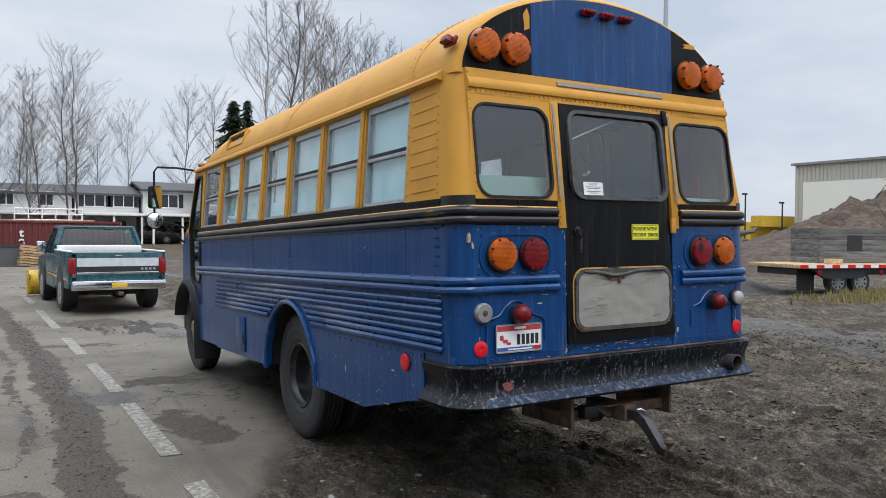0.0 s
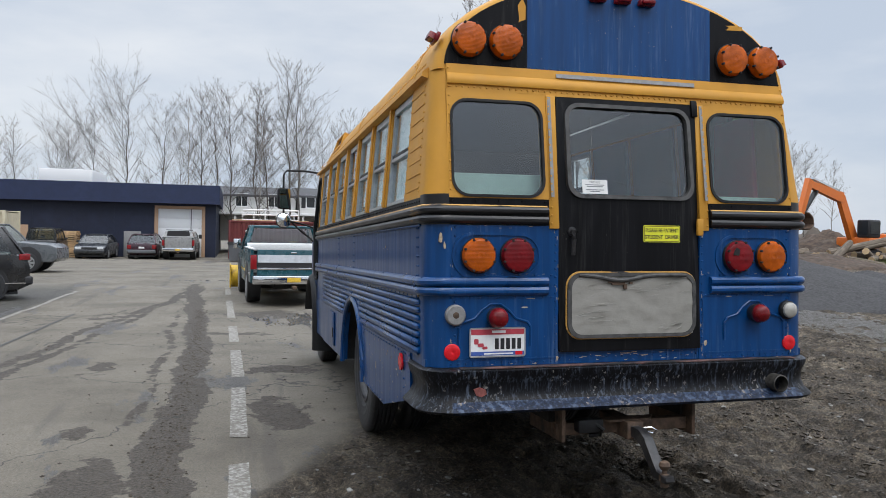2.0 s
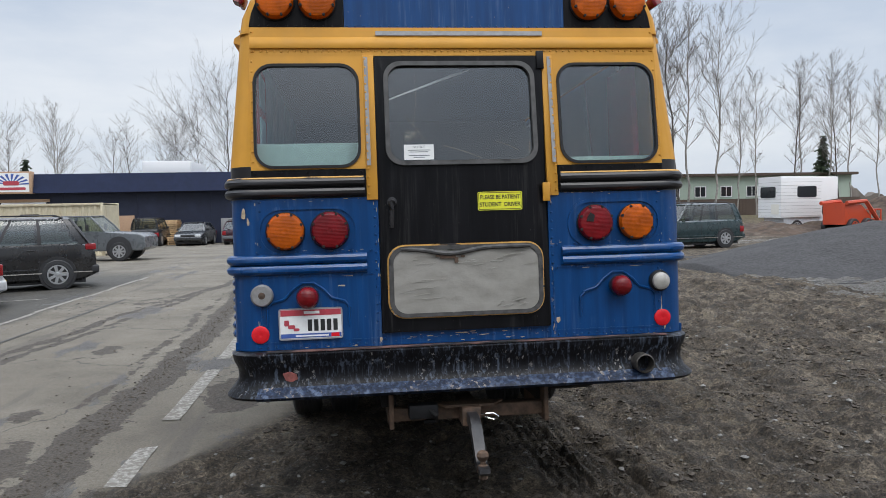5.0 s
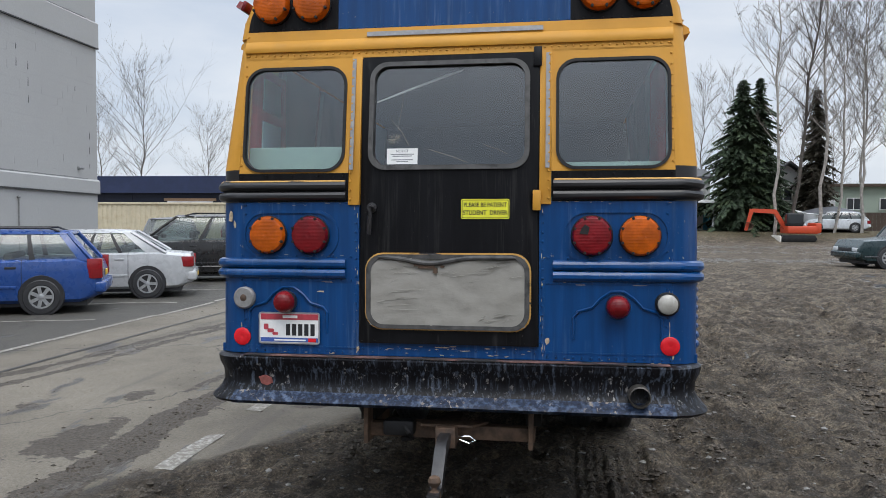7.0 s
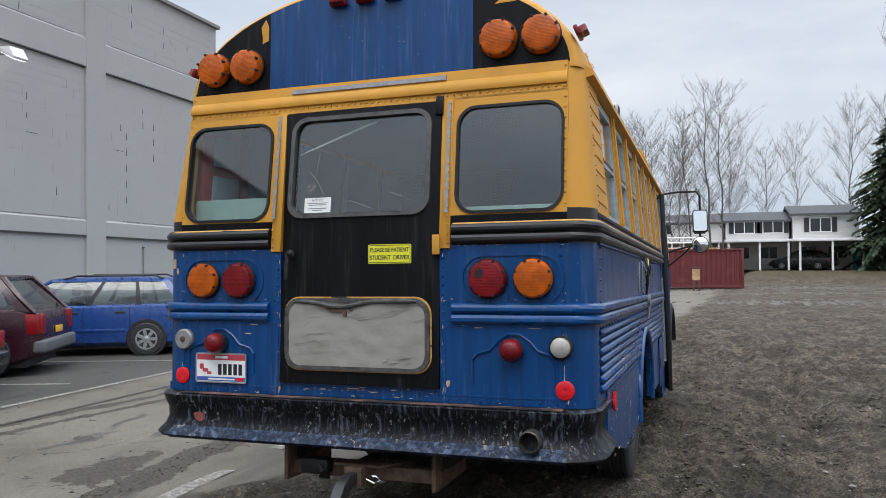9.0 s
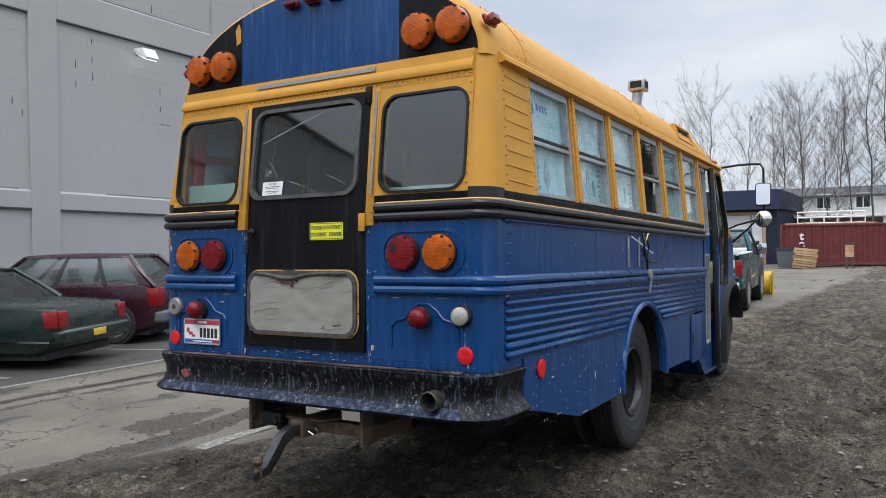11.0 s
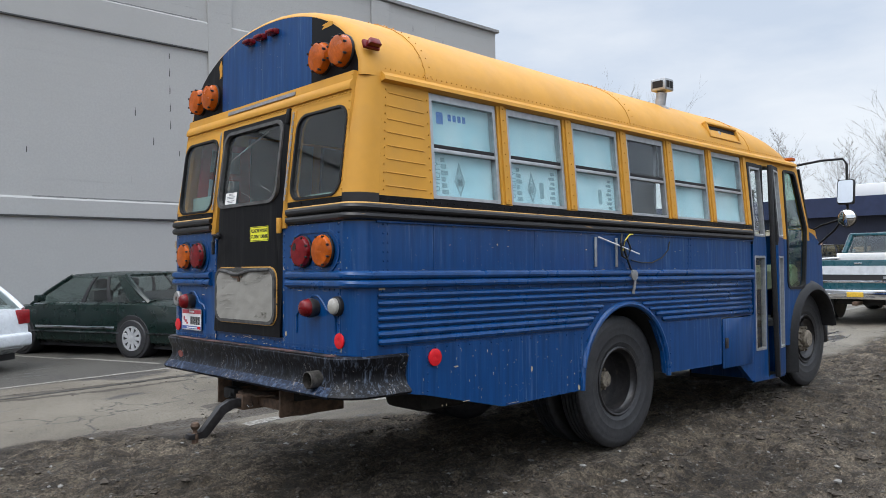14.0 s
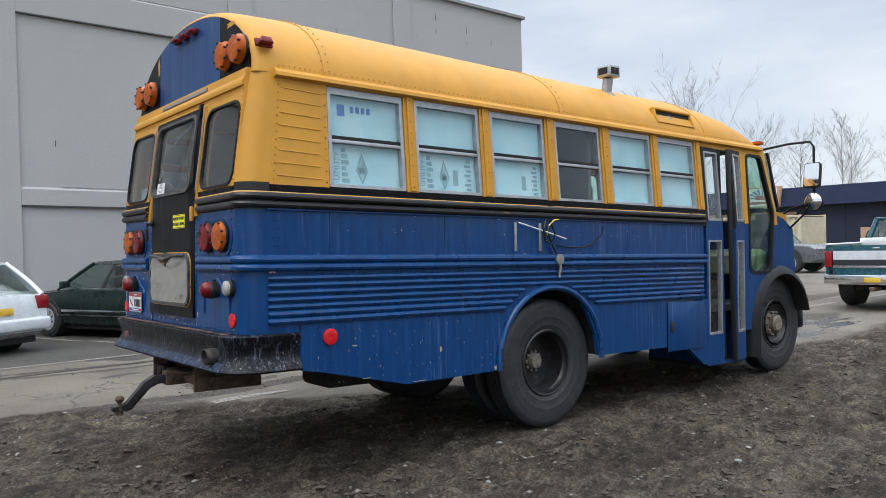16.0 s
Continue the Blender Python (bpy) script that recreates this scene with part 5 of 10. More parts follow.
# side walls
WIN_Y = [(0.632, 1.262), (1.368, 1.993), (2.113, 2.723), (2.852, 3.440), (3.574, 4.185), (4.296, 4.905)]
for sgn in (-1, 1):
    X = sgn * HALF

    def sx_(*d):
        return sorted(X + sgn * k for k in d)

    # yellow filler behind the last window, with pressed lines
    bm = bm_()
    box(bm, *sx_(-0.04, 0.0), 0.185, 0.622, 1.893, 2.62)
    part("side_panel", lean(bm), M["bus_yellow"], bus, "yellow panel with pressed horizontal lines", 0)
    for k in range(8):
        bm = tube(bm_(), [(X + sgn * 0.001, 0.235, 1.955 + 0.082 * k), (X + sgn * 0.001, 0.56, 1.945 + 0.082 * k)], 0.0035, 5)
        part("pressed_line", lean(bm), M["bus_yellow"], bus)
    # posts between the windows, sill and header
    posts = [(a[1], b[0]) for a, b in zip(WIN_Y, WIN_Y[1:])] + [(4.905, 5.02)]
    for a, b in posts:
        bm = bm_()
        box(bm, *sx_(-0.05, 0.0), a + 0.004, b - 0.004, 1.893, 2.6)
        box(bm, *sx_(0.0, 0.012), a + 0.028, b - 0.028, 1.9, 2.59, 0.003)
        part("window_post", lean(bm), M["bus_yellow"], bus, "riveted yellow post", 0)
    bm = bm_()
    box(bm, *sx_(-0.05, 0.0), 0.62, 5.02, 2.588, 2.625)
    part("window_header", lean(bm), M["bus_yellow"], bus, "", 0)
    part("belt_band", box(bm_(), *sx_(-0.05, 0.001), 0.185, 5.0 if sgn > 0 else 5.9, 1.737, 1.893), M["bus_black"], bus, "", 0)
    part("lower_lip", box(bm_(), *sx_(0.0, 0.012), 0.16, 5.0 if sgn > 0 else 5.9, 1.728, 1.742, 0.003), M["bus_blue"], bus)
    # navy panels, butted, each with its seams
    seams = [0.185, 0.62, 1.6, 2.72, 3.75, 4.98 if sgn > 0 else 5.9]
    for a, b in zip(seams, seams[1:]):
        foot = [(y_, max(0.985, 0.555 + math.sqrt(max(0.0, 0.36 - (y_ - 2.74) ** 2)))) for y_ in np.linspace(a, b - 0.003, 26)] if a < 3.2 and b > 2.1 else [(a, 0.985), (b - 0.003, 0.985)]
        part("side_panel", prism(bm_(), foot + [(b - 0.003, 1.737), (a, 1.737)], "x", *sx_(-0.05, 0.0 if round(a * 100) % 2 else -0.001)), M["bus_blue"], bus, "weathered navy side panel", 0)
    # pressed ribs, stopping at the wheel arch
    for k in range(7):
        z, r = 1.298 - 0.0455 * k, 0.019 if k < 5 else 0.024
        spans = [(0.17, 4.97 if sgn > 0 else 5.1)] if k < 3 else [(0.17, 2.42 - 0.07 * (k - 3)), (2.98 + 0.1 * (k - 3), 4.97 if sgn > 0 else 5.1)]
        for a, b in spans:
            bm = bm_()
            tube(bm, [(X + sgn * 0.002, a, z), (X + sgn * 0.004, a + 0.02, z), (X + sgn * 0.004, b - 0.02, z), (X + sgn * 0.002, b, z)], [r * 0.5, r, r, r * 0.5], 8)
            part("pressed_rib", bm, M["bus_rib"], bus)
    part("corner_panel", box(bm_(), *sx_(-0.04, -0.003), 0.06, 0.40, 0.944, 0.99), M["bus_blue"], bus, "", 0)
    # skirt before and behind the wheel
    yc, rr_ = 2.74, 0.64
    archp = [(yc + rr_ * math.cos(radians(a)), 0.54 + rr_ * math.sin(radians(a))) for a in range(0, 181, 15)]
    rear = [(0.395, 0.985), (0.395, 0.70), (0.56, 0.672), (1.24, 0.522), (2.10, 0.535)] + [p for p in archp[::-1] if p[1] < 0.985 and p[0] < yc]
    part("skirt", prism(bm_(), rear + [(2.21, 0.985)], "x", *sx_(-0.03, 0.006)), M["bus_blue"], bus, "scuffed navy skirt, peeling at the edge", 0)
    fore_end = 4.33 if sgn > 0 else 5.1
    part("skirt", prism(bm_(), [(3.15, 0.985), (3.29, 0.74), (3.32, 0.552), (fore_end, 0.545), (fore_end, 0.985)], "x", *sx_(-0.03, 0.006)), M["bus_blue"], bus, "navy skirt", 0)
    part("arch_panel", prism(bm_(), [(2.21, 0.985), (2.14, 0.93)] + [(yc + 0.6 * math.cos(radians(a)), 0.56 + 0.6 * math.sin(radians(a))) for a in range(145, 30, -10)] + [(3.19, 0.93), (3.15, 0.985), (2.98, 1.16), (2.68, 1.2), (2.4, 1.16)], "x", *sx_(-0.03, 0.003)), M["bus_blue"], bus, "", 0)
    part("wheel_arch", tube(bm_(), [(X + sgn * 0.012, yc + 0.615 * math.cos(radians(a)), 0.555 + 0.615 * math.sin(radians(a))) for a in range(-2, 183, 8)], 0.024, 8), M["bus_rib"], bus, "rounded arch moulding over the wheel")
    bm = bm_()
    loft(bm, [[(sgn * d, yc + 0.6 * math.cos(radians(a)), 0.555 + 0.6 * math.sin(radians(a))) for a in range(0, 181, 12)] for d in (1.22, 0.5)], caps=False, closed=False)
    part("wheel_housing", bm, M["under"], bus)
    # hatch in the skirt
    hy0, hy1 = (4.335, 4.94) if sgn > 0 else (4.0, 4.35)
    ht = part("skirt_hatch", box(bm_(), *sx_(0.007, 0.02), hy0, hy1, 0.50 if sgn > 0 else 0.6, 0.975 if sgn > 0 else 0.95, 0.006), M["bus_blue"], bus, "small hatch in the skirt")
    part("latch", box(bm_(), *sx_(0.02, 0.03), hy0 + 0.03, hy0 + 0.09, 0.69, 0.79, 0.004), M["rim_black"], ht)


# sliding windows
def side_window(sgn, y0, y1, z0=1.9, z1=2.583, board=True, style=0):
    X = sgn * (HALF - 0.012)
    d = sorted((X - sgn * 0.045, X))
    win = part("side_window", lean(band(bm_(), rrect(y0, y1, z0, z1, 0.004, 1), rrect(y0 + 0.028, y1 - 0.028, z0 + 0.022, z1 - 0.045, 0.004, 1), "x", *d)), M["alu"], bus, "two-part sliding window in a dull aluminium frame", 0)
    zm = z0 + 0.325
    part("meeting_rail", lean(box(bm_(), *sorted((X - sgn * 0.04, X - sgn * 0.004)), y0 + 0.026, y1 - 0.026, zm - 0.02, zm + 0.004, 0.002)), M["alu"], win)
    part("dark_seal", lean(box(bm_(), *sorted((X - sgn * 0.04, X - sgn * 0.008)), y0 + 0.026, y1 - 0.026, zm + 0.005, zm + 0.03, 0.002)), M["rubber"], win)
    for a, b in ((z0 + 0.024, zm - 0.021), (zm + 0.031, z1 - 0.046)):
        inset = 0.022 if b < zm else 0.014
        p = part("pane", lean(box(bm_(), *sorted((X - sgn * (inset + 0.004), X - sgn * inset)), y0 + 0.029, y1 - 0.029, a, b)), M["glass_clear"], win, "clear glass", 0)
        p.visible_shadow = False
    if board:
        bd = part("window_board", lean(box(bm_(), *sorted((X - sgn * 0.075, X - sgn * 0.05)), y0 + 0.005, y1 - 0.005, z0 + 0.005, z1 - 0.01)), M["foam"], win, "pale blue foam board behind the glass", 0)
        if style:
            xb = X - sgn * 0.0485
            turn = Matrix(((0, 0, sgn, 0), (sgn, 0, 0, 0), (0, 1, 0, 0), (0, 0, 0, 1)))

            def mark(pts, key):
                part("print_mark", lean(prism(bm_(), pts, "x", *sorted((xb, xb + sgn * 0.0008)))), M[key], bd, "dark printing on the board", 0)

            if style in (1, 2):
                c = y0 + 0.29
                mark([(c, z0 + 0.03), (c + 0.05, z0 + 0.13), (c, z0 + 0.26), (c - 0.05, z0 + 0.13)], "foam_print")
                mark([(c, z0 + 0.055), (c + 0.032, z0 + 0.13), (c, z0 + 0.225), (c - 0.032, z0 + 0.13)], "foam")
                mark(rrect(c - 0.022, c + 0.022, z0 + 0.105, z0 + 0.15, 0.006, 2), "foam_print")
                for k in range(6):
                    mark(rrect(y0 + 0.125, y0 + 0.185 - 0.012 * (k % 3), z0 + 0.04 + 0.042 * k, z0 + 0.07 + 0.042 * k, 0.005, 2), "foam_print")
                words("lettering", "UTILITY", 0.062, Matrix.Translation((xb + sgn * 0.001 - sgn * 0.006, y0 + 0.085, z0 + 0.15)) @ turn @ pose(0, 0, 0, 0, 0, 90), M["foam_print"], bd, squeeze=0.9)
                for k in range(4):
                    mark(rrect(y0 + 0.042, y0 + 0.05, z0 + 0.03 + 0.06 * k, z0 + 0.075 + 0.06 * k, 0.003, 1), "foam_print")
            if style in (2, 3):
                for k in range(7):
                    mark(rrect(y1 - 0.115 - 0.02 * (k % 2), y1 - 0.07, z0 + 0.035 + 0.036 * k, z0 + 0.057 + 0.036 * k, 0.004, 1), "foam_print")
                mark(rrect(y1 - 0.25, y1 - 0.20, z0 + 0.07, z0 + 0.19, 0.01, 2), "foam_print")
            if style == 1:
                mark(rrect(y0 + 0.11, y0 + 0.17, z1 - 0.18, z1 - 0.10, 0.006, 2), "foam_blue")
                for k in range(4):
                    mark(rrect(y0 + 0.215 + 0.045 * k, y0 + 0.245 + 0.045 * k, z1 - 0.15, z1 - 0.105, 0.006, 2), "foam_blue")


for k, (a, b) in enumerate(WIN_Y):
    side_window(1, a, b, board=k != 3, style=(1, 2, 3, 0, 0, 0)[k])
    side_window(-1, a, b, board=True)

# rivets: rows of small domes, one joined part
bm = bm_()


def rivet(p, n, r=0.0072):
    n = Vector(n).normalized()
    s = n.orthogonal().normalized()
    w = n.cross(s)
    base = [bm.verts.new(Vector(p) + r * (math.cos(a) * s + math.sin(a) * w)) for a in (0, 1.257, 2.513, 3.77, 5.027)]
    mid = [bm.verts.new(Vector(p) + 0.6 * r * (math.cos(a) * s + math.sin(a) * w) + 0.85 * r * n) for a in (0, 1.257, 2.513, 3.77, 5.027)]
    for k in range(5):
        f = bm.faces.new((base[k], base[(k + 1) % 5], mid[(k + 1) % 5], mid[k]))
    bm.faces.new(mid)


def rivets(name, rows, material):
    global bm
    bm = bm_()
    for a, b, step, n in rows:
        a, b = Vector(a), Vector(b)
        cnt = max(1, int((b - a).length / step))
        for k in range(cnt + 1):
            rivet(a + (b - a) * k / cnt, n)
    tagged(part(name, bm, material, bus, "", 50), "rows of small rivets", kind="stuff")


rows_y, rows_b, rows_k = [], [], []
for sgn in (-1, 1):
    X = sgn * HALF
    rows_y += [((sgn * 1.095, 0, 1.93), (sgn * 1.09, 0, 2.62), 0.05, (0, -1, 0)), ((sgn * 0.503, -0.012, 1.75), (sgn * 0.503, -0.012, 2.47), 0.045, (0, -1, 0)),
               ((X, 0.215, 1.93), (X - sgn * 0.058, 0.215, 2.6), 0.05, (sgn, 0, 0)), ((X, 0.60, 1.93), (X - sgn * 0.058, 0.60, 2.6), 0.07, (sgn, 0, 0)),
               ((sgn * 1.172, 0.2, 2.672), (sgn * 1.172, 6.0, 2.672), 0.045, (sgn, 0, 0.3))]
    rows_b += [((sgn * 1.07, 0, 0.99), (sgn * 1.07, 0, 1.72), 0.045, (0, -1, 0)), ((sgn * 0.475, 0, 0.99), (sgn * 0.475, 0, 1.72), 0.045, (0, -1, 0)),
               ((sgn * 0.5, 0, 1.345 - 0.012), (sgn * 1.09, 0, 1.333), 0.05, (0, -1, 0)), ((sgn * 0.5, 0, 0.968), (sgn * 1.09, 0, 0.968), 0.04, (0, -1, 0)), ((sgn * 0.5, 0, 1.456), (sgn * 1.09, 0, 1.456), 0.09, (0, -1, 0)),
               ((X, 0.215, 1.45), (X, 0.215, 1.72), 0.05, (sgn, 0, 0)), ((X, 0.25, 1.45), (X, 0.25, 1.72), 0.05, (sgn, 0, 0)), ((X, 0.215, 1.0), (X, 0.215, 1.32), 0.05, (sgn, 0, 0)), ((X + sgn * 0.007, 2.09, 0.58), (X + sgn * 0.007, 2.13, 0.93), 0.05, (sgn, 0, 0)), ((X + sgn * 0.007, 1.28, 0.54), (X + sgn * 0.007, 2.05, 0.552), 0.09, (sgn, 0, 0)), ((X + sgn * 0.006, 0.56, 0.70), (X + sgn * 0.006, 0.56, 0.97), 0.05, (sgn, 0, 0)),
               ((X, 2.69, 1.45), (X, 2.69, 1.72), 0.05, (sgn, 0, 0)), ((X, 2.75, 1.45), (X, 2.75, 1.72), 0.05, (sgn, 0, 0)), ((X, 3.72, 1.45), (X, 3.72, 1.72), 0.05, (sgn, 0, 0)), ((X, 3.78, 1.45), (X, 3.78, 1.72), 0.05, (sgn, 0, 0)),
               ((X + sgn * 0.012, 0.2, 1.328), (X + sgn * 0.012, 4.9, 1.328), 0.12, (sgn, 0, 0)), ((X + sgn * 0.006, 0.42, 0.965), (X + sgn * 0.006, 2.15, 0.965), 0.1, (sgn, 0, 0)), ((X + sgn * 0.006, 3.4, 0.60), (X + sgn * 0.006, 3.4, 0.95), 0.05, (sgn, 0, 0))]
    rows_k += [((X, 0.2, 1.872), (X, 4.95, 1.872), 0.06, (sgn, 0, 0)), ((sgn * 0.54, -0.002, 1.87), (sgn * 1.09, -0.002, 1.87), 0.13, (0, -1, 0)), ((sgn * 0.62, 0.028, 2.66), (sgn * 1.1, 0.028, 2.66), 0.045, (0, -1, 0))]
    for a, b in [(a[1], b[0]) for a, b in zip(WIN_Y, WIN_Y[1:])]:
        rows_y.append(((X + sgn * 0.013, (a + b) / 2, 1.93), (X - sgn * 0.045, (a + b) / 2, 2.57), 0.08, (sgn, 0, 0)))
rows_y += [((-1.08, 0, 2.515), (1.08, 0, 2.515), 0.035, (0, -1, 0))]
rows_b += [((-0.59, 0.028, 2.66), (0.59, 0.028, 2.66), 0.045, (0, -1, 0)), ((-0.44, 0.006, 0.985), (0.44, 0.006, 0.985), 0.09, (0, -1, 0))]
for y in (0.585, 0.652, 2.915, 2.985):
    pts = arc(1.003, 2.622, 0.627 if y < 1 else 0.595, n=60)
    for a, b in zip(pts[::2], pts[2::2]):
        rows_y.append(((a[0], y, a[1]), (b[0], y, b[1]), 1.0, (a[0], 0, a[1] - 2.3)))
rivets("rivet", rows_y, M["bus_yellow"])
rivets("rivet", rows_b, M["bus_blue"])
rivets("rivet", rows_k, M["bus_black"])

# chips where paint is gone, on edges and corners
rnd = random.Random(8)
M["chip"] = mat("bare primer and rust", (0.42, 0.33, 0.22), 0.7, grain=0.25, grain_scale=40)


def chips(spots_, axis, a, b):
    bm = bm_()
    for u, v, w, h in spots_:
        pts = []
        for k in range(7):
            t_ = 2 * math.pi * k / 7
            q = rnd.uniform(0.45, 1.0)
            pts.append((u + w * q * math.cos(t_), v + h * q * math.sin(t_)))
        prism(bm, pts, axis, a, b)
    tagged(part("paint_chip", bm, M["chip"], bus, "spots of bare primer and rust", 0), kind="stuff")


chips([(-0.63, 1.327, 0.05, 0.006), (-0.66, 1.275, 0.03, 0.006), (0.50, 1.05, 0.02, 0.025), (0.48, 1.02, 0.012, 0.03), (0.95, 1.327, 0.05, 0.005), (1.085, 1.10, 0.006, 0.05), (1.092, 1.28, 0.005, 0.04), (0.66, 1.325, 0.03, 0.004),
       (-0.462, 0.985, 0.01, 0.02), (1.075, 1.0, 0.012, 0.012), (1.10, 0.985, 0.006, 0.02)], "y", -0.0012, 0.002)
chips([(-0.03, 1.0, 0.05, 0.006), (0.03, 1.005, 0.03, 0.004), (-0.2, 0.99, 0.03, 0.004), (0.2, 1.0, 0.02, 0.005), (0.09, 0.985, 0.04, 0.004)], "y", 0.0045, 0.008)
for sgn in (-1, 1):
    chips([(2.09, 0.56, 0.016, 0.03), (1.35, 0.535, 0.08, 0.004), (0.9, 0.6, 0.05, 0.004), (3.4, 1.31, 0.12, 0.006), (3.35, 1.215, 0.07, 0.006), (0.2, 1.335, 0.03, 0.01), (1.55, 0.75, 0.012, 0.03), (0.8, 0.83, 0.03, 0.006), (2.2, 1.6, 0.006, 0.006), (1.2, 1.62, 0.006, 0.01)],
          "x", *sorted((sgn * (HALF + 0.004), sgn * (HALF + 0.0075))))
chips([(-1.15, 1.66, 0.015, 0.05), (-1.13, 1.62, 0.012, 0.025)], "y", -0.002, 0.02)

# fine flecks along edges and seams
flecks = []
for k in range(70):
    flecks.append((rnd.uniform(0.2, 4.9), rnd.choice((1.732, 1.45, 1.335, 1.73, 1.61)) + rnd.gauss(0, 0.006), rnd.uniform(0.004, 0.022), rnd.uniform(0.0012, 0.003)))
for k in range(60):
    y_ = rnd.uniform(0.42, 2.1)
    flecks.append((y_, rnd.uniform(0.57, 0.95), rnd.uniform(0.001, 0.003), rnd.uniform(0.003, 0.012)))
for sgn in (-1, 1):
    chips([f_ for f_ in flecks if f_[1] > 0.96], "x", *sorted((sgn * (HALF - 0.001), sgn * (HALF + 0.0012))))
    chips([f_ for f_ in flecks if f_[1] <= 0.96], "x", *sorted((sgn * (HALF + 0.004), sgn * (HALF + 0.0072))))
edge_ = []
for k in range(60):
    x_ = rnd.choice((-1, 1)) * rnd.uniform(0.47, 1.1)
    edge_.append((x_, rnd.choice((1.73, 1.335, 0.955, 1.46)) + rnd.gauss(0, 0.005), rnd.uniform(0.003, 0.018), rnd.uniform(0.001, 0.003)))
for k in range(50):
    edge_.append((rnd.choice((-0.47, 0.47, 1.09, -1.09)) + rnd.gauss(0, 0.006), rnd.uniform(0.96, 1.72), rnd.uniform(0.001, 0.003), rnd.uniform(0.004, 0.02)))
chips(edge_, "y", -0.0012, 0.001)
chips([(rnd.uniform(-0.42, 0.42), rnd.uniform(0.96, 1.005), rnd.uniform(0.004, 0.02), rnd.uniform(0.001, 0.004)) for k in range(24)], "y", 0.0045, 0.007)

# rear bumper: a pressed channel that wraps round the corners
PROF = [(0.04, 0.945), (-0.06, 0.948), (-0.078, 0.935), (-0.07, 0.90), (-0.05, 0.86), (-0.046, 0.81), (-0.066, 0.765), (-0.10, 0.735), (-0.108, 0.722), (-0.095, 0.708), (0.0, 0.705)]
path = [(-1.17, 0.39, 90)] + [(-1.17, 0.2, 90)] + [(-1.07 - 0.10 * math.cos(radians(a)), 0.10 - 0.10 * math.sin(radians(a)), 90 - a) for a in (0, 20, 40, 60, 80, 90)]
path = path + [(-0.6, 0.0, 0), (0.0, 0.0, 0)]
path = path + [(-x, y, -a) for x, y, a in path[-2::-1]]
bm = bm_()
rr = []
for x, y, a in path:
    ca, sa = math.cos(radians(a)), math.sin(radians(a))
    rr.append([(x + d * sa, y + d * ca, z) for d, z in PROF])
loft(bm, rr)
bp = part("rear_bumper", bm, M["bumper"], bus, "dented black steel bumper, scraped to bluish metal along its lip", 60)
bm = bm_()
rr = []
for x, y, a in path[6:-6]:
    ca, sa = math.cos(radians(a)), math.sin(radians(a))
    rr.append([(x + d * sa, y + d * ca, z) for d, z in ((-0.066, 0.768), (-0.09, 0.744), (-0.102, 0.736), (-0.112, 0.722), (-0.097, 0.705), (-0.08, 0.706), (-0.08, 0.74))])
loft(bm, rr)
part("bumper_lip", bm, M["bumper_lip"], bp, "worn bluish lower lip", 60)
bm = bm_()
prism(bm, [(-0.96, 0.80), (-0.93, 0.79), (-0.9, 0.805), (-0.905, 0.83), (-0.94, 0.845), (-0.975, 0.835)], "y", -0.054, -0.03)
part("old_sticker", bm, mat("faded red sticker", (0.20, 0.06, 0.05), 0.6, grain=0.4, grain_scale=20), bp, "remains of a red sticker", 0)
bm = bm_()
box(bm, -1.05, 1.08, -0.072, -0.02, 0.9465, 0.951)
part("rusty_edge", bm, mat("pinkish worn edge", (0.16, 0.085, 0.075), 0.6, grain=0.4, grain_scale=15, spot_color=(0.02, 0.02, 0.02), spot_scale=6, spot_range=(0.45, 0.6)), bp, "", 0)
# exhaust
bm = bm_()
lathe(bm, [(0.052, 0.9), (0.052, -0.125), (0.046, -0.128), (0.046, 0.1), (0.0001, 0.12)], 24, "y", (0.935, 0, 0.805))
part("exhaust_pipe", bm, mat("sooty pipe steel", (0.085, 0.078, 0.07), 0.5, metal=0.5, grain=0.35, spot_color=(0.02, 0.018, 0.016), spot_scale=9), bus, "sooty grey steel tail pipe through the bumper")
# hitch frame, ball mount and ball
bm = bm_()
box(bm, -0.44, 0.44, 0.06, 0.14, 0.525, 0.595, 0.006)
for x in (-0.42, 0.42):
    box(bm, x - 0.012, x + 0.012, 0.0, 0.5, 0.50, 0.80, 0.004)
box(bm, -0.05, 0.05, -0.06, 0.3, 0.51, 0.61, 0.004)
prism(bm, [(-0.13, 0.0), (0.13, 0.0), (0.2, 0.1), (-0.2, 0.1)], "z", 0.60, 0.612)
ht = part("tow_hitch", bm, M["rust"], bus, "rusty receiver hitch with a black ball mount")
bm = bm_()
prism(bm, [(0.1, 0.534), (-0.115, 0.532), (-0.175, 0.506), (-0.30, 0.358), (-0.42, 0.356), (-0.435, 0.37), (-0.43, 0.394), (-0.335, 0.396), (-0.215, 0.548), (-0.14, 0.586), (0.1, 0.588)], "x", -0.028, 0.028, 0.007)
part("ball_mount", bm, M["rim_black"], ht, "black drop ball mount")
bm = bm_()
lathe(bm, [(0.022, 0.33), (0.022, 0.355), (0.03, 0.36), (0.03, 0.392), (0.014, 0.40), (0.014, 0.415), (0.024, 0.425), (0.031, 0.442), (0.024, 0.46), (0.012, 0.467), (0.0001, 0.468)], 20, "z", (0, -0.375, 0))
part("ball", bm, M["rust"], ht, "worn brown tow ball")
bm = bm_()
tube(bm, [(0.05, -0.02, 0.56), (0.12, -0.03, 0.565), (0.15, -0.04, 0.55), (0.12, -0.05, 0.535), (0.07, -0.04, 0.55)], 0.005, 6)
part("hitch_pin", bm, M["chrome"], ht)
bm = bm_()
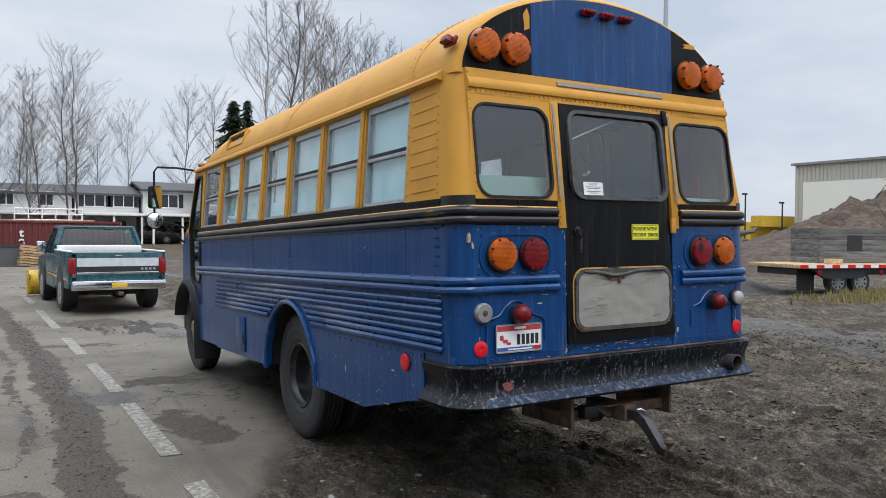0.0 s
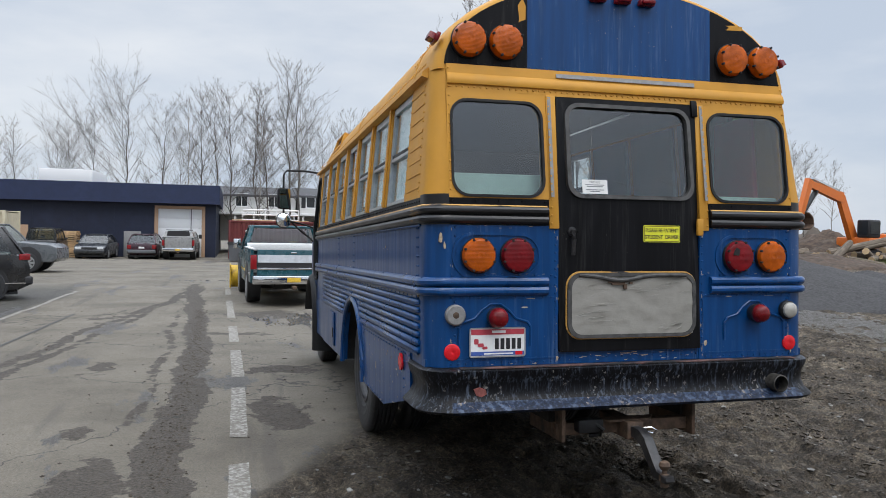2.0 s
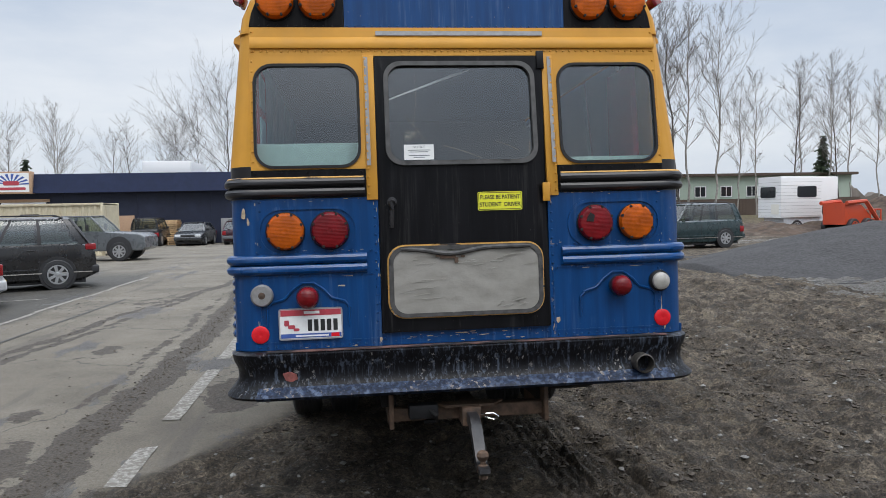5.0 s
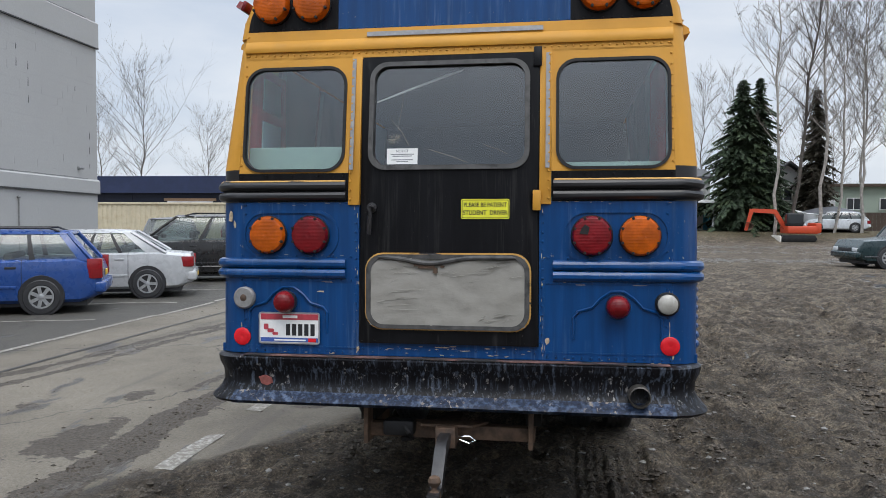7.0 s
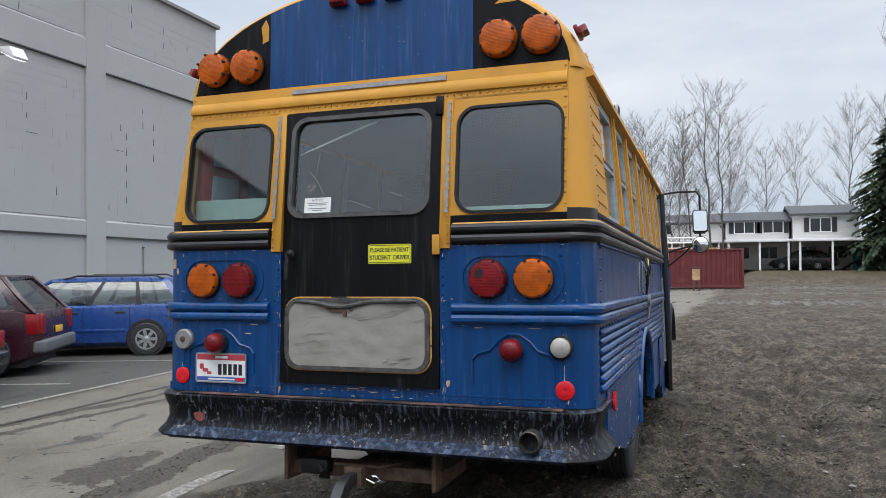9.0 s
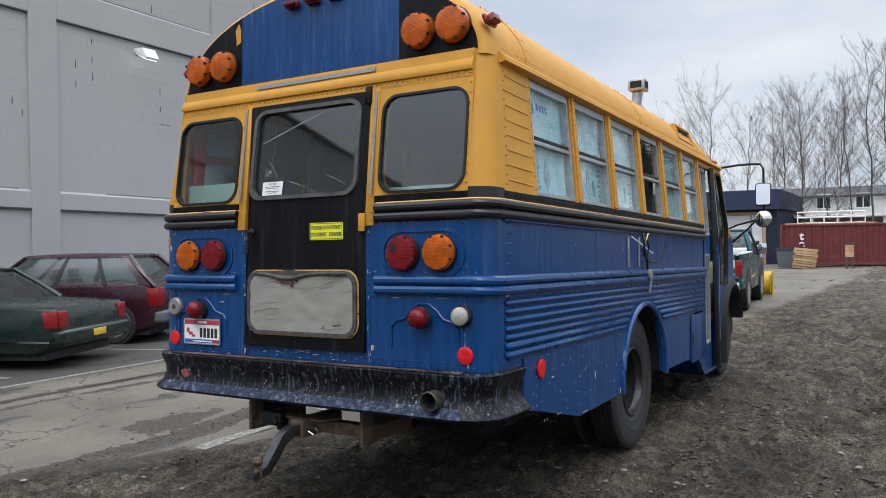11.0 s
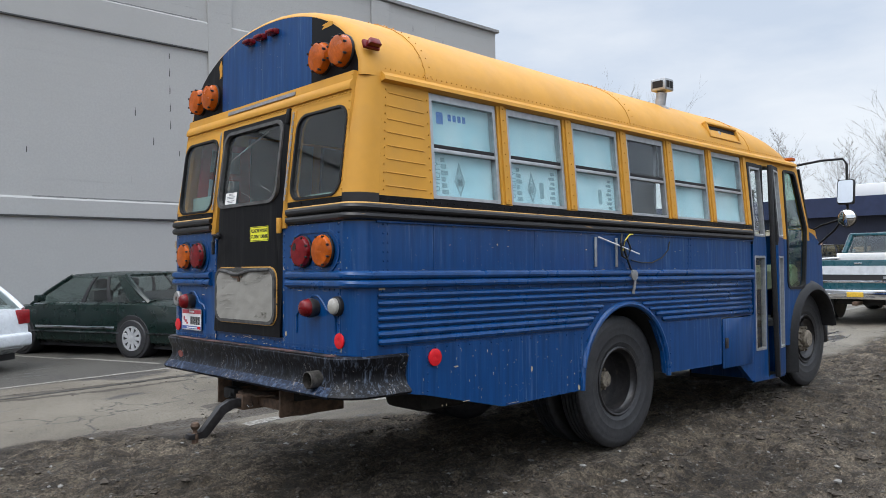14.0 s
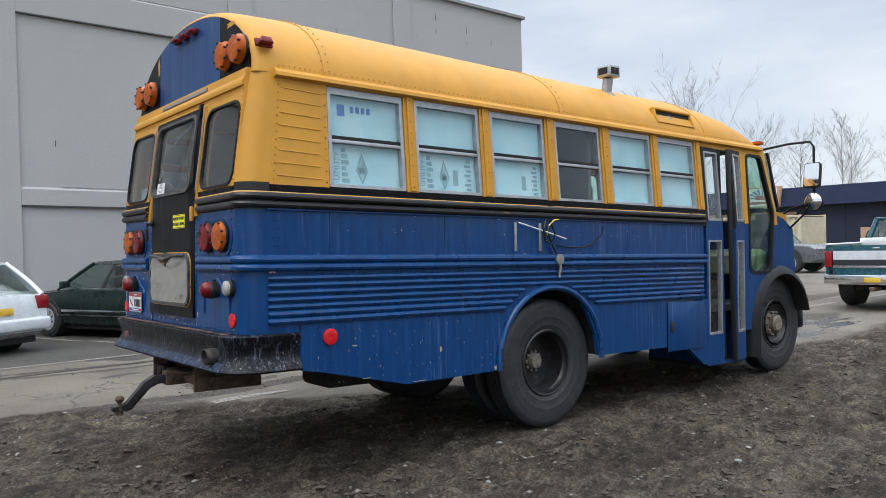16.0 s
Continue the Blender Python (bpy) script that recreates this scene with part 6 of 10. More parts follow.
box(bm, -0.33, -0.17, -0.01, 0.07, 0.545, 0.625, 0.015)
tube(bm, [(-0.22, 0.0, 0.6), (-0.19, -0.03, 0.57), (-0.18, 0.02, 0.53), (-0.24, 0.05, 0.52)], 0.012, 7)
part("wiring_socket", bm, M["rubber"], ht, "black trailer wiring socket")
# chassis
bm = bm_()
for x in (-0.43, 0.43):
    box(bm, x - 0.04, x + 0.04, 0.1, 6.9, 0.60, 0.82)
for y in (0.9, 2.0, 3.6, 4.6, 5.6):
    box(bm, -0.43, 0.43, y, y + 0.06, 0.64, 0.76)
tube(bm, [(-0.9, 2.68, 0.525), (0.9, 2.68, 0.525)], 0.075, 12)
lathe(bm, [(0.05, 2.45), (0.19, 2.55), (0.21, 2.68), (0.17, 2.8), (0.06, 2.95)], 16, "y", (0.0, 0, 0.525))
tube(bm, [(-0.9, 6.64, 0.60), (0.9, 6.64, 0.60)], 0.05, 10)
tube(bm, [(0.7, 0.7, 0.68), (0.7, 2.0, 0.64), (0.55, 3.6, 0.62)], 0.06, 10)
for x in (-0.5, 0.5):
    box(bm, x - 0.04, x + 0.04, 2.0, 3.4, 0.56, 0.63, 0.01)
part("chassis", bm, M["under"], bus, "dirty frame rails, axles and springs under the floor")
bm = bm_()
box(bm, 0.55, 0.95, 0.75, 1.5, 0.50, 0.86, 0.05)
part("fuel_tank", bm, M["under"], bus)
part("floor", box(box(box(bm_(), -1.17, 1.17, 0.06, 2.07, 0.84, 0.9), -0.5, 0.5, 2.07, 3.29, 0.84, 0.9), -1.17, 1.17, 3.29, 6.3, 0.84, 0.9), M["under"], bus, "", 0)


# wheels
def tyre_mesh(width, R):
    bm = bm_()
    h = width / 2
    prof = [(0.27, -h * 0.72), (0.30, -h * 0.86), (0.315, -h * 0.90), (0.32, -h * 0.925), (0.325, -h * 0.92), (0.36, -h * 0.985), (0.385, -h * 1.01), (0.388, -h * 1.022), (0.393, -h * 1.015), (0.43, -h * 1.03), (0.445, -h * 1.03), (0.46, -h * 1.02), (R - 0.056, -h * 0.99), (R - 0.05, -h * 0.995), (R - 0.035, -h * 0.94), (R - 0.012, -h * 0.86), (R, -h * 0.74)]
    for g in (-0.45, -0.15, 0.15, 0.45):
        prof += [(R, h * (g - 0.05)), (R - 0.013, h * (g - 0.045)), (R - 0.013, h * (g + 0.045)), (R, h * (g + 0.05))]
    prof += [(r, -d) for r, d in prof[16::-1]]
    lathe(bm, prof, 64, "x", caps=False)
    return bm


def rim_mesh(width, dish):
    bm = bm_()
    h = width / 2
    lathe(bm, [(0.285, -h * 0.7), (0.285, h * 0.72), (0.285, h * 0.84), (0.275, h * 0.9), (0.262, h * 0.86), (0.256, h * 0.6), (0.24, h * 0.42), (0.242, h * 0.05), (0.228, dish + 0.05), (0.205, dish + 0.012), (0.19, dish), (0.12, dish - 0.01), (0.0001, dish - 0.01)], 40, "x")
    return bm


TY_W, TY_R = 0.228, 0.54
tyre0, rim0 = None, None
for name, sgn, y, z, x, dish in (("rear_wheel", 1, 2.79, 0.525, 1.018, -0.125), ("rear_wheel", -1, 2.79, 0.525, 1.018, -0.125), ("rear_wheel", 1, 2.79, 0.525, 0.70, -0.125), ("rear_wheel", -1, 2.79, 0.525, 0.70, -0.125),
                                 ("front_wheel", 1, 6.6, 0.635, 1.01, 0.05), ("front_wheel", -1, 6.6, 0.635, 1.01, 0.05)):
    if tyre0 is None:
        wh = part(name, tyre_mesh(TY_W, TY_R), M["tyre"], bus, "worn black truck tyre on a steel rim")
        tyre0 = wh
    else:
        wh = twin(tyre0, Matrix())
        wh.name = name
    wh.matrix_basis = Matrix.Translation((sgn * x, y, z)) @ pose(0, 0, 0, 0, 0, 0 if sgn > 0 else 180)
    part("rim", rim_mesh(TY_W, dish), M["rim_black"], wh, "black steel rim")
    if x > 0.9:
        bm = bm_()
        if name == "rear_wheel":
            lathe(bm, [(0.098, -0.13), (0.098, -0.10), (0.072, -0.09), (0.066, -0.035), (0.056, -0.022), (0.0001, -0.02)], 24, "x")
        else:
            lathe(bm, [(0.15, 0.04), (0.14, 0.06), (0.10, 0.07), (0.10, 0.12), (0.08, 0.14), (0.0001, 0.142)], 20, "x")
        part("hub", bm, M["hub"], wh, "rusty hub")
        r0 = 0.083 if name == "rear_wheel" else 0.13
        nut = part("lug_nut", lathe(bm_(), [(0.014, -0.115), (0.014, -0.06), (0.0001, -0.056)] if name == "rear_wheel" else [(0.016, 0.05), (0.016, 0.095), (0.0001, 0.1)], 6, "x", (0, r0, 0)), M["hub"], wh)
        for k in range(1, 10):
            twin(nut, pose(0, 0, 0, 36 * k))
        for k in range(5):
            a = 2 * math.pi * (k + 0.3) / 5
            part("hand_hole", lathe(bm_(), [(0.032, dish + 0.002), (0.032, dish + 0.006), (0.0001, dish + 0.006)], 12, "x", (0, 0.165 * math.cos(a), 0.165 * math.sin(a))), M["brown_dark"], wh)


def rpoly(pts, radii, n=5):
    """An outline with its corners rounded, each by its own radius."""
    out = []
    for i, p in enumerate(pts):
        p, a, b = Vector(p), Vector(pts[i - 1]), Vector(pts[(i + 1) % len(pts)])
        r = radii[i] if isinstance(radii, (list, tuple)) else radii
        da, db = (a - p).normalized() * r, (b - p).normalized() * r
        for k in range(n + 1):
            f = k / n
            q = (p + da) * (1 - f) ** 2 + p * 2 * f * (1 - f) + (p + db) * f * f
            out.append((q.x, q.y))
    return out


# front of the bus: folding door, corner glass, windscreen, short snout
for sgn in (-1, 1):
    X = sgn * HALF
    dx = sorted((X - sgn * 0.05, X))
    # corner panel with the tall slanting window: yellow above, navy below
    win_o = [(5.86, 1.24), (6.30, 1.24), (6.35, 1.77), (6.36, 1.90), (6.19, 2.53), (5.89, 2.53), (5.86, 1.77)]
    out_o = [(5.76, 1.20), (6.46, 1.20), (6.46, 1.77), (6.44, 1.92), (6.27, 2.61), (5.76, 2.61), (5.76, 1.77)]
    rad = [0.10, 0.10, 0.002, 0.04, 0.07, 0.07, 0.002]
    bm = band(bm_(), rpoly(out_o, 0.0015), rpoly(win_o, rad), "x", *dx)
    for f_ in bm.faces:
        f_.material_index = 1 if f_.calc_center_median().z > 1.772 else 0
    part("front_post", lean(bm), [M["bus_blue"], M["bus_yellow"]], bus, "corner post, yellow above and navy below", 0)
    grow = [(y + 0.017 * (1 if y > 6.05 else -1), z + 0.015 * (1 if z > 1.8 else -1)) for y, z in win_o]
    shrink = [(y - 0.012 * (1 if y > 6.05 else -1), z - 0.012 * (1 if z > 1.8 else -1)) for y, z in win_o]
    gk = part("corner_window", lean(band(bm_(), rpoly(grow, rad), rpoly(shrink, rad), "x", *sorted((X - sgn * 0.03, X + sgn * 0.01)))), M["rubber"], bus, "tall slanting corner window in black rubber", 50)
    p = part("pane", lean(prism(bm_(), rpoly(win_o, rad), "x", *sorted((X - sgn * 0.022, X - sgn * 0.016)))), M["glass_green"], gk, "greenish clear glass", 0)
    p.visible_shadow = False
    part("front_panel", prism(bm_(), [(5.76, 0.62), (6.0, 0.62), (6.08, 0.95), (6.3, 1.2), (5.76, 1.2)], "x", *dx), M["bus_blue"], bus, "", 0)
    # black front wheel flare
    fc = (6.52, 0.66)
    bm = bm_()
    rr = []
    line_ = [(math.cos(radians(a)), math.sin(radians(a)), 0.0) for a in range(12, 181, 12)] + [(-1.0, 0.0, 0.17), (-1.0, 0.0, 0.34)]
    for ca, sa, drop in line_:
        ring = []
        for r, d in ((0.53, 1.0), (0.53, 1.25), (0.555, 1.28), (0.61, 1.26), (0.655, 1.20), (0.655, 1.0)):
            ring.append((sgn * d, fc[0] + r * ca, fc[1] + r * sa - drop))
        rr.append(ring)
    part("wheel_flare", loft(bm, rr), M["rubber"], bus, "black rubber wheel flare", 60)
    # front corner: A-post, quarter panel
    part("a_post", prism(bm_(), [(6.43, 2.60), (6.46, 2.60), (6.73, 1.86), (6.69, 1.86)], "x", *sorted((sgn * 1.10, sgn * 1.13))), M["rubber"], bus, "slim black windscreen edge", 0)
    qg = part("quarter_glass", loft(bm_(), [[(sgn * 1.165, 6.28, 2.585), (sgn * 1.12, 6.44, 2.585), (sgn * 1.115, 6.44, 2.585), (sgn * 1.16, 6.28, 2.585)], [(sgn * 1.215, 6.45, 1.90), (sgn * 1.12, 6.70, 1.88), (sgn * 1.115, 6.70, 1.88), (sgn * 1.21, 6.45, 1.90)]]), M["glass_green"], bus, "curved end of the windscreen", 0)
    qg.visible_shadow = False
    part("quarter_panel", prism(bm_(), [(6.42, 1.2), (6.9, 1.2), (6.86, 1.72), (6.66, 1.84), (6.42, 1.9)], "x", *sorted((sgn * 0.98, sgn * 1.20))), M["bus_blue"], bus, "", 0)
    part("cowl_top", prism(bm_(), [(6.5, 1.80), (6.75, 1.80), (6.70, 1.90), (6.5, 1.92)], "x", *sorted((sgn * 0.9, sgn * 1.195))), M["bus_yellow"], bus, "", 0)
    # amber roof marker and mirrors on bent arms
    bm = bm_()
    box(bm, sgn * 1.06 - 0.05, sgn * 1.06 + 0.05, 6.30, 6.40, 2.69, 2.73, 0.012)
    part("marker_lamp", bm, M["amber"], bus, "amber marker lamp")
    mr = part("mirror_arm", tube(bm_(), [(sgn * 1.08, 6.42, 2.64), (sgn * 1.35, 6.50, 2.68), (sgn * 1.58, 6.52, 2.68), (sgn * 1.62, 6.52, 2.62), (sgn * 1.62, 6.52, 2.0)], 0.014, 8), M["rubber"], bus, "bent black mirror arm with two mirrors")
    part("mirror_brace", tube(bm_(), [(sgn * 1.62, 6.52, 2.02), (sgn * 1.3, 6.62, 1.95), (sgn * 1.12, 6.7, 1.88)], 0.012, 8), M["rubber"], mr)
    part("mirror_brace", tube(bm_(), [(sgn * 1.62, 6.52, 2.1), (sgn * 1.4, 6.75, 1.9), (sgn * 1.15, 6.8, 1.7)], 0.012, 8), M["rubber"], mr)
    part("mirror_case", prism(bm_(), rrect(sgn * 1.62 - 0.09, sgn * 1.62 + 0.09, 2.16, 2.44, 0.03, 3), "y", 6.46, 6.51, 0.008), M["rubber"], mr, "black flat mirror case")
    part("mirror_glass", prism(bm_(), rrect(sgn * 1.62 - 0.078, sgn * 1.62 + 0.078, 2.172, 2.428, 0.024, 3), "y", 6.453, 6.459), M["mirror"], mr, "mirror glass", 0)
    hub_ = Vector((sgn * 1.62, 6.49, 2.3))
    swing = Matrix.Translation(hub_) @ pose(0, 0, 0, 0 if sgn < 0 else -9, 0, 27 if sgn < 0 else 4) @ Matrix.Translation(-hub_)
    for o_ in mr.children:
        if o_.name.startswith(("mirror_case", "mirror_glass")):
            o_.matrix_basis = swing
    bm = bm_()
    lathe(bm, [(0.10, 6.52), (0.105, 6.50), (0.10, 6.485)], 24, "y", (sgn * 1.62, 0, 2.01))
    part("convex_case", bm, M["rubber"], mr)
    bm = bm_()
    lathe(bm, [(0.098, 6.488), (0.085, 6.463), (0.05, 6.446), (0.0001, 6.44)], 24, "y", (sgn * 1.62, 0, 2.01))
    part("convex_mirror", bm, M["mirror"], mr, "round convex mirror")
# windscreen, snout, front bumper
ws = part("windscreen", loft(bm_(), [[(-1.1, 6.44, 2.6), (1.1, 6.44, 2.6), (1.1, 6.455, 2.6), (-1.1, 6.455, 2.6)], [(-1.1, 6.70, 1.86), (1.1, 6.70, 1.86), (1.1, 6.715, 1.86), (-1.1, 6.715, 1.86)]]), M["glass_clear"], bus, "wide clear windscreen", 0)
ws.visible_shadow = False
bm = bm_()
prism(bm, [(6.46, 0.75), (7.1, 0.75), (7.12, 1.35), (7.02, 1.7), (6.72, 1.84), (6.46, 1.84)], "x", -0.98, 0.98, 0.04)
part("snout", bm, M["bus_blue"], bus, "short navy snout")
part("front_bumper", box(bm_(), -1.12, 1.12, 7.1, 7.25, 0.55, 0.8, 0.03), M["bumper"], bus)
# folding door on the kerb side, part open: two leaves with tall panes
def door_leaf(xa, ya, xb, yb, lead):
    """A door leaf between two plan points: rails and stiles in navy, two glazed openings, a black rubber nose."""
    d = Vector((xb - xa, yb - ya, 0))
    L = d.length
    turn = Matrix.Translation((xa, ya, 0)) @ pose(0, 0, 0, 0, 0, math.degrees(math.atan2(d.y, d.x)))

    def put(bm, base=1.9):
        for v in bm.verts:
            v.co = turn @ v.co
            if v.co.z > base:
                v.co.x -= 0.085 * (v.co.z - base)
        return bm

    bm = bm_()
    for z0, z1, lo, hi in ((0.33, 1.70, 0.62, 1.58), (1.70, 2.55, 1.79, 2.50)):
        band(bm, rrect(0, L, z0, z1, 0.002, 2), rrect(0.04, L - 0.04, lo, hi, 0.01, 2), "y", -0.018, 0.018)
    for f_ in bm.faces:
        f_.material_index = 1 if f_.calc_center_median().z > 1.76 else 0
    leaf = part("door_leaf", put(bm), [M["bus_blue"], M["rubber"]], bus, "folding door leaf, navy below and black above", 0)
    for lo, hi in ((0.62, 1.58), (1.79, 2.50)):
        part("pane_frame", put(band(bm_(), rrect(0.036, L - 0.036, lo - 0.006, hi + 0.006, 0.012, 2), rrect(0.056, L - 0.056, lo + 0.014, hi - 0.014, 0.01, 2), "y", -0.023, 0.023)), M["alu"], leaf, "dull aluminium pane frame", 0)
        p = part("pane", put(box(bm_(), 0.05, L - 0.05, -0.003, 0.003, lo + 0.005, hi - 0.005)), M["glass_clear"], leaf, "clear glass", 0)
        p.visible_shadow = False
    y0, y1 = (-0.055, 0.004) if lead < 0 else (L - 0.004, L + 0.04)
    part("rubber_nose", put(box(bm_(), y0, y1, -0.024, 0.024, 0.32, 2.55, 0.012)), M["rubber"], leaf, "black rubber edge of the door leaf")


door_leaf(1.212, 5.02, 1.205, 5.345, 1)
door_leaf(1.275, 5.47, 1.215, 5.745, -1)
part("door_jamb", lean(box(bm_(), 1.175, 1.226, 5.74, 5.80, 1.8, 2.57, 0.004)), M["bus_yellow"], bus, "yellow door jamb", 0)
part("door_header", lean(box(bm_(), 1.175, 1.225, 5.02, 5.76, 2.545, 2.625)), M["bus_yellow"], bus, "", 0)
part("door_post", lean(box(bm_(), 1.175, 1.224, 5.745, 5.765, 0.62, 1.8)), M["bus_blue"], bus, "", 0)
part("step_skirt", prism(bm_(), [(4.45, 0.50), (4.95, 0.47), (5.02, 0.985), (4.95, 0.985)], "x", 1.14, 1.178), M["bus_blue"], bus, "", 0)
well = part("step_well", prism(bm_(), [(4.55, 0.52), (4.70, 0.50), (4.96, 0.32), (5.02, 0.32), (5.02, 0.985), (4.95, 0.985)], "x", 1.18, 1.228), M["bus_blue"], bus, "navy entrance step well", 0)
part("step_floor", box(bm_(), 0.5, 1.2, 5.03, 5.75, 0.29, 0.33), M["under"], well, "", 0)
part("step_riser", box(bm_(), 0.5, 0.52, 5.03, 5.75, 0.332, 0.84), M["under"], well, "", 0)
part("step_wall", box(bm_(), 0.522, 1.18, 5.74, 5.76, 0.332, 0.90), M["bus_blue"], well, "", 0)
part("step_wall", box(bm_(), 0.522, 1.15, 5.03, 5.05, 0.332, 0.90), M["bus_blue"], well, "", 0)
part("step_tread", box(bm_(), 0.522, 0.85, 5.052, 5.738, 0.332, 0.58), M["under"], well, "", 0)
part("step_edge", box(bm_(), 1.202, 1.226, 5.02, 5.74, 0.30, 0.335), M["bus_blue"], well, "", 0)
# driver's side: sliding window ahead of the last pane
bm = bm_()
box(bm, -HALF, -HALF + 0.05, 5.02, 5.1, 1.893, 2.62)
part("window_post", lean(bm), M["bus_yellow"], bus, "", 0)
side_window(-1, 5.1, 5.74, board=False)
part("front_panel", box(bm_(), -HALF, -HALF + 0.05, 5.9, 6.42, 0.985, 1.2), M["bus_blue"], bus, "", 0)
part("skirt", box(bm_(), -HALF - 0.003, -HALF + 0.03, 5.1, 5.98, 0.56, 0.985), M["bus_blue"], bus, "", 0)
# stove pipe on the roof
sp = part("stove_pipe", tube(bm_(), [(0.80, 3.98, 2.95), (0.835, 3.98, 3.16)], 0.05, 16), M["alu"], bus, "short galvanised stove pipe with a square cowl")
bm = bm_()
box(bm, 0.76, 0.92, 3.90, 4.06, 3.17, 3.285, 0.012)
cw = part("cowl", bm, M["alu"], sp)
bm = bm_()
for y0 in (3.925, 3.985):
    box(bm, 0.757, 0.923, y0, y0 + 0.05, 3.195, 3.26)
box(bm, 0.785, 0.895, 3.897, 4.063, 3.195, 3.26)
part("cowl_opening", bm, M["brown_dark"], cw, "", 0)
bm = bm_()
lathe(bm, [(0.1, 2.985), (0.085, 3.01), (0.055, 3.03)], 16, "z", (0.812, 3.98, 0))
part("flashing", bm, M["alu_dull"], sp)

# cable and brackets on the kerb side
X = HALF
bm = bm_()
for y in (2.32, 2.60):
    box(bm, X + 0.001, X + 0.012, y - 0.014, y + 0.014, 1.47, 1.70, 0.002)
part("bracket", bm, M["alu"], bus, "pair of bare metal strips")
cb = part("cable", tube(bm_(), [(X + 0.02, 2.66, 1.735), (X + 0.05, 2.60, 1.66), (X + 0.045, 2.62, 1.56), (X + 0.04, 2.70, 1.53), (X + 0.05, 2.74, 1.62), (X + 0.04, 2.70, 1.70), (X + 0.03, 2.66, 1.64), (X + 0.035, 2.72, 1.52), (X + 0.02, 2.79, 1.44)], 0.009, 7), M["cable_black"], bus, "looped black cable hanging on the side")
part("cable", tube(bm_(), [(X + 0.012, 2.8, 1.525), (X + 0.012, 2.95, 1.505), (X + 0.012, 3.12, 1.505), (X + 0.012, 3.28, 1.55), (X + 0.012, 3.38, 1.62), (X + 0.012, 3.40, 1.69)], 0.006, 6), M["cable_black"], bus)
part("cable", tube(bm_(), [(X + 0.03, 2.33, 1.70), (X + 0.035, 2.6, 1.64), (X + 0.04, 2.88, 1.575)], 0.006, 6), M["white"], bus, "white stick held by the cable")
part("cable", tube(bm_(), [(X + 0.03, 2.66, 1.60), (X + 0.05, 2.66, 1.68), (X + 0.04, 2.74, 1.73), (X + 0.03, 2.80, 1.735)], 0.006, 6), M["cable_yellow"], bus, "yellow-green cord")
bm = bm_()
lathe(bm, [(0.03, X), (0.045, X + 0.02), (0.045, X + 0.05), (0.02, X + 0.055), (0.0001, X + 0.055)], 14, "x", (0, 2.80, 1.40))
tube(bm, [(X + 0.03, 2.80, 1.44), (X + 0.04, 2.81, 1.34), (X + 0.03, 2.80, 1.25)], 0.012, 7)
part("plug", bm, M["alu_dull"], bus, "dangling grey electrical plug")

# inside: lining, floor, pale seat back, curtain, slim white-painted tube
part("inner_floor", box(box(box(bm_(), -1.15, 1.15, 0.08, 2.07, 0.902, 0.91), -0.5, 0.5, 2.07, 3.29, 0.902, 0.91), -1.15, 1.15, 3.29, 6.4, 0.902, 0.91), M["inside"], bus, "", 0)
bm = bm_()
box(bm, -1.15, 1.15, 3.3, 3.34, 0.91, 2.6)
part("partition", bm, M["inside"], bus, "dark partition inside", 0)
part("mint_board", box(bm_(), -1.10, -0.50, 0.10, 0.14, 1.5, 2.035, 0.01), M["mint"], bus, "pale green board behind the glass")
part("mint_board", box(bm_(), 0.50, 1.10, 0.12, 0.16, 1.5, 1.94, 0.01), M["mint"], bus, "pale green board behind the glass")
part("curtain", box(bm_(), -1.12, -1.08, 0.14, 0.62, 1.9, 2.5, 0.01), M["red_cloth"], bus, "dark red cloth strip")
part("curtain", box(bm_(), 1.06, 1.1, 0.3, 0.75, 1.9, 2.5, 0.01), M["red_cloth"], bus, "dark red cloth strip")
for z0_, z1_ in ((1.98, 2.2), (2.26, 2.44)):
    part("pale_panel", box(bm_(), -1.079, -1.072, 0.22, 0.5, z0_, z1_, 0.002), M["foam"], bus, "pale blue sheet taped inside")
part("light_tube", tube(bm_(), [(-0.40, 0.035, 2.25), (-0.02, 0.06, 2.395), (0.06, 0.065, 2.42)], [0.004, 0.007, 0.003], 8), M["white"], bus, "slim white tube behind the door glass")
part("dashboard", prism(bm_(), [(6.22, 1.22), (6.42, 1.2), (6.48, 1.45), (6.34, 1.5), (6.24, 1.42)], "x", -1.1, 1.1, 0.02), M["cream_dash"], bus, "pale cream dashboard behind the windscreen")
part("ceiling_lining", box(bm_(), -1.1, 1.1, 0.12, 6.2, 2.60, 2.612), M["inside"], bus, "", 0)
for x in (-0.55, 0.55):
    bm = bm_()
    box(bm, x - 0.25, x + 0.25, 5.7, 6.1, 1.2, 1.3, 0.03)
    box(bm, x - 0.25, x + 0.25, 5.65, 5.75, 1.2, 1.8, 0.04)
    box(bm, x - 0.1, x + 0.1, 5.85, 6.0, 0.91, 1.2)
    if x < 0:
        part("driver_seat", bm, M["inside"], bus)
    else:
        bm.free()


# the rear end leans forward above the belt
for ob_ in bus.children_recursive:
    to_bus, up_ = ob_.matrix_basis.copy(), ob_.parent
    while up_ is not bus:
        to_bus, up_ = up_.matrix_basis @ to_bus, up_.parent
    if ob_.data.users == 1:
        back = to_bus.inverted()
        for v in ob_.data.vertices:
            p = to_bus @ v.co
            if p.z > 1.9 and p.y < 0.7:
                p.y += 0.125 * (min(p.z, 2.68) - 1.9) * min(1.0, (0.7 - p.y) / 0.6)
                v.co = back @ p


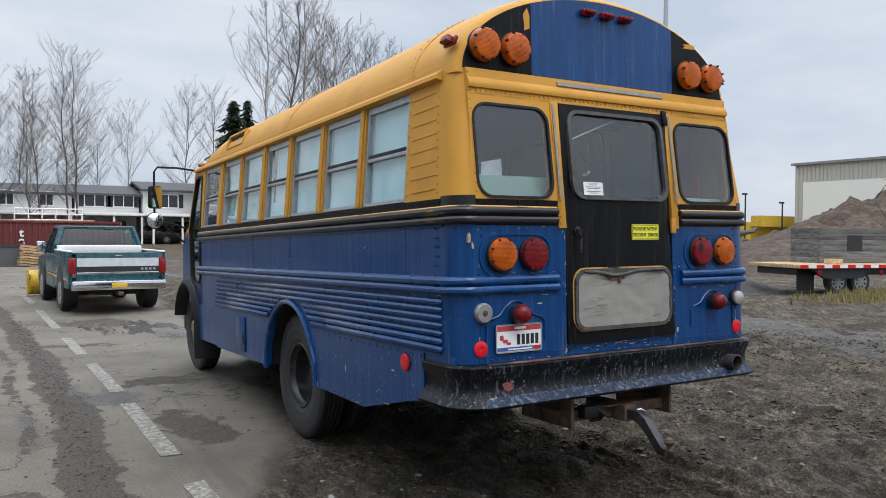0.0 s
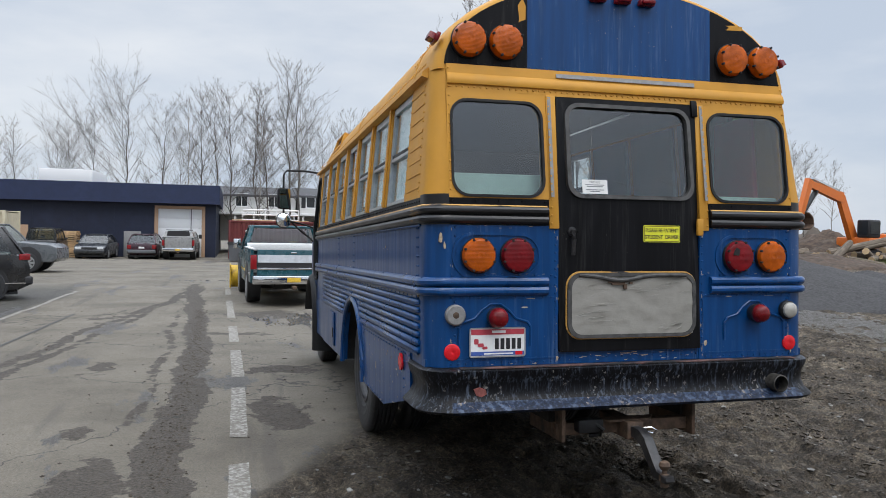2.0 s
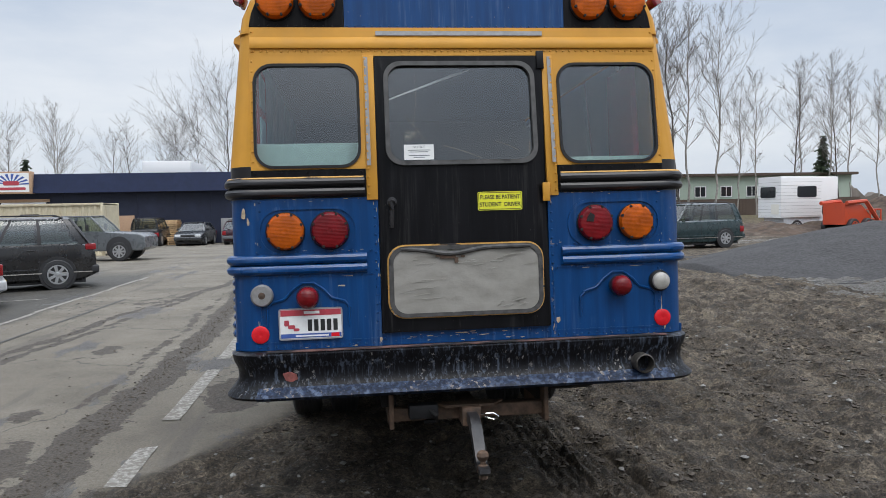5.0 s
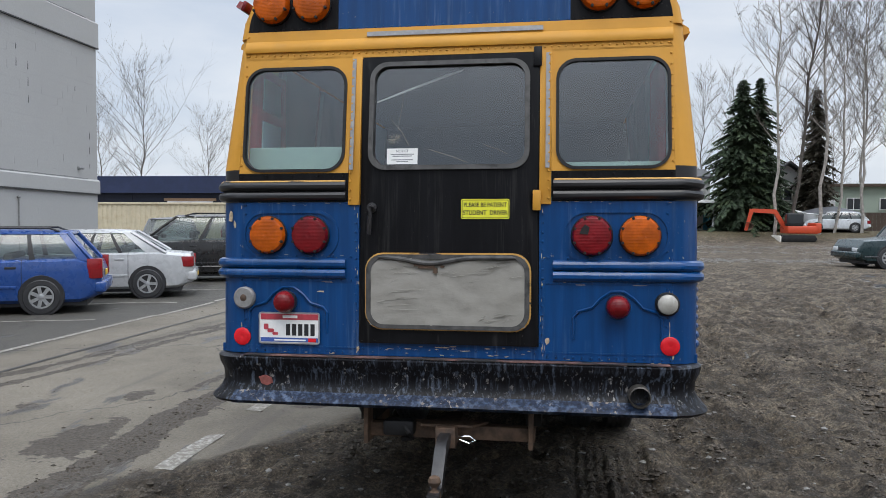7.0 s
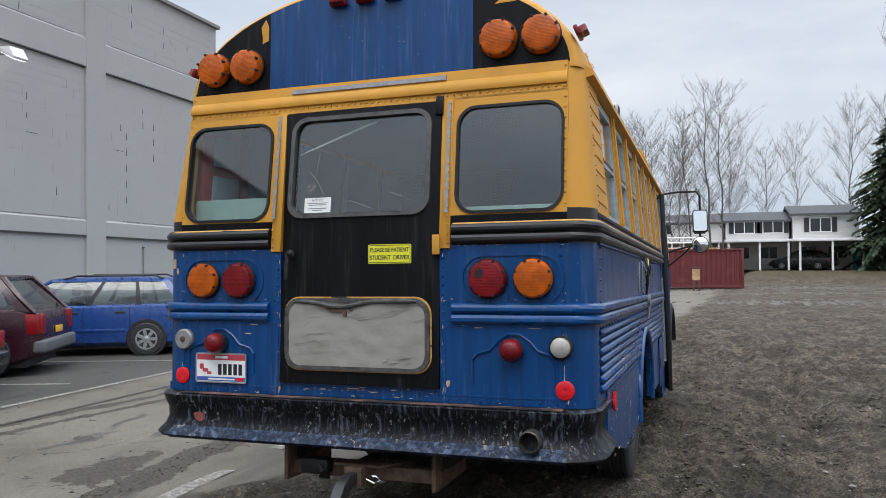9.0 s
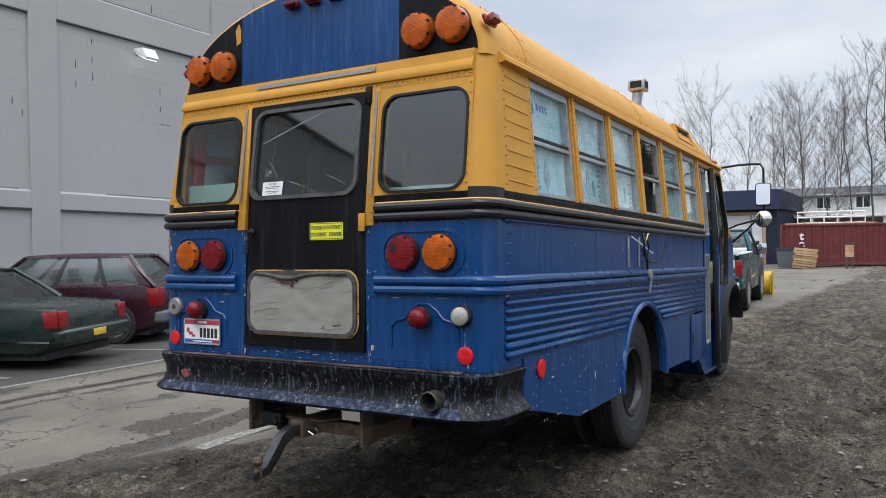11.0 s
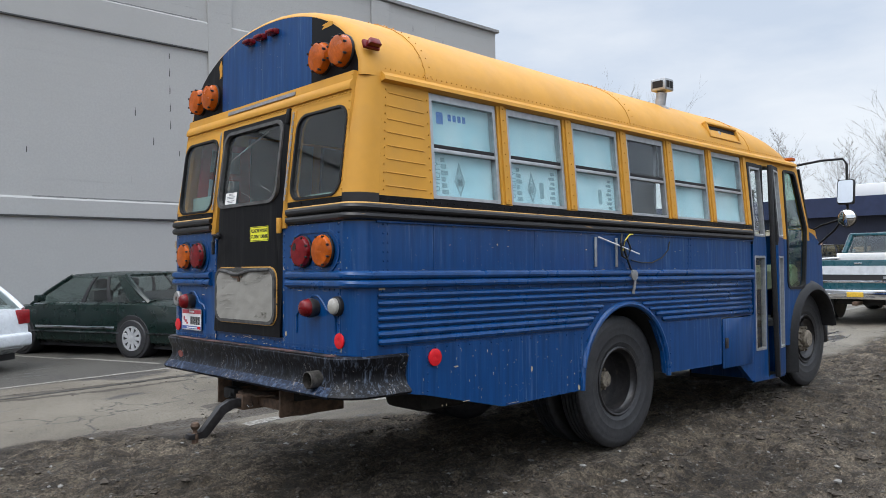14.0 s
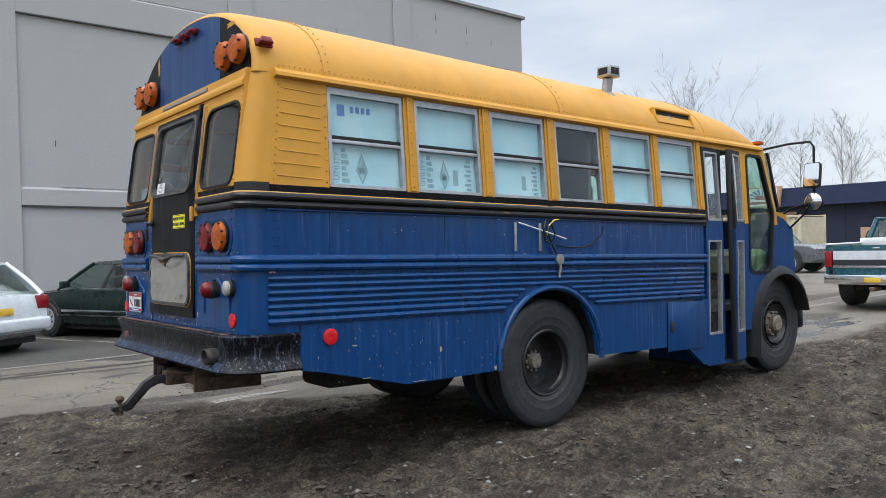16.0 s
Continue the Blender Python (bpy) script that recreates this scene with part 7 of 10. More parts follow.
# ---- parked vehicles
def paint(name, c, rough=0.28, dirt=(0.12, 0.11, 0.1), amount=0.12):
    return mat(name, c, rough, grain=0.06, grain_scale=6, spot_color=dirt, spot_scale=2.2, spot_range=(0.5, 0.85), spots=amount, coat=0.4, vary_rough=0.08)


M["p_blue"] = paint("bright blue car paint", (0.016, 0.062, 0.24), amount=0.08)
M["p_white"] = paint("white car paint", (0.62, 0.65, 0.68), amount=0.2)
M["p_dark"] = paint("charcoal car paint", (0.028, 0.031, 0.036))
M["p_green"] = paint("dark green car paint", (0.0035, 0.014, 0.0115), amount=0.03)
M["p_maroon"] = paint("maroon car paint", (0.030, 0.005, 0.012), amount=0.05)
M["p_grey"] = paint("grey car paint", (0.11, 0.12, 0.13))
M["p_silver"] = paint("silver car paint", (0.42, 0.43, 0.44))
M["p_pewter"] = paint("pewter truck paint", (0.24, 0.24, 0.235))
M["p_black"] = paint("black car paint", (0.012, 0.012, 0.013))
M["p_teal"] = paint("dark teal truck paint", (0.008, 0.066, 0.085), amount=0.2)
M["p_navy"] = paint("dark blue-green suv paint", (0.012, 0.03, 0.034))
M["p_cream"] = mat("cream container steel", (0.52, 0.46, 0.33), 0.6, grain=0.08, grain_scale=3, spot_color=(0.4, 0.33, 0.22), spot_scale=1.5)
M["car_glass"] = glass_mat("car glass", (0.52, 0.59, 0.57), face=0.10)
M["plastic"] = mat("black trim plastic", (0.02, 0.02, 0.022), 0.55)
M["plastic_grey"] = mat("grey bumper plastic", (0.11, 0.115, 0.125), 0.6)
M["seat"] = mat("grey seat cloth", (0.09, 0.09, 0.092), 0.9)
M["tail_red"] = mat("tail lamp plastic", (0.24, 0.008, 0.012), 0.2, spec=0.6)
M["head_clear"] = mat("head lamp plastic", (0.6, 0.62, 0.63), 0.15, spec=0.7)
M["alloy"] = mat("alloy wheel", (0.42, 0.43, 0.44), 0.35, metal=0.6)
M["plow_yellow"] = mat("worn yellow plow steel", (0.60, 0.39, 0.03), 0.5, grain=0.12, spot_color=(0.16, 0.09, 0.05), spot_scale=4, spot_range=(0.56, 0.7))
M["orange"] = mat("orange machine paint", (0.62, 0.15, 0.02), 0.4, grain=0.08, spot_color=(0.3, 0.1, 0.04), spot_scale=3, spot_range=(0.6, 0.8))
M["mach_red"] = mat("red-orange machine paint", (0.50, 0.062, 0.022), 0.4, grain=0.08, spot_color=(0.25, 0.06, 0.04), spot_scale=4, spot_range=(0.6, 0.8))
WHEELS = {}


def car_wheel(root, x, y, R, width=0.21, rim_key="alloy", spokes=7):
    key = (round(R, 3), width, rim_key, spokes)
    if key not in WHEELS:
        h = width / 2
        bm = lathe(bm_(), [(R * 0.62, -h * 0.8), (R * 0.70, -h), (R * 0.92, -h * 0.98), (R, -h * 0.75), (R, h * 0.75), (R * 0.92, h * 0.98), (R * 0.70, h), (R * 0.62, h * 0.8)], 28, "x", caps=False)
        t0 = part("wheel", bm, M["tyre"], root, "black tyre on a metal wheel")
        bm = lathe(bm_(), [(R * 0.64, -h * 0.6), (R * 0.66, h * 0.8), (R * 0.62, h * 0.86), (R * 0.56, h * 0.88), (R * 0.55, h * 0.86), (0.0001, h * 0.86)], 24, "x")
        r0 = part("rim", bm, M["plastic"], t0)
        bm = lathe(bm_(), [(R * 0.17, h * 0.8), (R * 0.17, h * 1.0), (R * 0.12, h * 1.06), (0.0001, h * 1.06)], 14, "x")
        for k in range(spokes):
            a = 2 * math.pi * k / spokes
            ca, sa = math.cos(a), math.sin(a)
            c = [(R * 0.1, -R * 0.085), (R * 0.6, -R * 0.10), (R * 0.6, R * 0.10), (R * 0.1, R * 0.085)]
            prism(bm, [(u * ca - v * sa, u * sa + v * ca) for u, v in c], "x", h * 0.8, h * 1.0)
        band(bm, [(R * 0.645 * math.cos(2 * math.pi * k / 24), R * 0.645 * math.sin(2 * math.pi * k / 24)) for k in range(24)], [(R * 0.56 * math.cos(2 * math.pi * k / 24), R * 0.56 * math.sin(2 * math.pi * k / 24)) for k in range(24)], "x", h * 0.8, h * 1.02)
        s0 = part("spokes", bm, M[rim_key], t0, "pale metal wheel spokes")
        WHEELS[key] = (t0.data, r0.data, s0.data)
        made = t0
    else:
        made = new("wheel", WHEELS[key][0])
        made.parent = root
        made["label"] = "black tyre on a metal wheel"
        for nm, d in (("rim", WHEELS[key][1]), ("spokes", WHEELS[key][2])):
            o = new(nm, d)
            o.parent = made
    made.matrix_basis = Matrix.Translation((x, y, R)) @ pose(0, 0, 0, 0, 0, 0 if x > 0 else 180)
    return made


def body_ring(w, zb, zt, y):
    half = [(0.88, zb), (0.965, zb + 0.06), (0.99, zb + 0.3 * (zt - zb)), (1.0, zb + 0.56 * (zt - zb)), (0.995, zb + 0.78 * (zt - zb)), (0.972, zt - 0.04), (0.90, zt), (0.4, zt + 0.012)]
    return [(w * a, y, z) for a, z in half] + [(-w * a, y, z) for a, z in half[::-1]]


def car(name, label, m, key, L, W, H, top, cabin, axles, R=0.32, rim_key="alloy", spokes=7, posts=(), rear="hatch", rack=False, trim=None, plate="plate_yellow", bumper=None, seams=(), group="cars parked in the lot", tail_z=(0.62, 0.86), belt_chrome=False, pillar=0.26):
    """A car along +y with its tail at y = 0: lofted body, glass house with posts, wheels, lamps and seams."""
    root = thing(name, label, "car", m, group)
    w = W / 2
    ty, tz = [p[0] for p in top], [p[1] for p in top]
    ys = sorted(set([0.0, 0.05, 0.14, 0.3, L - 0.35, L - 0.16, L - 0.05, L] + [round(L * k / 14, 3) for k in range(1, 14)] + list(ty)))
    rings = []
    for y in ys:
        e = min(y, L - y)
        ww = w * (1 - 0.11 * max(0, 1 - e / 0.5) ** 2)
        zb = 0.20 + 0.14 * max(0, 1 - e / 0.35)
        zt = float(np.interp(y, ty, tz))
        rings.append(body_ring(ww, zb, zt, y))
    part("body", loft(bm_(), rings), M[key], root, "", 38)
    part("underbody", box(bm_(), -w * 0.85, w * 0.85, 0.25, L - 0.25, 0.14, 0.24), M["plastic"], root, "", 0)
    r0, r1, f1, f0 = cabin
    zr0, zf0 = float(np.interp(r0, ty, tz)), float(np.interp(f0, ty, tz))
    wb, wt_ = w * 0.90, w * 0.70
    yb = [r0 + (f0 - r0) * k / 6 for k in range(7)]
    yt = [r1 + (f1 - r1) * k / 6 for k in range(7)]
    zbl = [float(np.interp(y, ty, tz)) - 0.01 for y in yb]
    zt = H - 0.035
    ring = []
    for f in (0.0, 0.35, 0.7, 1.0):
        bow = 0.035 * math.sin(math.pi * f)
        xs = wb + (wt_ - wb) * f + bow
        ring.append([(xs, a + (b - a) * f, z + (zt - z) * f) for a, b, z in zip(yb, yt, zbl)] + [(-xs, a + (b - a) * f, z + (zt - z) * f) for a, b, z in list(zip(yb, yt, zbl))[::-1]])
    gl = part("glass_house", loft(bm_(), ring, caps=False), M["car_glass"], root, "tinted car windows", 45)
    gl.visible_shadow = False
    bm = bm_()
    rp_ = []
    for y, d in [(r1 - 0.05, -0.02)] + [(a, 0.028 * math.sin(math.pi * (k + 0.6) / 7.2)) for k, a in enumerate(yt)] + [(f1 + 0.05, -0.02)]:
        rp_.append([(-wt_ - 0.03, y, zt - 0.02), (-wt_ * 0.9, y, zt + 0.025 + d * 0.6), (0, y, zt + 0.035 + d), (wt_ * 0.9, y, zt + 0.025 + d * 0.6), (wt_ + 0.03, y, zt - 0.02), (0, y, zt - 0.025)])
    loft(bm, rp_)
    part("roof", bm, M[key], root, "", 45)

    def side_line(sgn, ya, yb_, f0_=0.0, f1_=1.0, r=0.03, k2=key, nm="pillar"):
        pts = []
        for i in range(6):
            f = f0_ + (f1_ - f0_) * i / 5
            xs = wb + (wt_ - wb) * f + 0.035 * math.sin(math.pi * f)
            y = ya + (yb_ - ya) * f
            z = float(np.interp(ya, ty, tz)) - 0.01
            pts.append((sgn * xs, y, z + (zt - z) * f))
        part(nm, tube(bm_(), pts, r, 6), M[k2], root)

    def side_skin(sgn, pa, pb, d=0.012, k2=key, nm="rear_pillar"):
        """A painted panel on the glass house between two places along the belt."""
        rings_ = []
        for i in range(6):
            f = i / 5
            xs = wb + (wt_ - wb) * f + 0.035 * math.sin(math.pi * f)
            row = []
            for p in (pa, pb):
                z = float(np.interp(p, ty, tz)) - 0.01
                row.append((p + (r1 + (f1 - r1) * (p - r0) / (f0 - r0) - p) * f, z + (zt - z) * f))
            rings_.append([(sgn * (xs + d), *row[0]), (sgn * (xs + d), *row[1]), (sgn * (xs - 0.02), *row[1]), (sgn * (xs - 0.02), *row[0])])
        part(nm, loft(bm_(), rings_), M[k2], root, "", 40)

    for sgn in (-1, 1):
        side_skin(sgn, r0, r0 + pillar)
        side_line(sgn, r0, r1, r=0.045)
        side_line(sgn, f0, f1, r=0.035)
        for p in posts:
            side_skin(sgn, p - 0.045, p + 0.045, 0.006, "plastic", "door_pillar")
        for axle in axles:
            part("wheel_arch", lathe(bm_(), [(R + 0.06, sgn * (w - 0.28)), (R + 0.06, sgn * (w * 0.985)), (R + 0.045, sgn * (w + 0.004)), (0.0001, sgn * (w * 0.99))], 24, "x", (0, axle, R + 0.02)), M["plastic"], root)
            car_wheel(root, sgn * (w - 0.085), axle, R, rim_key=rim_key, spokes=spokes)
        for y in seams:
            zt_ = float(np.interp(y, ty, tz))
            bm = tube(bm_(), [(sgn * w * 0.97, y, 0.28), (sgn * w * 0.99, y, 0.2 + 0.3 * (zt_ - 0.2)), (sgn * w * 1.0, y, 0.2 + 0.56 * (zt_ - 0.2)), (sgn * w * 0.995, y, 0.2 + 0.78 * (zt_ - 0.2)), (sgn * w * 0.972, y, zt_ - 0.04), (sgn * w * 0.90, y, zt_)], 0.006, 5)
            part("door_seam", bm, M["plastic"], root)
        for y in seams[:-1]:
            zt_ = float(np.interp(y, ty, tz))
            part("door_handle", box(bm_(), sgn * w * 0.985 - 0.02, sgn * w * 0.985 + 0.02, y + 0.08, y + 0.26, zt_ - 0.16, zt_ - 0.12, 0.008), M["plastic" if key in ("p_blue", "p_white") else key], root)
        part("side_strip", box(bm_(), sgn * w - 0.008, sgn * w + 0.006, axles[0] + R + 0.08, axles[1] - R - 0.08, 0.47, 0.52, 0.004), M[trim or key], root)
        zm = float(np.interp(f0 - 0.35, ty, tz))
        part("wing_mirror", box(bm_(), sgn * (w + 0.02) - 0.09, sgn * (w + 0.02) + 0.09, f0 - 0.42, f0 - 0.30, zm + 0.02, zm + 0.15, 0.03), M["plastic" if key != "p_green" else key], root)
        part("tail_lamp", box(bm_(), sgn * w * 0.80 - 0.10, sgn * w * 0.80 + 0.10, -0.012, 0.10, *tail_z, 0.02), M["tail_red"], root, "red tail lamp")
        part("tail_lamp", box(bm_(), *sorted((sgn * w * 0.90, sgn * w * 0.958)), 0.02, 0.24, *tail_z, 0.015), M["tail_red"], root, "red tail lamp")
        part("head_lamp", box(bm_(), sgn * w * 0.68 - 0.17, sgn * w * 0.68 + 0.17, L - 0.14, L + 0.008, 0.58, 0.72, 0.02), M["head_clear"], root, "clear head lamp")
        if rack:
            part("roof_rack", tube(bm_(), [(sgn * wt_ * 0.92, r1 + 0.15, zt + 0.02), (sgn * wt_ * 0.92, r1 + 0.32, zt + 0.09), (sgn * wt_ * 0.92, f1 - 0.45, zt + 0.09), (sgn * wt_ * 0.92, f1 - 0.2, zt + 0.02)], 0.02, 6), M["plastic"], root, "black roof rail")
        if belt_chrome:
            part("chrome_line", tube(bm_(), [(sgn * (wb + 0.012), r0 + 0.05, zr0 + 0.01), (sgn * (wb + 0.012), f0 - 0.1, zf0 + 0.01)], 0.011, 5), M["chrome"], root)
            part("chrome_line", box(bm_(), sgn * w - 0.006, sgn * w + 0.009, 0.1, L - 0.2, 0.40, 0.425), M["chrome"], root, "", 0)
    for y0, y1 in ((-0.07, 0.14), (L - 0.14, L + 0.07)):
        part("bumper", box(bm_(), -w * 0.93, w * 0.93, y0, y1, 0.36, 0.57, 0.05, 3), M[bumper or key], root)
    part("number_plate", box(bm_(), -0.16, 0.16, -0.085 if rear != "hatch" else -0.03, -0.072 if rear != "hatch" else -0.012, 0.42 if rear != "hatch" else 0.64, 0.52 if rear != "hatch" else 0.75, 0.004), M[plate], root, "plain plate")
    for x in (-w * 0.4, w * 0.4):
        sy = f1 - 0.25
        part("front_seat", box(box(bm_(), x - 0.23, x + 0.23, sy - 0.2, sy - 0.05, 0.6, 1.12, 0.05), x - 0.13, x + 0.13, sy - 0.18, sy - 0.06, 1.14, 1.32, 0.04), M["seat"], root)
    part("rear_bench", box(bm_(), -w * 0.75, w * 0.75, sy - 1.05, sy - 0.9, 0.5, 1.08, 0.05), M["seat"], root)
    part("grille", box(bm_(), -0.4, 0.4, L - 0.03, L + 0.012, 0.58, 0.70, 0.01), M["plastic"], root)
    return root


def stall(y, x_tail=-7.45, turn=111.0):
    """A stall along the wall: the tail's middle at (x_tail, y), the nose towards the wall."""
    return Matrix.Translation((x_tail, y, gz(x_tail - 1, y) + 0.002)) @ pose(0, 0, 0, 0, 0, turn)


car("station_wagon", "bright blue estate car with black roof rails in a stall", stall(9.67, -8.04, 118), "p_blue", 4.55, 1.72, 1.47,
    [(0, 0.72), (0.06, 0.90), (0.4, 0.98), (3.3, 0.95), (3.9, 0.88), (4.4, 0.74), (4.55, 0.62)], (0.12, 0.55, 2.75, 3.55), (0.97, 3.55), 0.315, posts=(1.12, 2.05), rack=True, seams=(1.28, 2.12, 3.2), tail_z=(0.62, 0.98))
car("saloon_car", "pale silver saloon car parked nose to the wall", stall(12.47, -7.65, 115), "p_silver", 4.45, 1.72, 1.43,
    [(0, 0.78), (0.05, 0.92), (0.75, 0.98), (3.2, 0.94), (3.9, 0.86), (4.3, 0.72), (4.45, 0.6)], (0.55, 1.25, 2.6, 3.5), (0.92, 3.55), 0.315, posts=(1.45, 2.1), rear="saloon", seams=(1.3, 2.1, 3.2), tail_z=(0.66, 0.88), spokes=5, pillar=0.4)
car("sport_utility_car", "black sport utility car with silver roof rails", stall(17.0, -7.31, 113), "p_black", 4.65, 1.86, 1.76,
    [(0, 0.85), (0.06, 1.05), (0.4, 1.12), (3.3, 1.08), (3.9, 1.02), (4.45, 0.86), (4.65, 0.7)], (0.12, 0.55, 2.75, 3.6), (0.88, 3.62), 0.37, posts=(1.25, 2.15), rack=True, seams=(1.28, 2.15, 3.25), tail_z=(0.95, 1.1), belt_chrome=True, bumper="plastic")
car("saloon_car", "dark green saloon car with chrome trim and white wheels", stall(3.86, -7.38, 113), "p_green", 5.1, 1.86, 1.42,
    [(0, 0.74), (0.06, 0.88), (1.1, 0.93), (3.5, 0.92), (4.3, 0.86), (4.9, 0.74), (5.1, 0.6)], (1.1, 1.8, 3.1, 3.95), (1.42, 4.15), 0.325, posts=(2.0, 2.65), rear="saloon", seams=(1.75, 2.65, 3.7), tail_z=(0.60, 0.84), belt_chrome=True, trim="chrome", spokes=9, pillar=0.42, rim_key="p_silver")
car("hatchback_car", "maroon retro hatchback with grey bumpers", stall(6.45, -8.61, 119), "p_maroon", 4.0, 1.72, 1.58,
    [(0, 0.80), (0.06, 1.0), (0.4, 1.06), (2.9, 1.02), (3.3, 0.98), (3.75, 0.80), (4.0, 0.55)], (0.10, 0.62, 2.5, 3.15), (0.82, 3.45), 0.33, posts=(1.0, 1.9), seams=(1.15, 1.95, 2.95), tail_z=(0.66, 0.98), bumper="plastic_grey", spokes=5)
car("station_wagon", "white estate car with dark windows in a stall", stall(0.19, -8.09, 117), "p_white", 4.35, 1.76, 1.48,
    [(0, 0.74), (0.06, 0.92), (0.4, 0.98), (3.3, 0.96), (3.9, 0.88), (4.2, 0.74), (4.35, 0.6)], (0.12, 0.75, 2.75, 3.6), (1.0, 3.65), 0.315, posts=(1.25, 2.1), seams=(1.3, 2.1, 3.2), tail_z=(0.70, 0.92))
car("sport_utility_car", "grey sport utility car facing the lot", Matrix.Translation((-14.3, 24.0, -0.07)) @ pose(0, 0, 0, 0, 0, 205), "p_grey", 4.6, 1.82, 1.68,
    [(0, 0.9), (0.06, 1.08), (0.4, 1.14), (3.3, 1.08), (3.9, 1.02), (4.4, 0.86), (4.6, 0.7)], (0.12, 0.4, 2.9, 3.5), (0.9, 3.6), 0.36, posts=(1.25, 2.15), seams=(1.28, 2.15, 3.25), tail_z=(0.9, 1.15))
car("saloon_car", "dark saloon car facing out beside the navy shed", Matrix.Translation((-10.45, 50.0 - 0.3, -0.22)) @ pose(0, 0, 0, 0, 0, 178), "p_dark", 4.6, 1.8, 1.46,
    [(0, 0.78), (0.05, 0.92), (0.75, 0.98), (3.2, 0.94), (3.9, 0.88), (4.4, 0.74), (4.6, 0.6)], (0.55, 1.25, 2.6, 3.5), (1.05, 3.65), 0.33, posts=(1.45, 2.1), rear="saloon", seams=(1.3, 2.1, 3.2))
car("station_wagon", "dark red estate car with grey bumpers beside the navy shed", Matrix.Translation((-7.75, 45.4, -0.2)) @ pose(0, 0, 0, 0, 0, -2), "p_maroon", 4.6, 1.74, 1.5,
    [(0, 0.74), (0.06, 0.92), (0.4, 0.98), (3.3, 0.96), (4.0, 0.88), (4.4, 0.74), (4.6, 0.6)], (0.12, 0.6, 2.75, 3.6), (1.0, 3.65), 0.315, posts=(1.25, 2.1), rack=True, seams=(1.3, 2.1, 3.2), plate="white", bumper="plastic_grey")
car("jeep", "black boxy jeep beside the navy shed", Matrix.Translation((-13.2, 45.2, -0.2)) @ pose(0, 0, 0, 0, 0, 0), "p_black", 3.9, 1.75, 1.78,
    [(0, 0.95), (0.05, 1.05), (2.5, 1.05), (3.7, 1.02), (3.9, 0.8)], (0.06, 0.15, 2.35, 2.6), (0.7, 3.2), 0.40, posts=(0.9, 1.7), seams=(1.5, 2.5), bumper="plastic")
car("sport_utility_car", "dark blue-green sport utility car on the gravel", Matrix.Translation((15.4, 27.0, -0.02)) @ pose(0, 0, 0, 0, 0, 100), "p_navy", 4.8, 1.9, 1.8,
    [(0, 0.95), (0.06, 1.08), (0.4, 1.12), (3.2, 1.08), (3.4, 1.05), (4.6, 0.98), (4.8, 0.7)], (0.12, 0.35, 2.6, 3.15), (0.95, 3.75), 0.37, posts=(1.3, 2.1), seams=(1.3, 2.1, 3.1), rack=True, belt_chrome=True)
car("saloon_car", "dark car under the carport of the white houses", Matrix.Translation((10.6, 61.3, 0.72)) @ pose(0, 0, 0, 0, 0, 70), "p_black", 4.6, 1.8, 1.5,
    [(0, 0.78), (0.05, 0.92), (0.75, 0.98), (3.2, 0.94), (3.9, 0.88), (4.4, 0.74), (4.6, 0.6)], (0.55, 1.25, 2.6, 3.5), (1.05, 3.65), 0.33, posts=(1.45, 2.1), rear="saloon", seams=(1.3, 2.1, 3.2))
car("sport_utility_car", "white car with dark windows beyond the trees", Matrix.Translation((23.0, 58.0, 0.72)) @ pose(0, 0, 0, 0, 0, 80), "p_white", 4.4, 1.76, 1.5,
    [(0, 0.74), (0.06, 0.92), (0.4, 0.98), (3.3, 0.96), (4.0, 0.88), (4.25, 0.74), (4.4, 0.6)], (0.12, 0.75, 2.75, 3.6), (1.0, 3.55), 0.33, posts=(1.25, 2.1), seams=(1.3, 2.1, 3.2))


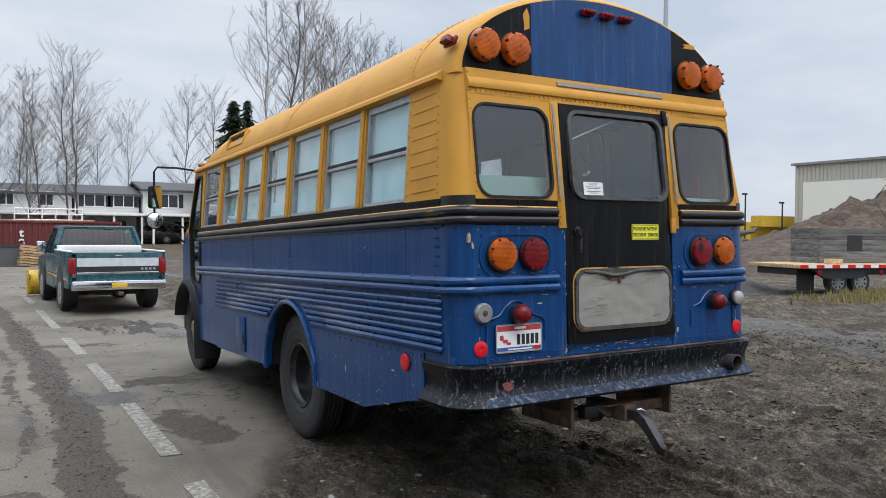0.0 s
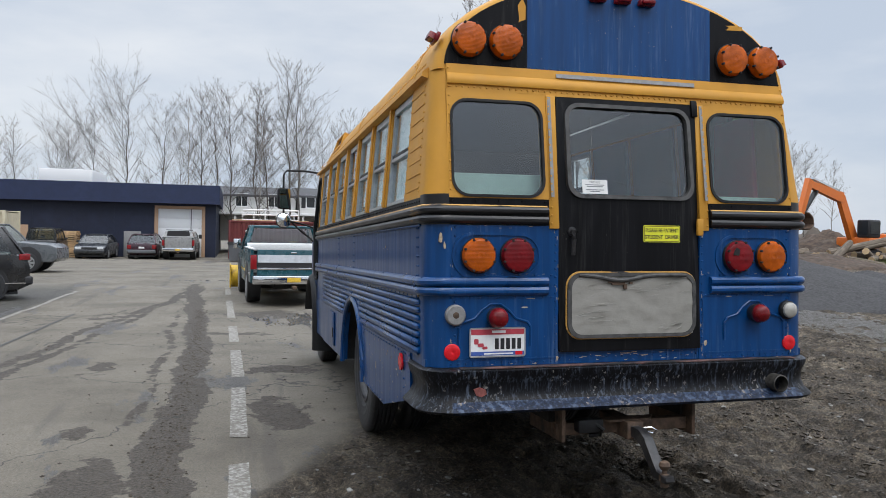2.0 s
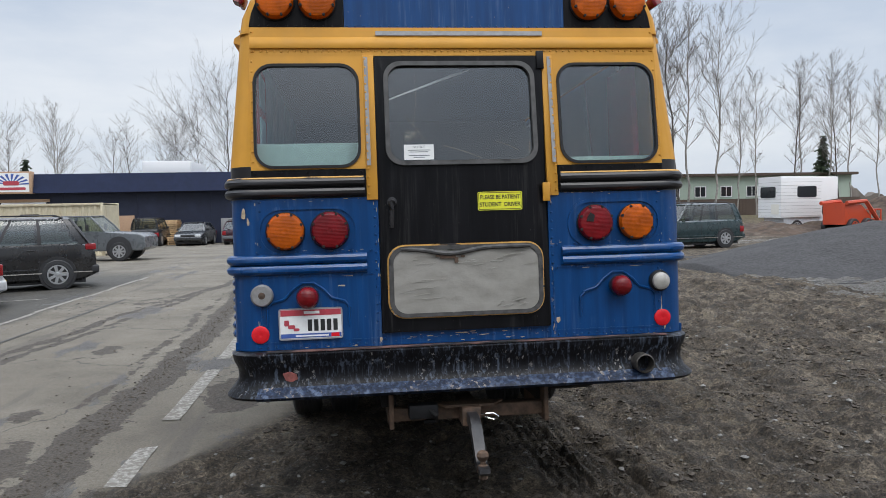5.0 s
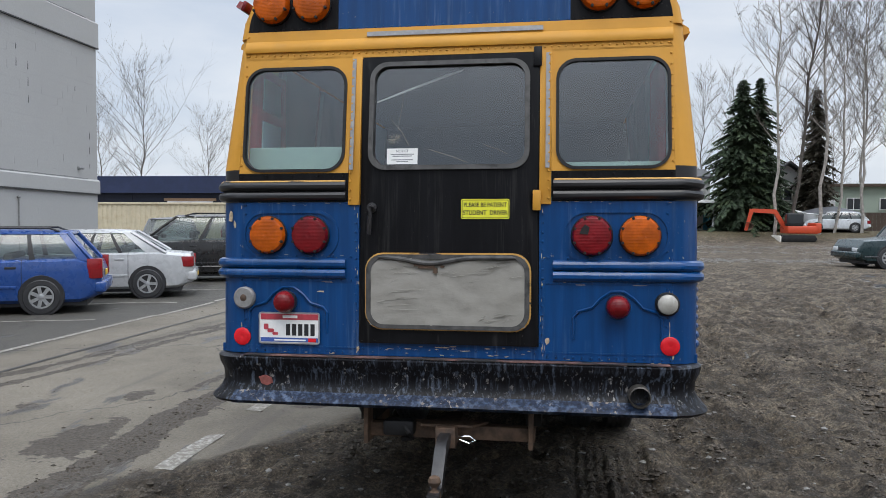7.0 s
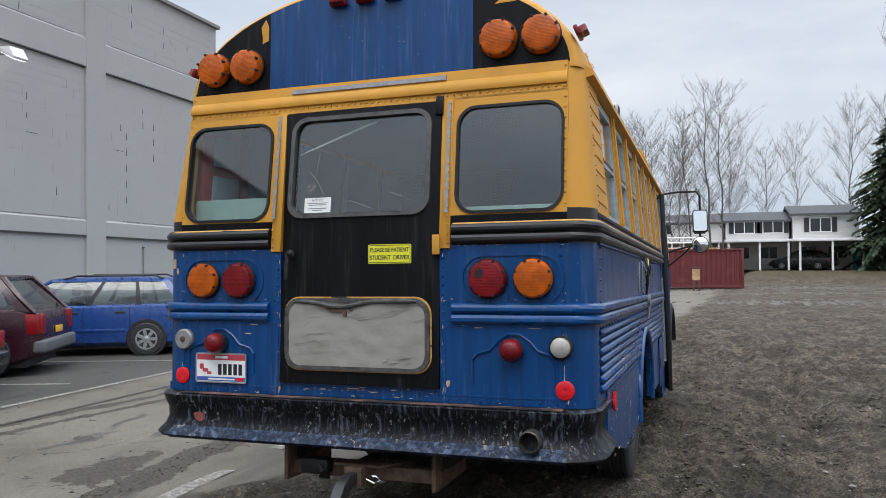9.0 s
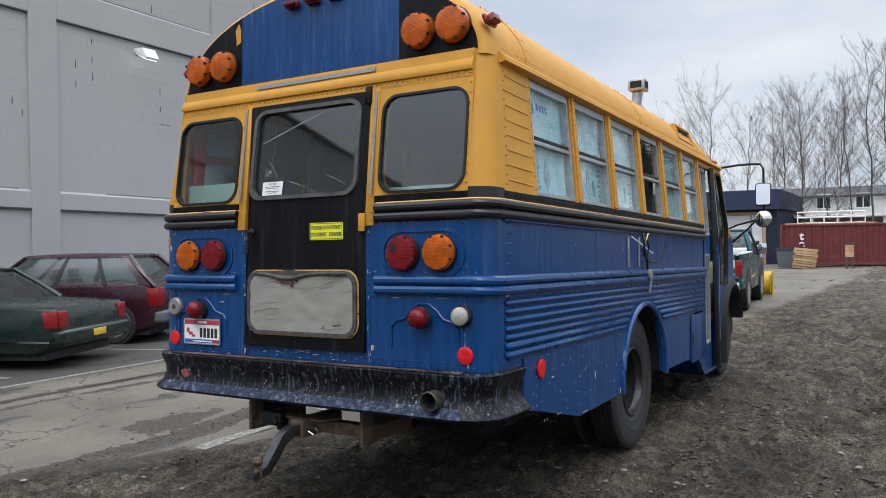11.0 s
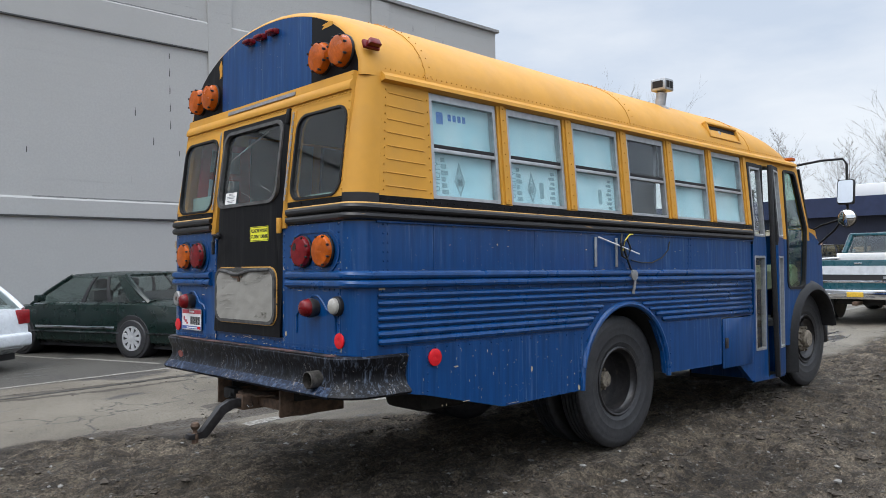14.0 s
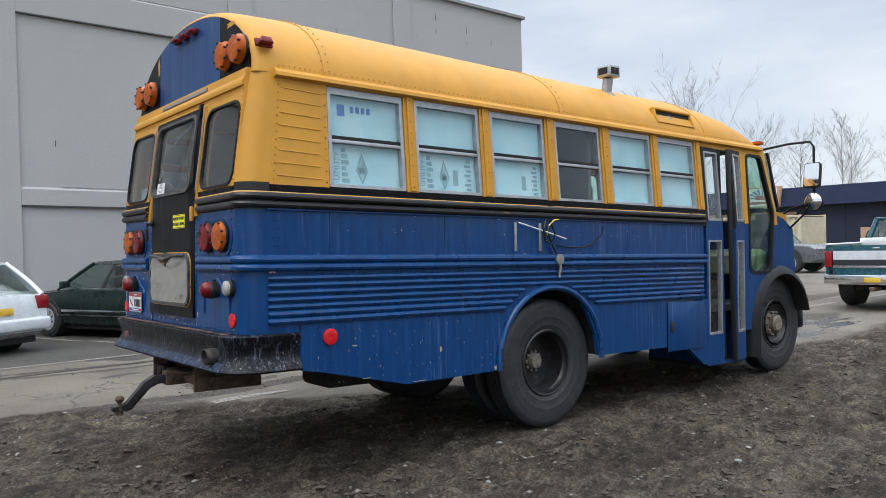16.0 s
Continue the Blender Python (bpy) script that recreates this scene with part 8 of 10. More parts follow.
def pickup(label, m, key, L=5.4, W=1.92, H=1.86, wb=(1.15, 4.3), R=0.40, canopy=False, bands=False, rim_key="alloy", lift=0.12):
    """A pickup along +y with its tailgate at y = 0: open bed, cab, bonnet."""
    root = thing("pickup_truck", label, "pickup truck", m, "cars parked in the lot")
    w, bed, cab = W / 2, 2.15, 3.75
    zs, zb = 1.32, 0.55
    for sgn in (-1, 1):
        bm = bm_()
        prism(bm, [(0.02, zb), (bed, zb - 0.05), (bed, zs), (0.02, zs)], "x", *sorted((sgn * (w - 0.07), sgn * w)), 0.015)
        part("bed_side", bm, M[key], root)
        part("bed_rail", box(bm_(), *sorted((sgn * (w - 0.10), sgn * (w + 0.005))), 0.03, bed, zs, zs + 0.035, 0.012), M["white" if bands else "plastic"], root, "white bed rail cap" if bands else "")
        part("bed_trim", box(bm_(), *sorted((sgn * w, sgn * (w + 0.006))), 0.03, bed + 1.5, 0.72, 0.78, 0.002), M["chrome" if bands else key], root)
        prof = [(bed + 0.02, 0.42), (L - 0.15, 0.42), (L, 0.55), (L - 0.02, 0.98), (L - 0.25, 1.12), (cab - 0.05, 1.22), (bed + 0.02, 1.24)]
        if sgn > 0:
            part("cab_body", prism(bm_(), prof, "x", -w * 0.985, w * 0.985, 0.05, 3), M[key], root)
        for axle in wb:
            part("wheel_arch", lathe(bm_(), [(R + 0.10, sgn * (w - 0.3)), (R + 0.10, sgn * (w + 0.008)), (R + 0.06, sgn * (w + 0.02)), (0.0001, sgn * (w - 0.01))], 24, "x", (0, axle, R + lift)), M["plastic"], root)
            car_wheel(root, sgn * (w - 0.11), axle, R, 0.26, rim_key, 8)
        part("tail_lamp", box(bm_(), *sorted((sgn * (w - 0.14), sgn * (w + 0.004))), -0.02, 0.06, 0.86, 1.2, 0.015), M["tail_red"], root, "tall red tail lamp")
        part("wing_mirror", box(bm_(), *sorted((sgn * (w + 0.02), sgn * (w + 0.22))), cab - 0.32, cab - 0.25, 1.26, 1.52, 0.02), M["chrome" if bands else "plastic"], root, "large side mirror")
        for y in (bed + 0.25, cab + 0.05):
            part("door_seam", box(bm_(), *sorted((sgn * w * 0.98, sgn * (w * 0.985 + 0.003))), y, y + 0.012, 0.5, 1.2), M["plastic"], root, "", 0)
    part("bed_floor", box(bm_(), -w + 0.07, w - 0.07, 0.06, bed, 0.72, 0.78), M["under"], root, "", 0)
    tg = part("tailgate", box(bm_(), -w + 0.15, w - 0.15, 0.0, 0.06, zb + 0.05, zs + 0.0, 0.012), M[key], root, "tailgate")
    if bands:
        part("white_band", box(bm_(), -w + 0.16, w - 0.15, -0.006, 0.0, 1.02, 1.20), M["p_white"], tg, "white band across the tailgate", 0)
        part("black_band", box(bm_(), -w + 0.16, w - 0.15, -0.008, -0.002, 0.90, 1.018), M["plastic"], tg, "", 0)
        part("chrome_band", box(bm_(), -w + 0.16, w - 0.15, -0.01, -0.002, 0.85, 0.898, 0.003), M["chrome"], tg)
        part("gate_handle", box(bm_(), -0.07, 0.07, -0.015, 0.0, 1.235, 1.265, 0.006), M["chrome"], tg)
        bm = bm_()
        for k in range(4):
            box(bm, 0.46 + 0.085 * k, 0.515 + 0.085 * k, -0.0105, -0.0085, 0.935, 0.985)
        part("badge", bm, M["alu"], tg, "row of pale metal badge bars", 0)
        part("toolbox", box(bm_(), -w + 0.05, w - 0.12, 1.75, 2.12, 1.25, 1.44, 0.02), M["white"], root, "white toolbox across the bed")
        part("marker_bar", box(bm_(), -0.3, 0.3, cab - 1.05, cab - 1.0, H - 0.02, H + 0.02, 0.01), M["plastic"], root)
    part("rear_bumper", box(bm_(), -w * 0.96, w * 0.96, -0.2, 0.02, 0.52, 0.72, 0.025), M["chrome"], root, "scuffed chrome step bumper")
    part("number_plate", box(bm_(), -0.17, 0.14, -0.212, -0.2, 0.57, 0.67, 0.004), M["plate_yellow"], root, "plain yellow plate")
    part("chassis", box(box(bm_(), -0.45, 0.45, 0.1, L - 0.5, 0.40, 0.56), -w * 0.75, w * 0.75, wb[0] - 0.06, wb[0] + 0.06, R - 0.06, R + 0.06), M["under"], root, "", 0)
    part("tow_bar", box(bm_(), -0.05, 0.05, -0.3, 0.1, 0.40, 0.48, 0.01), M["rust"], root)
    y0, y1 = bed + 0.06, cab + 0.35
    ring = [[(s * x, y, z) for s, x, y in ((-1, wx, a), (1, wx, a), (1, wx, b), (-1, wx, b))] for wx, a, b, z in ((w * 0.95, y0, y1, 1.2), (w * 0.92, y0 + 0.05, y1 - 0.2, 1.45), (w * 0.80, y0 + 0.18, y1 - 0.6, H - 0.05))]
    gl = part("glass_house", loft(bm_(), ring, caps=False), M["car_glass"], root, "cab windows", 30)
    gl.visible_shadow = False
    part("roof", box(bm_(), -w * 0.84, w * 0.84, y0 + 0.13, y1 - 0.56, H - 0.07, H + 0.0, 0.03), M[key], root)
    for sgn in (-1, 1):
        part("pillar", tube(bm_(), [(sgn * w * 0.95, y0, 1.2), (sgn * w * 0.92, y0 + 0.05, 1.45), (sgn * w * 0.80, y0 + 0.18, H - 0.05)], 0.065, 6), M[key], root)
        part("pillar", tube(bm_(), [(sgn * w * 0.95, y1, 1.2), (sgn * w * 0.92, y1 - 0.2, 1.45), (sgn * w * 0.80, y1 - 0.6, H - 0.05)], 0.035, 6), M[key], root)
        part("pillar", tube(bm_(), [(sgn * w * 0.95, y0 + 0.5, 1.2), (sgn * w * 0.92, y0 + 0.5, 1.45), (sgn * w * 0.80, y0 + 0.5, H - 0.05)], 0.03, 6), M[key], root)
    part("bench_seat", box(bm_(), -w * 0.8, w * 0.8, y0 + 0.25, y0 + 0.42, 0.9, 1.45, 0.06), M["seat"], root)
    if canopy:
        part("canopy", loft(bm_(), [[(-w * 0.95, 0.05, zs + 0.03), (w * 0.95, 0.05, zs + 0.03), (w * 0.95, bed, zs + 0.03), (-w * 0.95, bed, zs + 0.03)], [(-w * 0.82, 0.2, H - 0.02), (w * 0.82, 0.2, H - 0.02), (w * 0.82, bed, H - 0.02), (-w * 0.82, bed, H - 0.02)]]), M[key], root, "", 20)
        part("canopy_window", prism(bm_(), [(-w * 0.72, 1.45), (w * 0.72, 1.45), (w * 0.66, 1.75), (-w * 0.66, 1.75)], "y", 0.06, 0.12), M["plastic"], root, "", 0)
        part("roof_rack", box(bm_(), -w * 0.85, w * 0.85, 0.8, 0.85, H + 0.06, H + 0.1), M["plastic"], root)
    return root


truck = pickup("teal pickup truck with white tailgate band and a snow plow", Matrix.Translation((-0.93, 14.42, gz(-0.9, 16))) @ pose(0, 0, 0, 0, 0, 3.0), "p_teal", bands=True, H=1.9, W=1.98)
# snow plow on the nose of the pickup
pw = thing("snow_plow", "worn yellow snow plow blade on the nose of the pickup", "plow", Matrix.Translation((-1.25, 20.4, gz(-1, 20))) @ pose(0, 0, 0, 0, 0, 3))
bm = bm_()
prof = [(0.0, 0.03), (-0.12, 0.15), (-0.16, 0.35), (-0.12, 0.55), (0.0, 0.70), (0.03, 0.70), (-0.08, 0.55), (-0.12, 0.35), (-0.08, 0.16), (0.03, 0.03)]
prism(bm, prof, "x", -1.15, 1.15)
part("blade", bm, M["plow_yellow"], pw, "curved yellow blade", 40)
for x in (-1.12, -0.7, -0.35, 0.0, 0.35, 0.7, 1.12):
    part("rib", prism(bm_(), [(-0.02, 0.05), (-0.26, 0.1), (-0.26, 0.6), (-0.06, 0.68), (-0.16, 0.35)], "x", x - 0.015, x + 0.015), M["plow_yellow"], pw, "", 0)
part("end_cap", prism(bm_(), [(0.04, 0.02), (-0.28, 0.02), (-0.28, 0.72), (0.06, 0.74)], "x", -1.18, -1.155), M["plow_yellow"], pw, "", 0)
part("end_cap", prism(bm_(), [(0.04, 0.02), (-0.28, 0.02), (-0.28, 0.72), (0.06, 0.74)], "x", 1.155, 1.18), M["plow_yellow"], pw, "", 0)
part("push_frame", box(bm_(), -0.4, 0.4, -0.7, -0.15, 0.2, 0.3, 0.02), M["rust"], pw)
pickup("silver pickup truck with a canopy before the garage door", Matrix.Translation((-5.6, 44.6, -0.2)) @ pose(0, 0, 0, 0, 0, -1), "p_pewter", L=5.2, H=1.72, W=1.84, canopy=True)
pickup("grey pickup truck standing across the lot", Matrix.Translation((-14.6, 29.8, -0.11)) @ pose(0, 0, 0, 0, 0, -92), "p_grey", L=5.7, H=1.88, wb=(1.3, 4.65), canopy=True)


# ---- containers, pallets, bins
M["cont_red"] = mat("dull red container steel", (0.13, 0.022, 0.022), 0.6, grain=0.1, grain_scale=2, spot_color=(0.18, 0.05, 0.04), spot_scale=1.2)
M["pallet_wood"] = mat("pale pallet wood", (0.46, 0.31, 0.17), 0.8, grain=0.25, grain_scale=8, island=0.25)
M["siding"] = mat("white clapboard siding", (0.66, 0.65, 0.62), 0.6, grain=0.04)
M["shingle"] = mat("grey shingles", (0.075, 0.075, 0.08), 0.85, grain=0.2, grain_scale=9)
M["dark_pane"] = mat("dark window glass", (0.02, 0.024, 0.028), 0.08, grain=0.1, spec=0.6)
M["teal_door"] = mat("bright blue door", (0.06, 0.33, 0.45), 0.5)
M["bark"] = mat("grey brown bark", (0.085, 0.074, 0.064), 0.9, grain=0.3, grain_scale=6, bump=0.3)
M["birch"] = mat("pale birch bark", (0.28, 0.26, 0.235), 0.85, grain=0.25, grain_scale=5, spot_color=(0.06, 0.055, 0.05), spot_scale=7, spot_range=(0.6, 0.7))
M["twig"] = mat("fine bare twigs", (0.105, 0.087, 0.072), 0.9, grain=0.2)
M["needle"] = mat("dark spruce needles", (0.026, 0.044, 0.020), 0.8, grain=0.4, grain_scale=2.5, spot_color=(0.06, 0.085, 0.03), spot_scale=0.9, spot_range=(0.5, 0.7))
M["needle_brown"] = mat("brownish spruce needles", (0.055, 0.048, 0.032), 0.85, grain=0.35, grain_scale=2.5)
M["soil"] = mat("dark heaped soil", (0.058, 0.037, 0.024), 0.95, grain=0.4, grain_scale=3, spot_color=(0.12, 0.095, 0.07), spot_scale=1.4, bump=0.8, bump_scale=5)
M["gravel_dark"] = mat("dark gravel heap", (0.036, 0.034, 0.034), 0.95, grain=0.45, grain_scale=14, bump=0.8, bump_scale=16)
M["log"] = mat("grey brown log bark", (0.15, 0.12, 0.09), 0.9, grain=0.35, grain_scale=4, bump=0.4, island=0.35)
M["log_end"] = mat("pale cut wood", (0.42, 0.30, 0.17), 0.8)
M["stone"] = mat("grey pebbles", (0.135, 0.12, 0.10), 0.85, grain=0.3, grain_scale=12)
M["dry_grass"] = mat("dry yellow grass", (0.22, 0.18, 0.07), 0.9, grain=0.3)
M["green_grass"] = mat("rough green grass", (0.09, 0.12, 0.03), 0.9, grain=0.3)
M["beige_metal"] = mat("beige metal siding", (0.44, 0.42, 0.36), 0.6, grain=0.05)
M["cream_metal"] = mat("cream metal siding", (0.76, 0.74, 0.66), 0.6, grain=0.03)
M["galv"] = mat("galvanised mast steel", (0.36, 0.38, 0.40), 0.5, metal=0.3)
M["mint_wall"] = mat("pale green stucco", (0.38, 0.45, 0.37), 0.8, grain=0.05)
M["fence_wood"] = mat("dark fence boards", (0.09, 0.065, 0.05), 0.9, grain=0.2)


def container(label, m, L, H, key):
    root = thing("shipping_container", label, "container", m)
    for y, nm in ((0.0, "front_wall"), (2.44, "back_wall")):
        pts, x, k = [], 0.0, 0
        while x < L - 0.05:
            pts += [(x, 0.0), (x + 0.07, 0.0), (x + 0.10, 0.035), (x + 0.20, 0.035), (x + 0.23, 0.0)]
            x += 0.276
        pts.append((L, 0.0))
        bm = bm_()
        vs = [[bm.verts.new((px, y + (py if y == 0 else -py), z)) for z in (0.16, H - 0.10)] for px, py in pts]
        for a, b in zip(vs, vs[1:]):
            bm.faces.new((a[0], b[0], b[1], a[1]))
        part(nm, bm, M[key], root, "corrugated steel side", 0)
    for x in (0.0, L):
        part("end_wall", box(bm_(), x - 0.03, x + 0.03, 0, 2.44, 0.16, H - 0.1), M[key], root, "", 0)
        for y in (0.0, 2.44):
            part("corner_post", box(bm_(), x - 0.06, x + 0.06, y - 0.06, y + 0.06, 0, H, 0.01), M[key], root)
    for y in (0.0, 2.44):
        for z0, z1 in ((0.02, 0.17), (H - 0.12, H - 0.01)):
            part("rail", box(bm_(), 0, L, y - 0.045, y + 0.045, z0, z1, 0.01), M[key], root)
    part("roof", box(bm_(), 0, L, 0.0, 2.44, H - 0.06, H - 0.03), M[key], root, "", 0)
    return root


rc = container("dull red corrugated shipping container with white letters", Matrix.Translation((-2.65, 44.0, 0.0 - 0.05)), 6.06, 2.3, "cont_red")
for k, ch in enumerate("te"):
    words("lettering", ch, 0.62, Matrix.Translation((1.05, -0.07, 1.62 - 0.42 * k)) @ rp, M["white"], rc, weight=0.02)
container("cream corrugated shipping container behind the parked cars", Matrix.Translation((-24.4, 34.0, -0.2)), 12.19, 2.58, "p_cream")
pr = thing("platform_rail", "white steel railing lying on the red container", "railing", Matrix.Translation((-1.9, 45.0, 2.25)))
bm = bm_()
for z in (0.05, 0.38, 0.68):
    tube(bm, [(0, 0, z), (3.4, 0, z)], 0.045, 6)
for x in np.linspace(0, 3.4, 6):
    tube(bm, [(x, 0, 0.0), (x, 0, 0.7)], 0.04, 6)
part("rail_frame", bm, M["white"], pr)
part("plank", box(bm_(), -0.6, 4.0, -0.6, -0.3, 0.0, 0.06, 0.01), M["pallet_wood"], pr)


def pallet_stack(m, n, rnd, label="leaning stack of pale wooden pallets"):
    root = thing("pallet_stack", label, "pallets", m, "stacks of pallets")
    for k in range(n):
        p = new("pallet")
        p.parent = root
        p.matrix_basis = Matrix.Translation((rnd.uniform(-0.04, 0.04), rnd.uniform(-0.04, 0.04), 0.135 * k)) @ pose(0, 0, 0, 0, 0, rnd.uniform(-3, 3))
        bm = bm_()
        for j in range(7):
            x = -0.55 + 0.165 * j
            box(bm, x, x + 0.11, -0.5, 0.5, 0.108, 0.128)
        for y in (-0.5, -0.04, 0.42):
            box(bm, -0.56, 0.56, y, y + 0.06, 0.022, 0.106)
        for x in (-0.55, -0.06, 0.42):
            box(bm, x, x + 0.12, -0.5, 0.5, 0.0, 0.02)
        part("pallet_frame", bm, M["pallet_wood"], p, "", 0)
    return root


rnd = random.Random(12)
pallet_stack(Matrix.Translation((-1.3, 41.8, gz(-1.3, 41.5))) @ pose(0, 0, 0, 0, 7, 4), 8, rnd)
pallet_stack(Matrix.Translation((-13.6, 48.6, -0.21)) @ pose(0, 0, 0, 0, 0, 2), 13, rnd, "tall stack of pale wooden pallets")
pallet_stack(Matrix.Translation((-12.35, 48.6, -0.21)) @ pose(0, 0, 0, 0, 0, -4), 12, rnd, "tall stack of pale wooden pallets")
pallet_stack(Matrix.Translation((-11.9, 47.6, -0.21)) @ pose(0, 0, 0, 0, 0, 20), 4, rnd, "low stack of pale wooden pallets")
bn = thing("waste_bin", "dark grey lidded dumpster bin beside the pallets", "bin", Matrix.Translation((-2.2, 42.6, gz(-2.2, 42))))
part("body", loft(bm_(), [[(-0.42, -0.4, 0.05), (0.42, -0.4, 0.05), (0.42, 0.4, 0.05), (-0.42, 0.4, 0.05)], [(-0.5, -0.48, 1.0), (0.5, -0.48, 1.0), (0.5, 0.48, 1.0), (-0.5, 0.48, 1.0)]]), M["plastic_grey"], bn, "", 0)
part("lid", prism(bm_(), [(-0.52, 1.0), (0.52, 1.0), (0.5, 1.1), (-0.5, 1.16)], "x", -0.54, 0.54, 0.02), M["plastic"], bn)
sn = thing("notice_board", "small wooden board on two posts by the container", "sign", Matrix.Translation((0.9, 41.2, gz(0.9, 41.2))))
for x in (-0.14, 0.14):
    part("post", box(bm_(), x - 0.05, x + 0.05, -0.05, 0.05, 0, 1.3), M["fence_wood"], sn, "", 0)
part("panel", box(bm_(), -0.2, 0.2, -0.08, -0.05, 0.6, 1.2), M["pallet_wood"], sn, "", 0)
part("top_bar", box(bm_(), -0.4, 0.4, -0.06, 0.04, 1.28, 1.34), M["fence_wood"], sn, "", 0)


# ---- houses on the bank
def window_(root, x0, x1, z0, z1, y, shutters=False):
    wn = part("window", band(bm_(), rrect(x0 - 0.07, x1 + 0.07, z0 - 0.07, z1 + 0.07, 0.002, 1), rrect(x0, x1, z0, z1, 0.002, 1), "y", y - 0.06, y), M["white"], root, "white-framed window", 0)
    part("pane", box(bm_(), x0, x1, y - 0.03, y - 0.01, z0, z1), M["dark_pane"], wn, "", 0)
    part("mullion", box(bm_(), (x0 + x1) / 2 - 0.03, (x0 + x1) / 2 + 0.03, y - 0.05, y - 0.01, z0, z1), M["white"], wn, "", 0)
    if shutters:
        for a, b in ((x0 - 0.45, x0 - 0.1), (x1 + 0.1, x1 + 0.45)):
            part("shutter", box(bm_(), a, b, y - 0.05, y - 0.003, z0 - 0.05, z1 + 0.05), M["plastic"], wn, "dark shutter", 0)


def siding(root, x0, x1, y, z0, z1, deep):
    part("wall", box(bm_(), x0, x1, y, y + deep, z0, z1), M["siding"], root, "", 0)
    n = int((z1 - z0) / 0.2)
    bm = bm_()
    for k in range(n):
        z = z0 + (z1 - z0) * k / n
        prism(bm, [(y - 0.003, z + 0.19), (y - 0.028, z + 0.004), (y - 0.003, z + 0.004)], "x", x0, x1)
    tagged(part("clapboard", bm, M["siding"], root, "", 0), kind="stuff")


def roof_slab(root, x0, x1, y0, y1, ze, zr):
    ym = (y0 + y1) / 2
    part("roof", prism(bm_(), [(y0 - 0.5, ze), (ym, zr), (y1 + 0.5, ze), (y1 + 0.5, ze + 0.18), (ym, zr + 0.2), (y0 - 0.5, ze + 0.18)], "x", x0 - 0.25, x1 + 0.25), M["shingle"], root, "grey shingle roof", 0)


HY, HG = 62.0, 0.72
for k, (x0, x1, dy, ze, win) in enumerate(((-16.0, -7.5, 1.2, 4.55, "a"), (-7.3, 2.6, 0.9, 4.55, "a"), (2.8, 7.5, 0.6, 4.6, "b"), (7.7, 12.3, -0.2, 5.0, "c"))):
    hs = thing("house", "white two-storey terraced house with a grey shingle roof and carport", "house", None, "white terraced houses")
    y = HY + dy
    siding(hs, x0, x1, y, HG + 2.35, ze, 8.0)
    siding(hs, x0, x1, y + 1.2, HG, HG + 2.35, 6.5)
    roof_slab(hs, x0, x1, y, y + 8, ze - 0.12, ze + 0.72)
    w = x1 - x0
    for f in ((0.2, 0.55, 0.82) if win == "a" else (0.3, 0.75) if win == "b" else (0.42,)):
        c = x0 + w * f
        window_(hs, c - (0.7 if win != "a" else 0.45), c + (0.7 if win != "a" else 0.45), HG + 2.95, HG + 3.95, y - 0.03, win != "a")
    for f in (0.25, 0.7):
        window_(hs, x0 + w * f - 0.6, x0 + w * f + 0.6, HG + 0.9, HG + 1.8, y + 1.17)
    part("carport_roof", box(bm_(), x0 - 0.2, x1 - 0.1, y - 3.6, y + 0.8, HG + 2.15, HG + 2.36, 0.02), M["white"], hs, "flat white carport roof")
    for px in (x0 + 0.15, (x0 + x1) / 2, x1 - 0.35):
        part("carport_post", box(bm_(), px - 0.07, px + 0.07, y - 3.5, y - 3.36, HG, HG + 2.15), M["white"], hs, "", 0)
    if win == "c":
        part("door", box(bm_(), x1 - 0.3, x1 + 0.5, y + 1.1, y + 1.17, HG, HG + 2.0), M["teal_door"], hs, "bright blue door", 0)
fnc = thing("fence_panel", "long white board fence beside the houses", "fence")
bm = bm_()
for k in range(30):
    box(bm, 12.6 + 0.2 * k, 12.78 + 0.2 * k, HY + 0.9, HY + 0.94, HG, HG + 1.8)
tagged(part("board", bm, M["siding"], fnc, "", 0), kind="stuff")
# gabled house and a long low one further along
gh = thing("house", "white gabled house with a small deck rail behind the spruces", "house")
part("wall", prism(bm_(), [(16.2, HG), (21.0, HG), (21.0, 4.3), (18.6, 6.0), (16.2, 4.6)], "y", 63, 72), M["siding"], gh, "", 0)
for a, b in (((21.5, 3.95), (18.6, 6.15)), ((15.7, 3.95), (18.6, 6.15))):
    part("roof", prism(bm_(), [a, b, (b[0], b[1] + 0.2), (a[0], a[1] + 0.2)], "y", 62.3, 72.5), M["shingle"], gh, "", 0)
part("deck_rail", box(bm_(), 21.0, 22.3, 63.0, 63.06, 2.4, 3.3), M["white"], gh, "", 0)
part("deck", box(bm_(), 20.9, 22.4, 63.0, 66, 2.25, 2.38), M["fence_wood"], gh, "", 0)
window_(gh, 17.6, 18.9, 3.2, 4.2, 62.97)
lh = thing("house", "long low pale green building with a flat roof", "house")
part("wall", box(bm_(), 23.0, 48, 66, 76, HG, 4.4), M["mint_wall"], lh, "", 0)
part("roof", box(bm_(), 22.6, 48.4, 65.5, 76.4, 4.4, 4.65), M["fence_wood"], lh, "", 0)
for k in range(9):
    x = 24.2 + 2.6 * k
    window_(lh, x, x + 1.0, 2.5, 3.4, 65.97)
fw = thing("fence_panel", "dark board fence before the pale green building", "fence")
bm = bm_()
for k in range(90):
    box(bm, 22 + 0.28 * k, 22.26 + 0.28 * k, 63.5, 63.54, HG - 0.1, HG + 1.5)
tagged(part("board", bm, M["fence_wood"], fw, "", 0), kind="stuff")
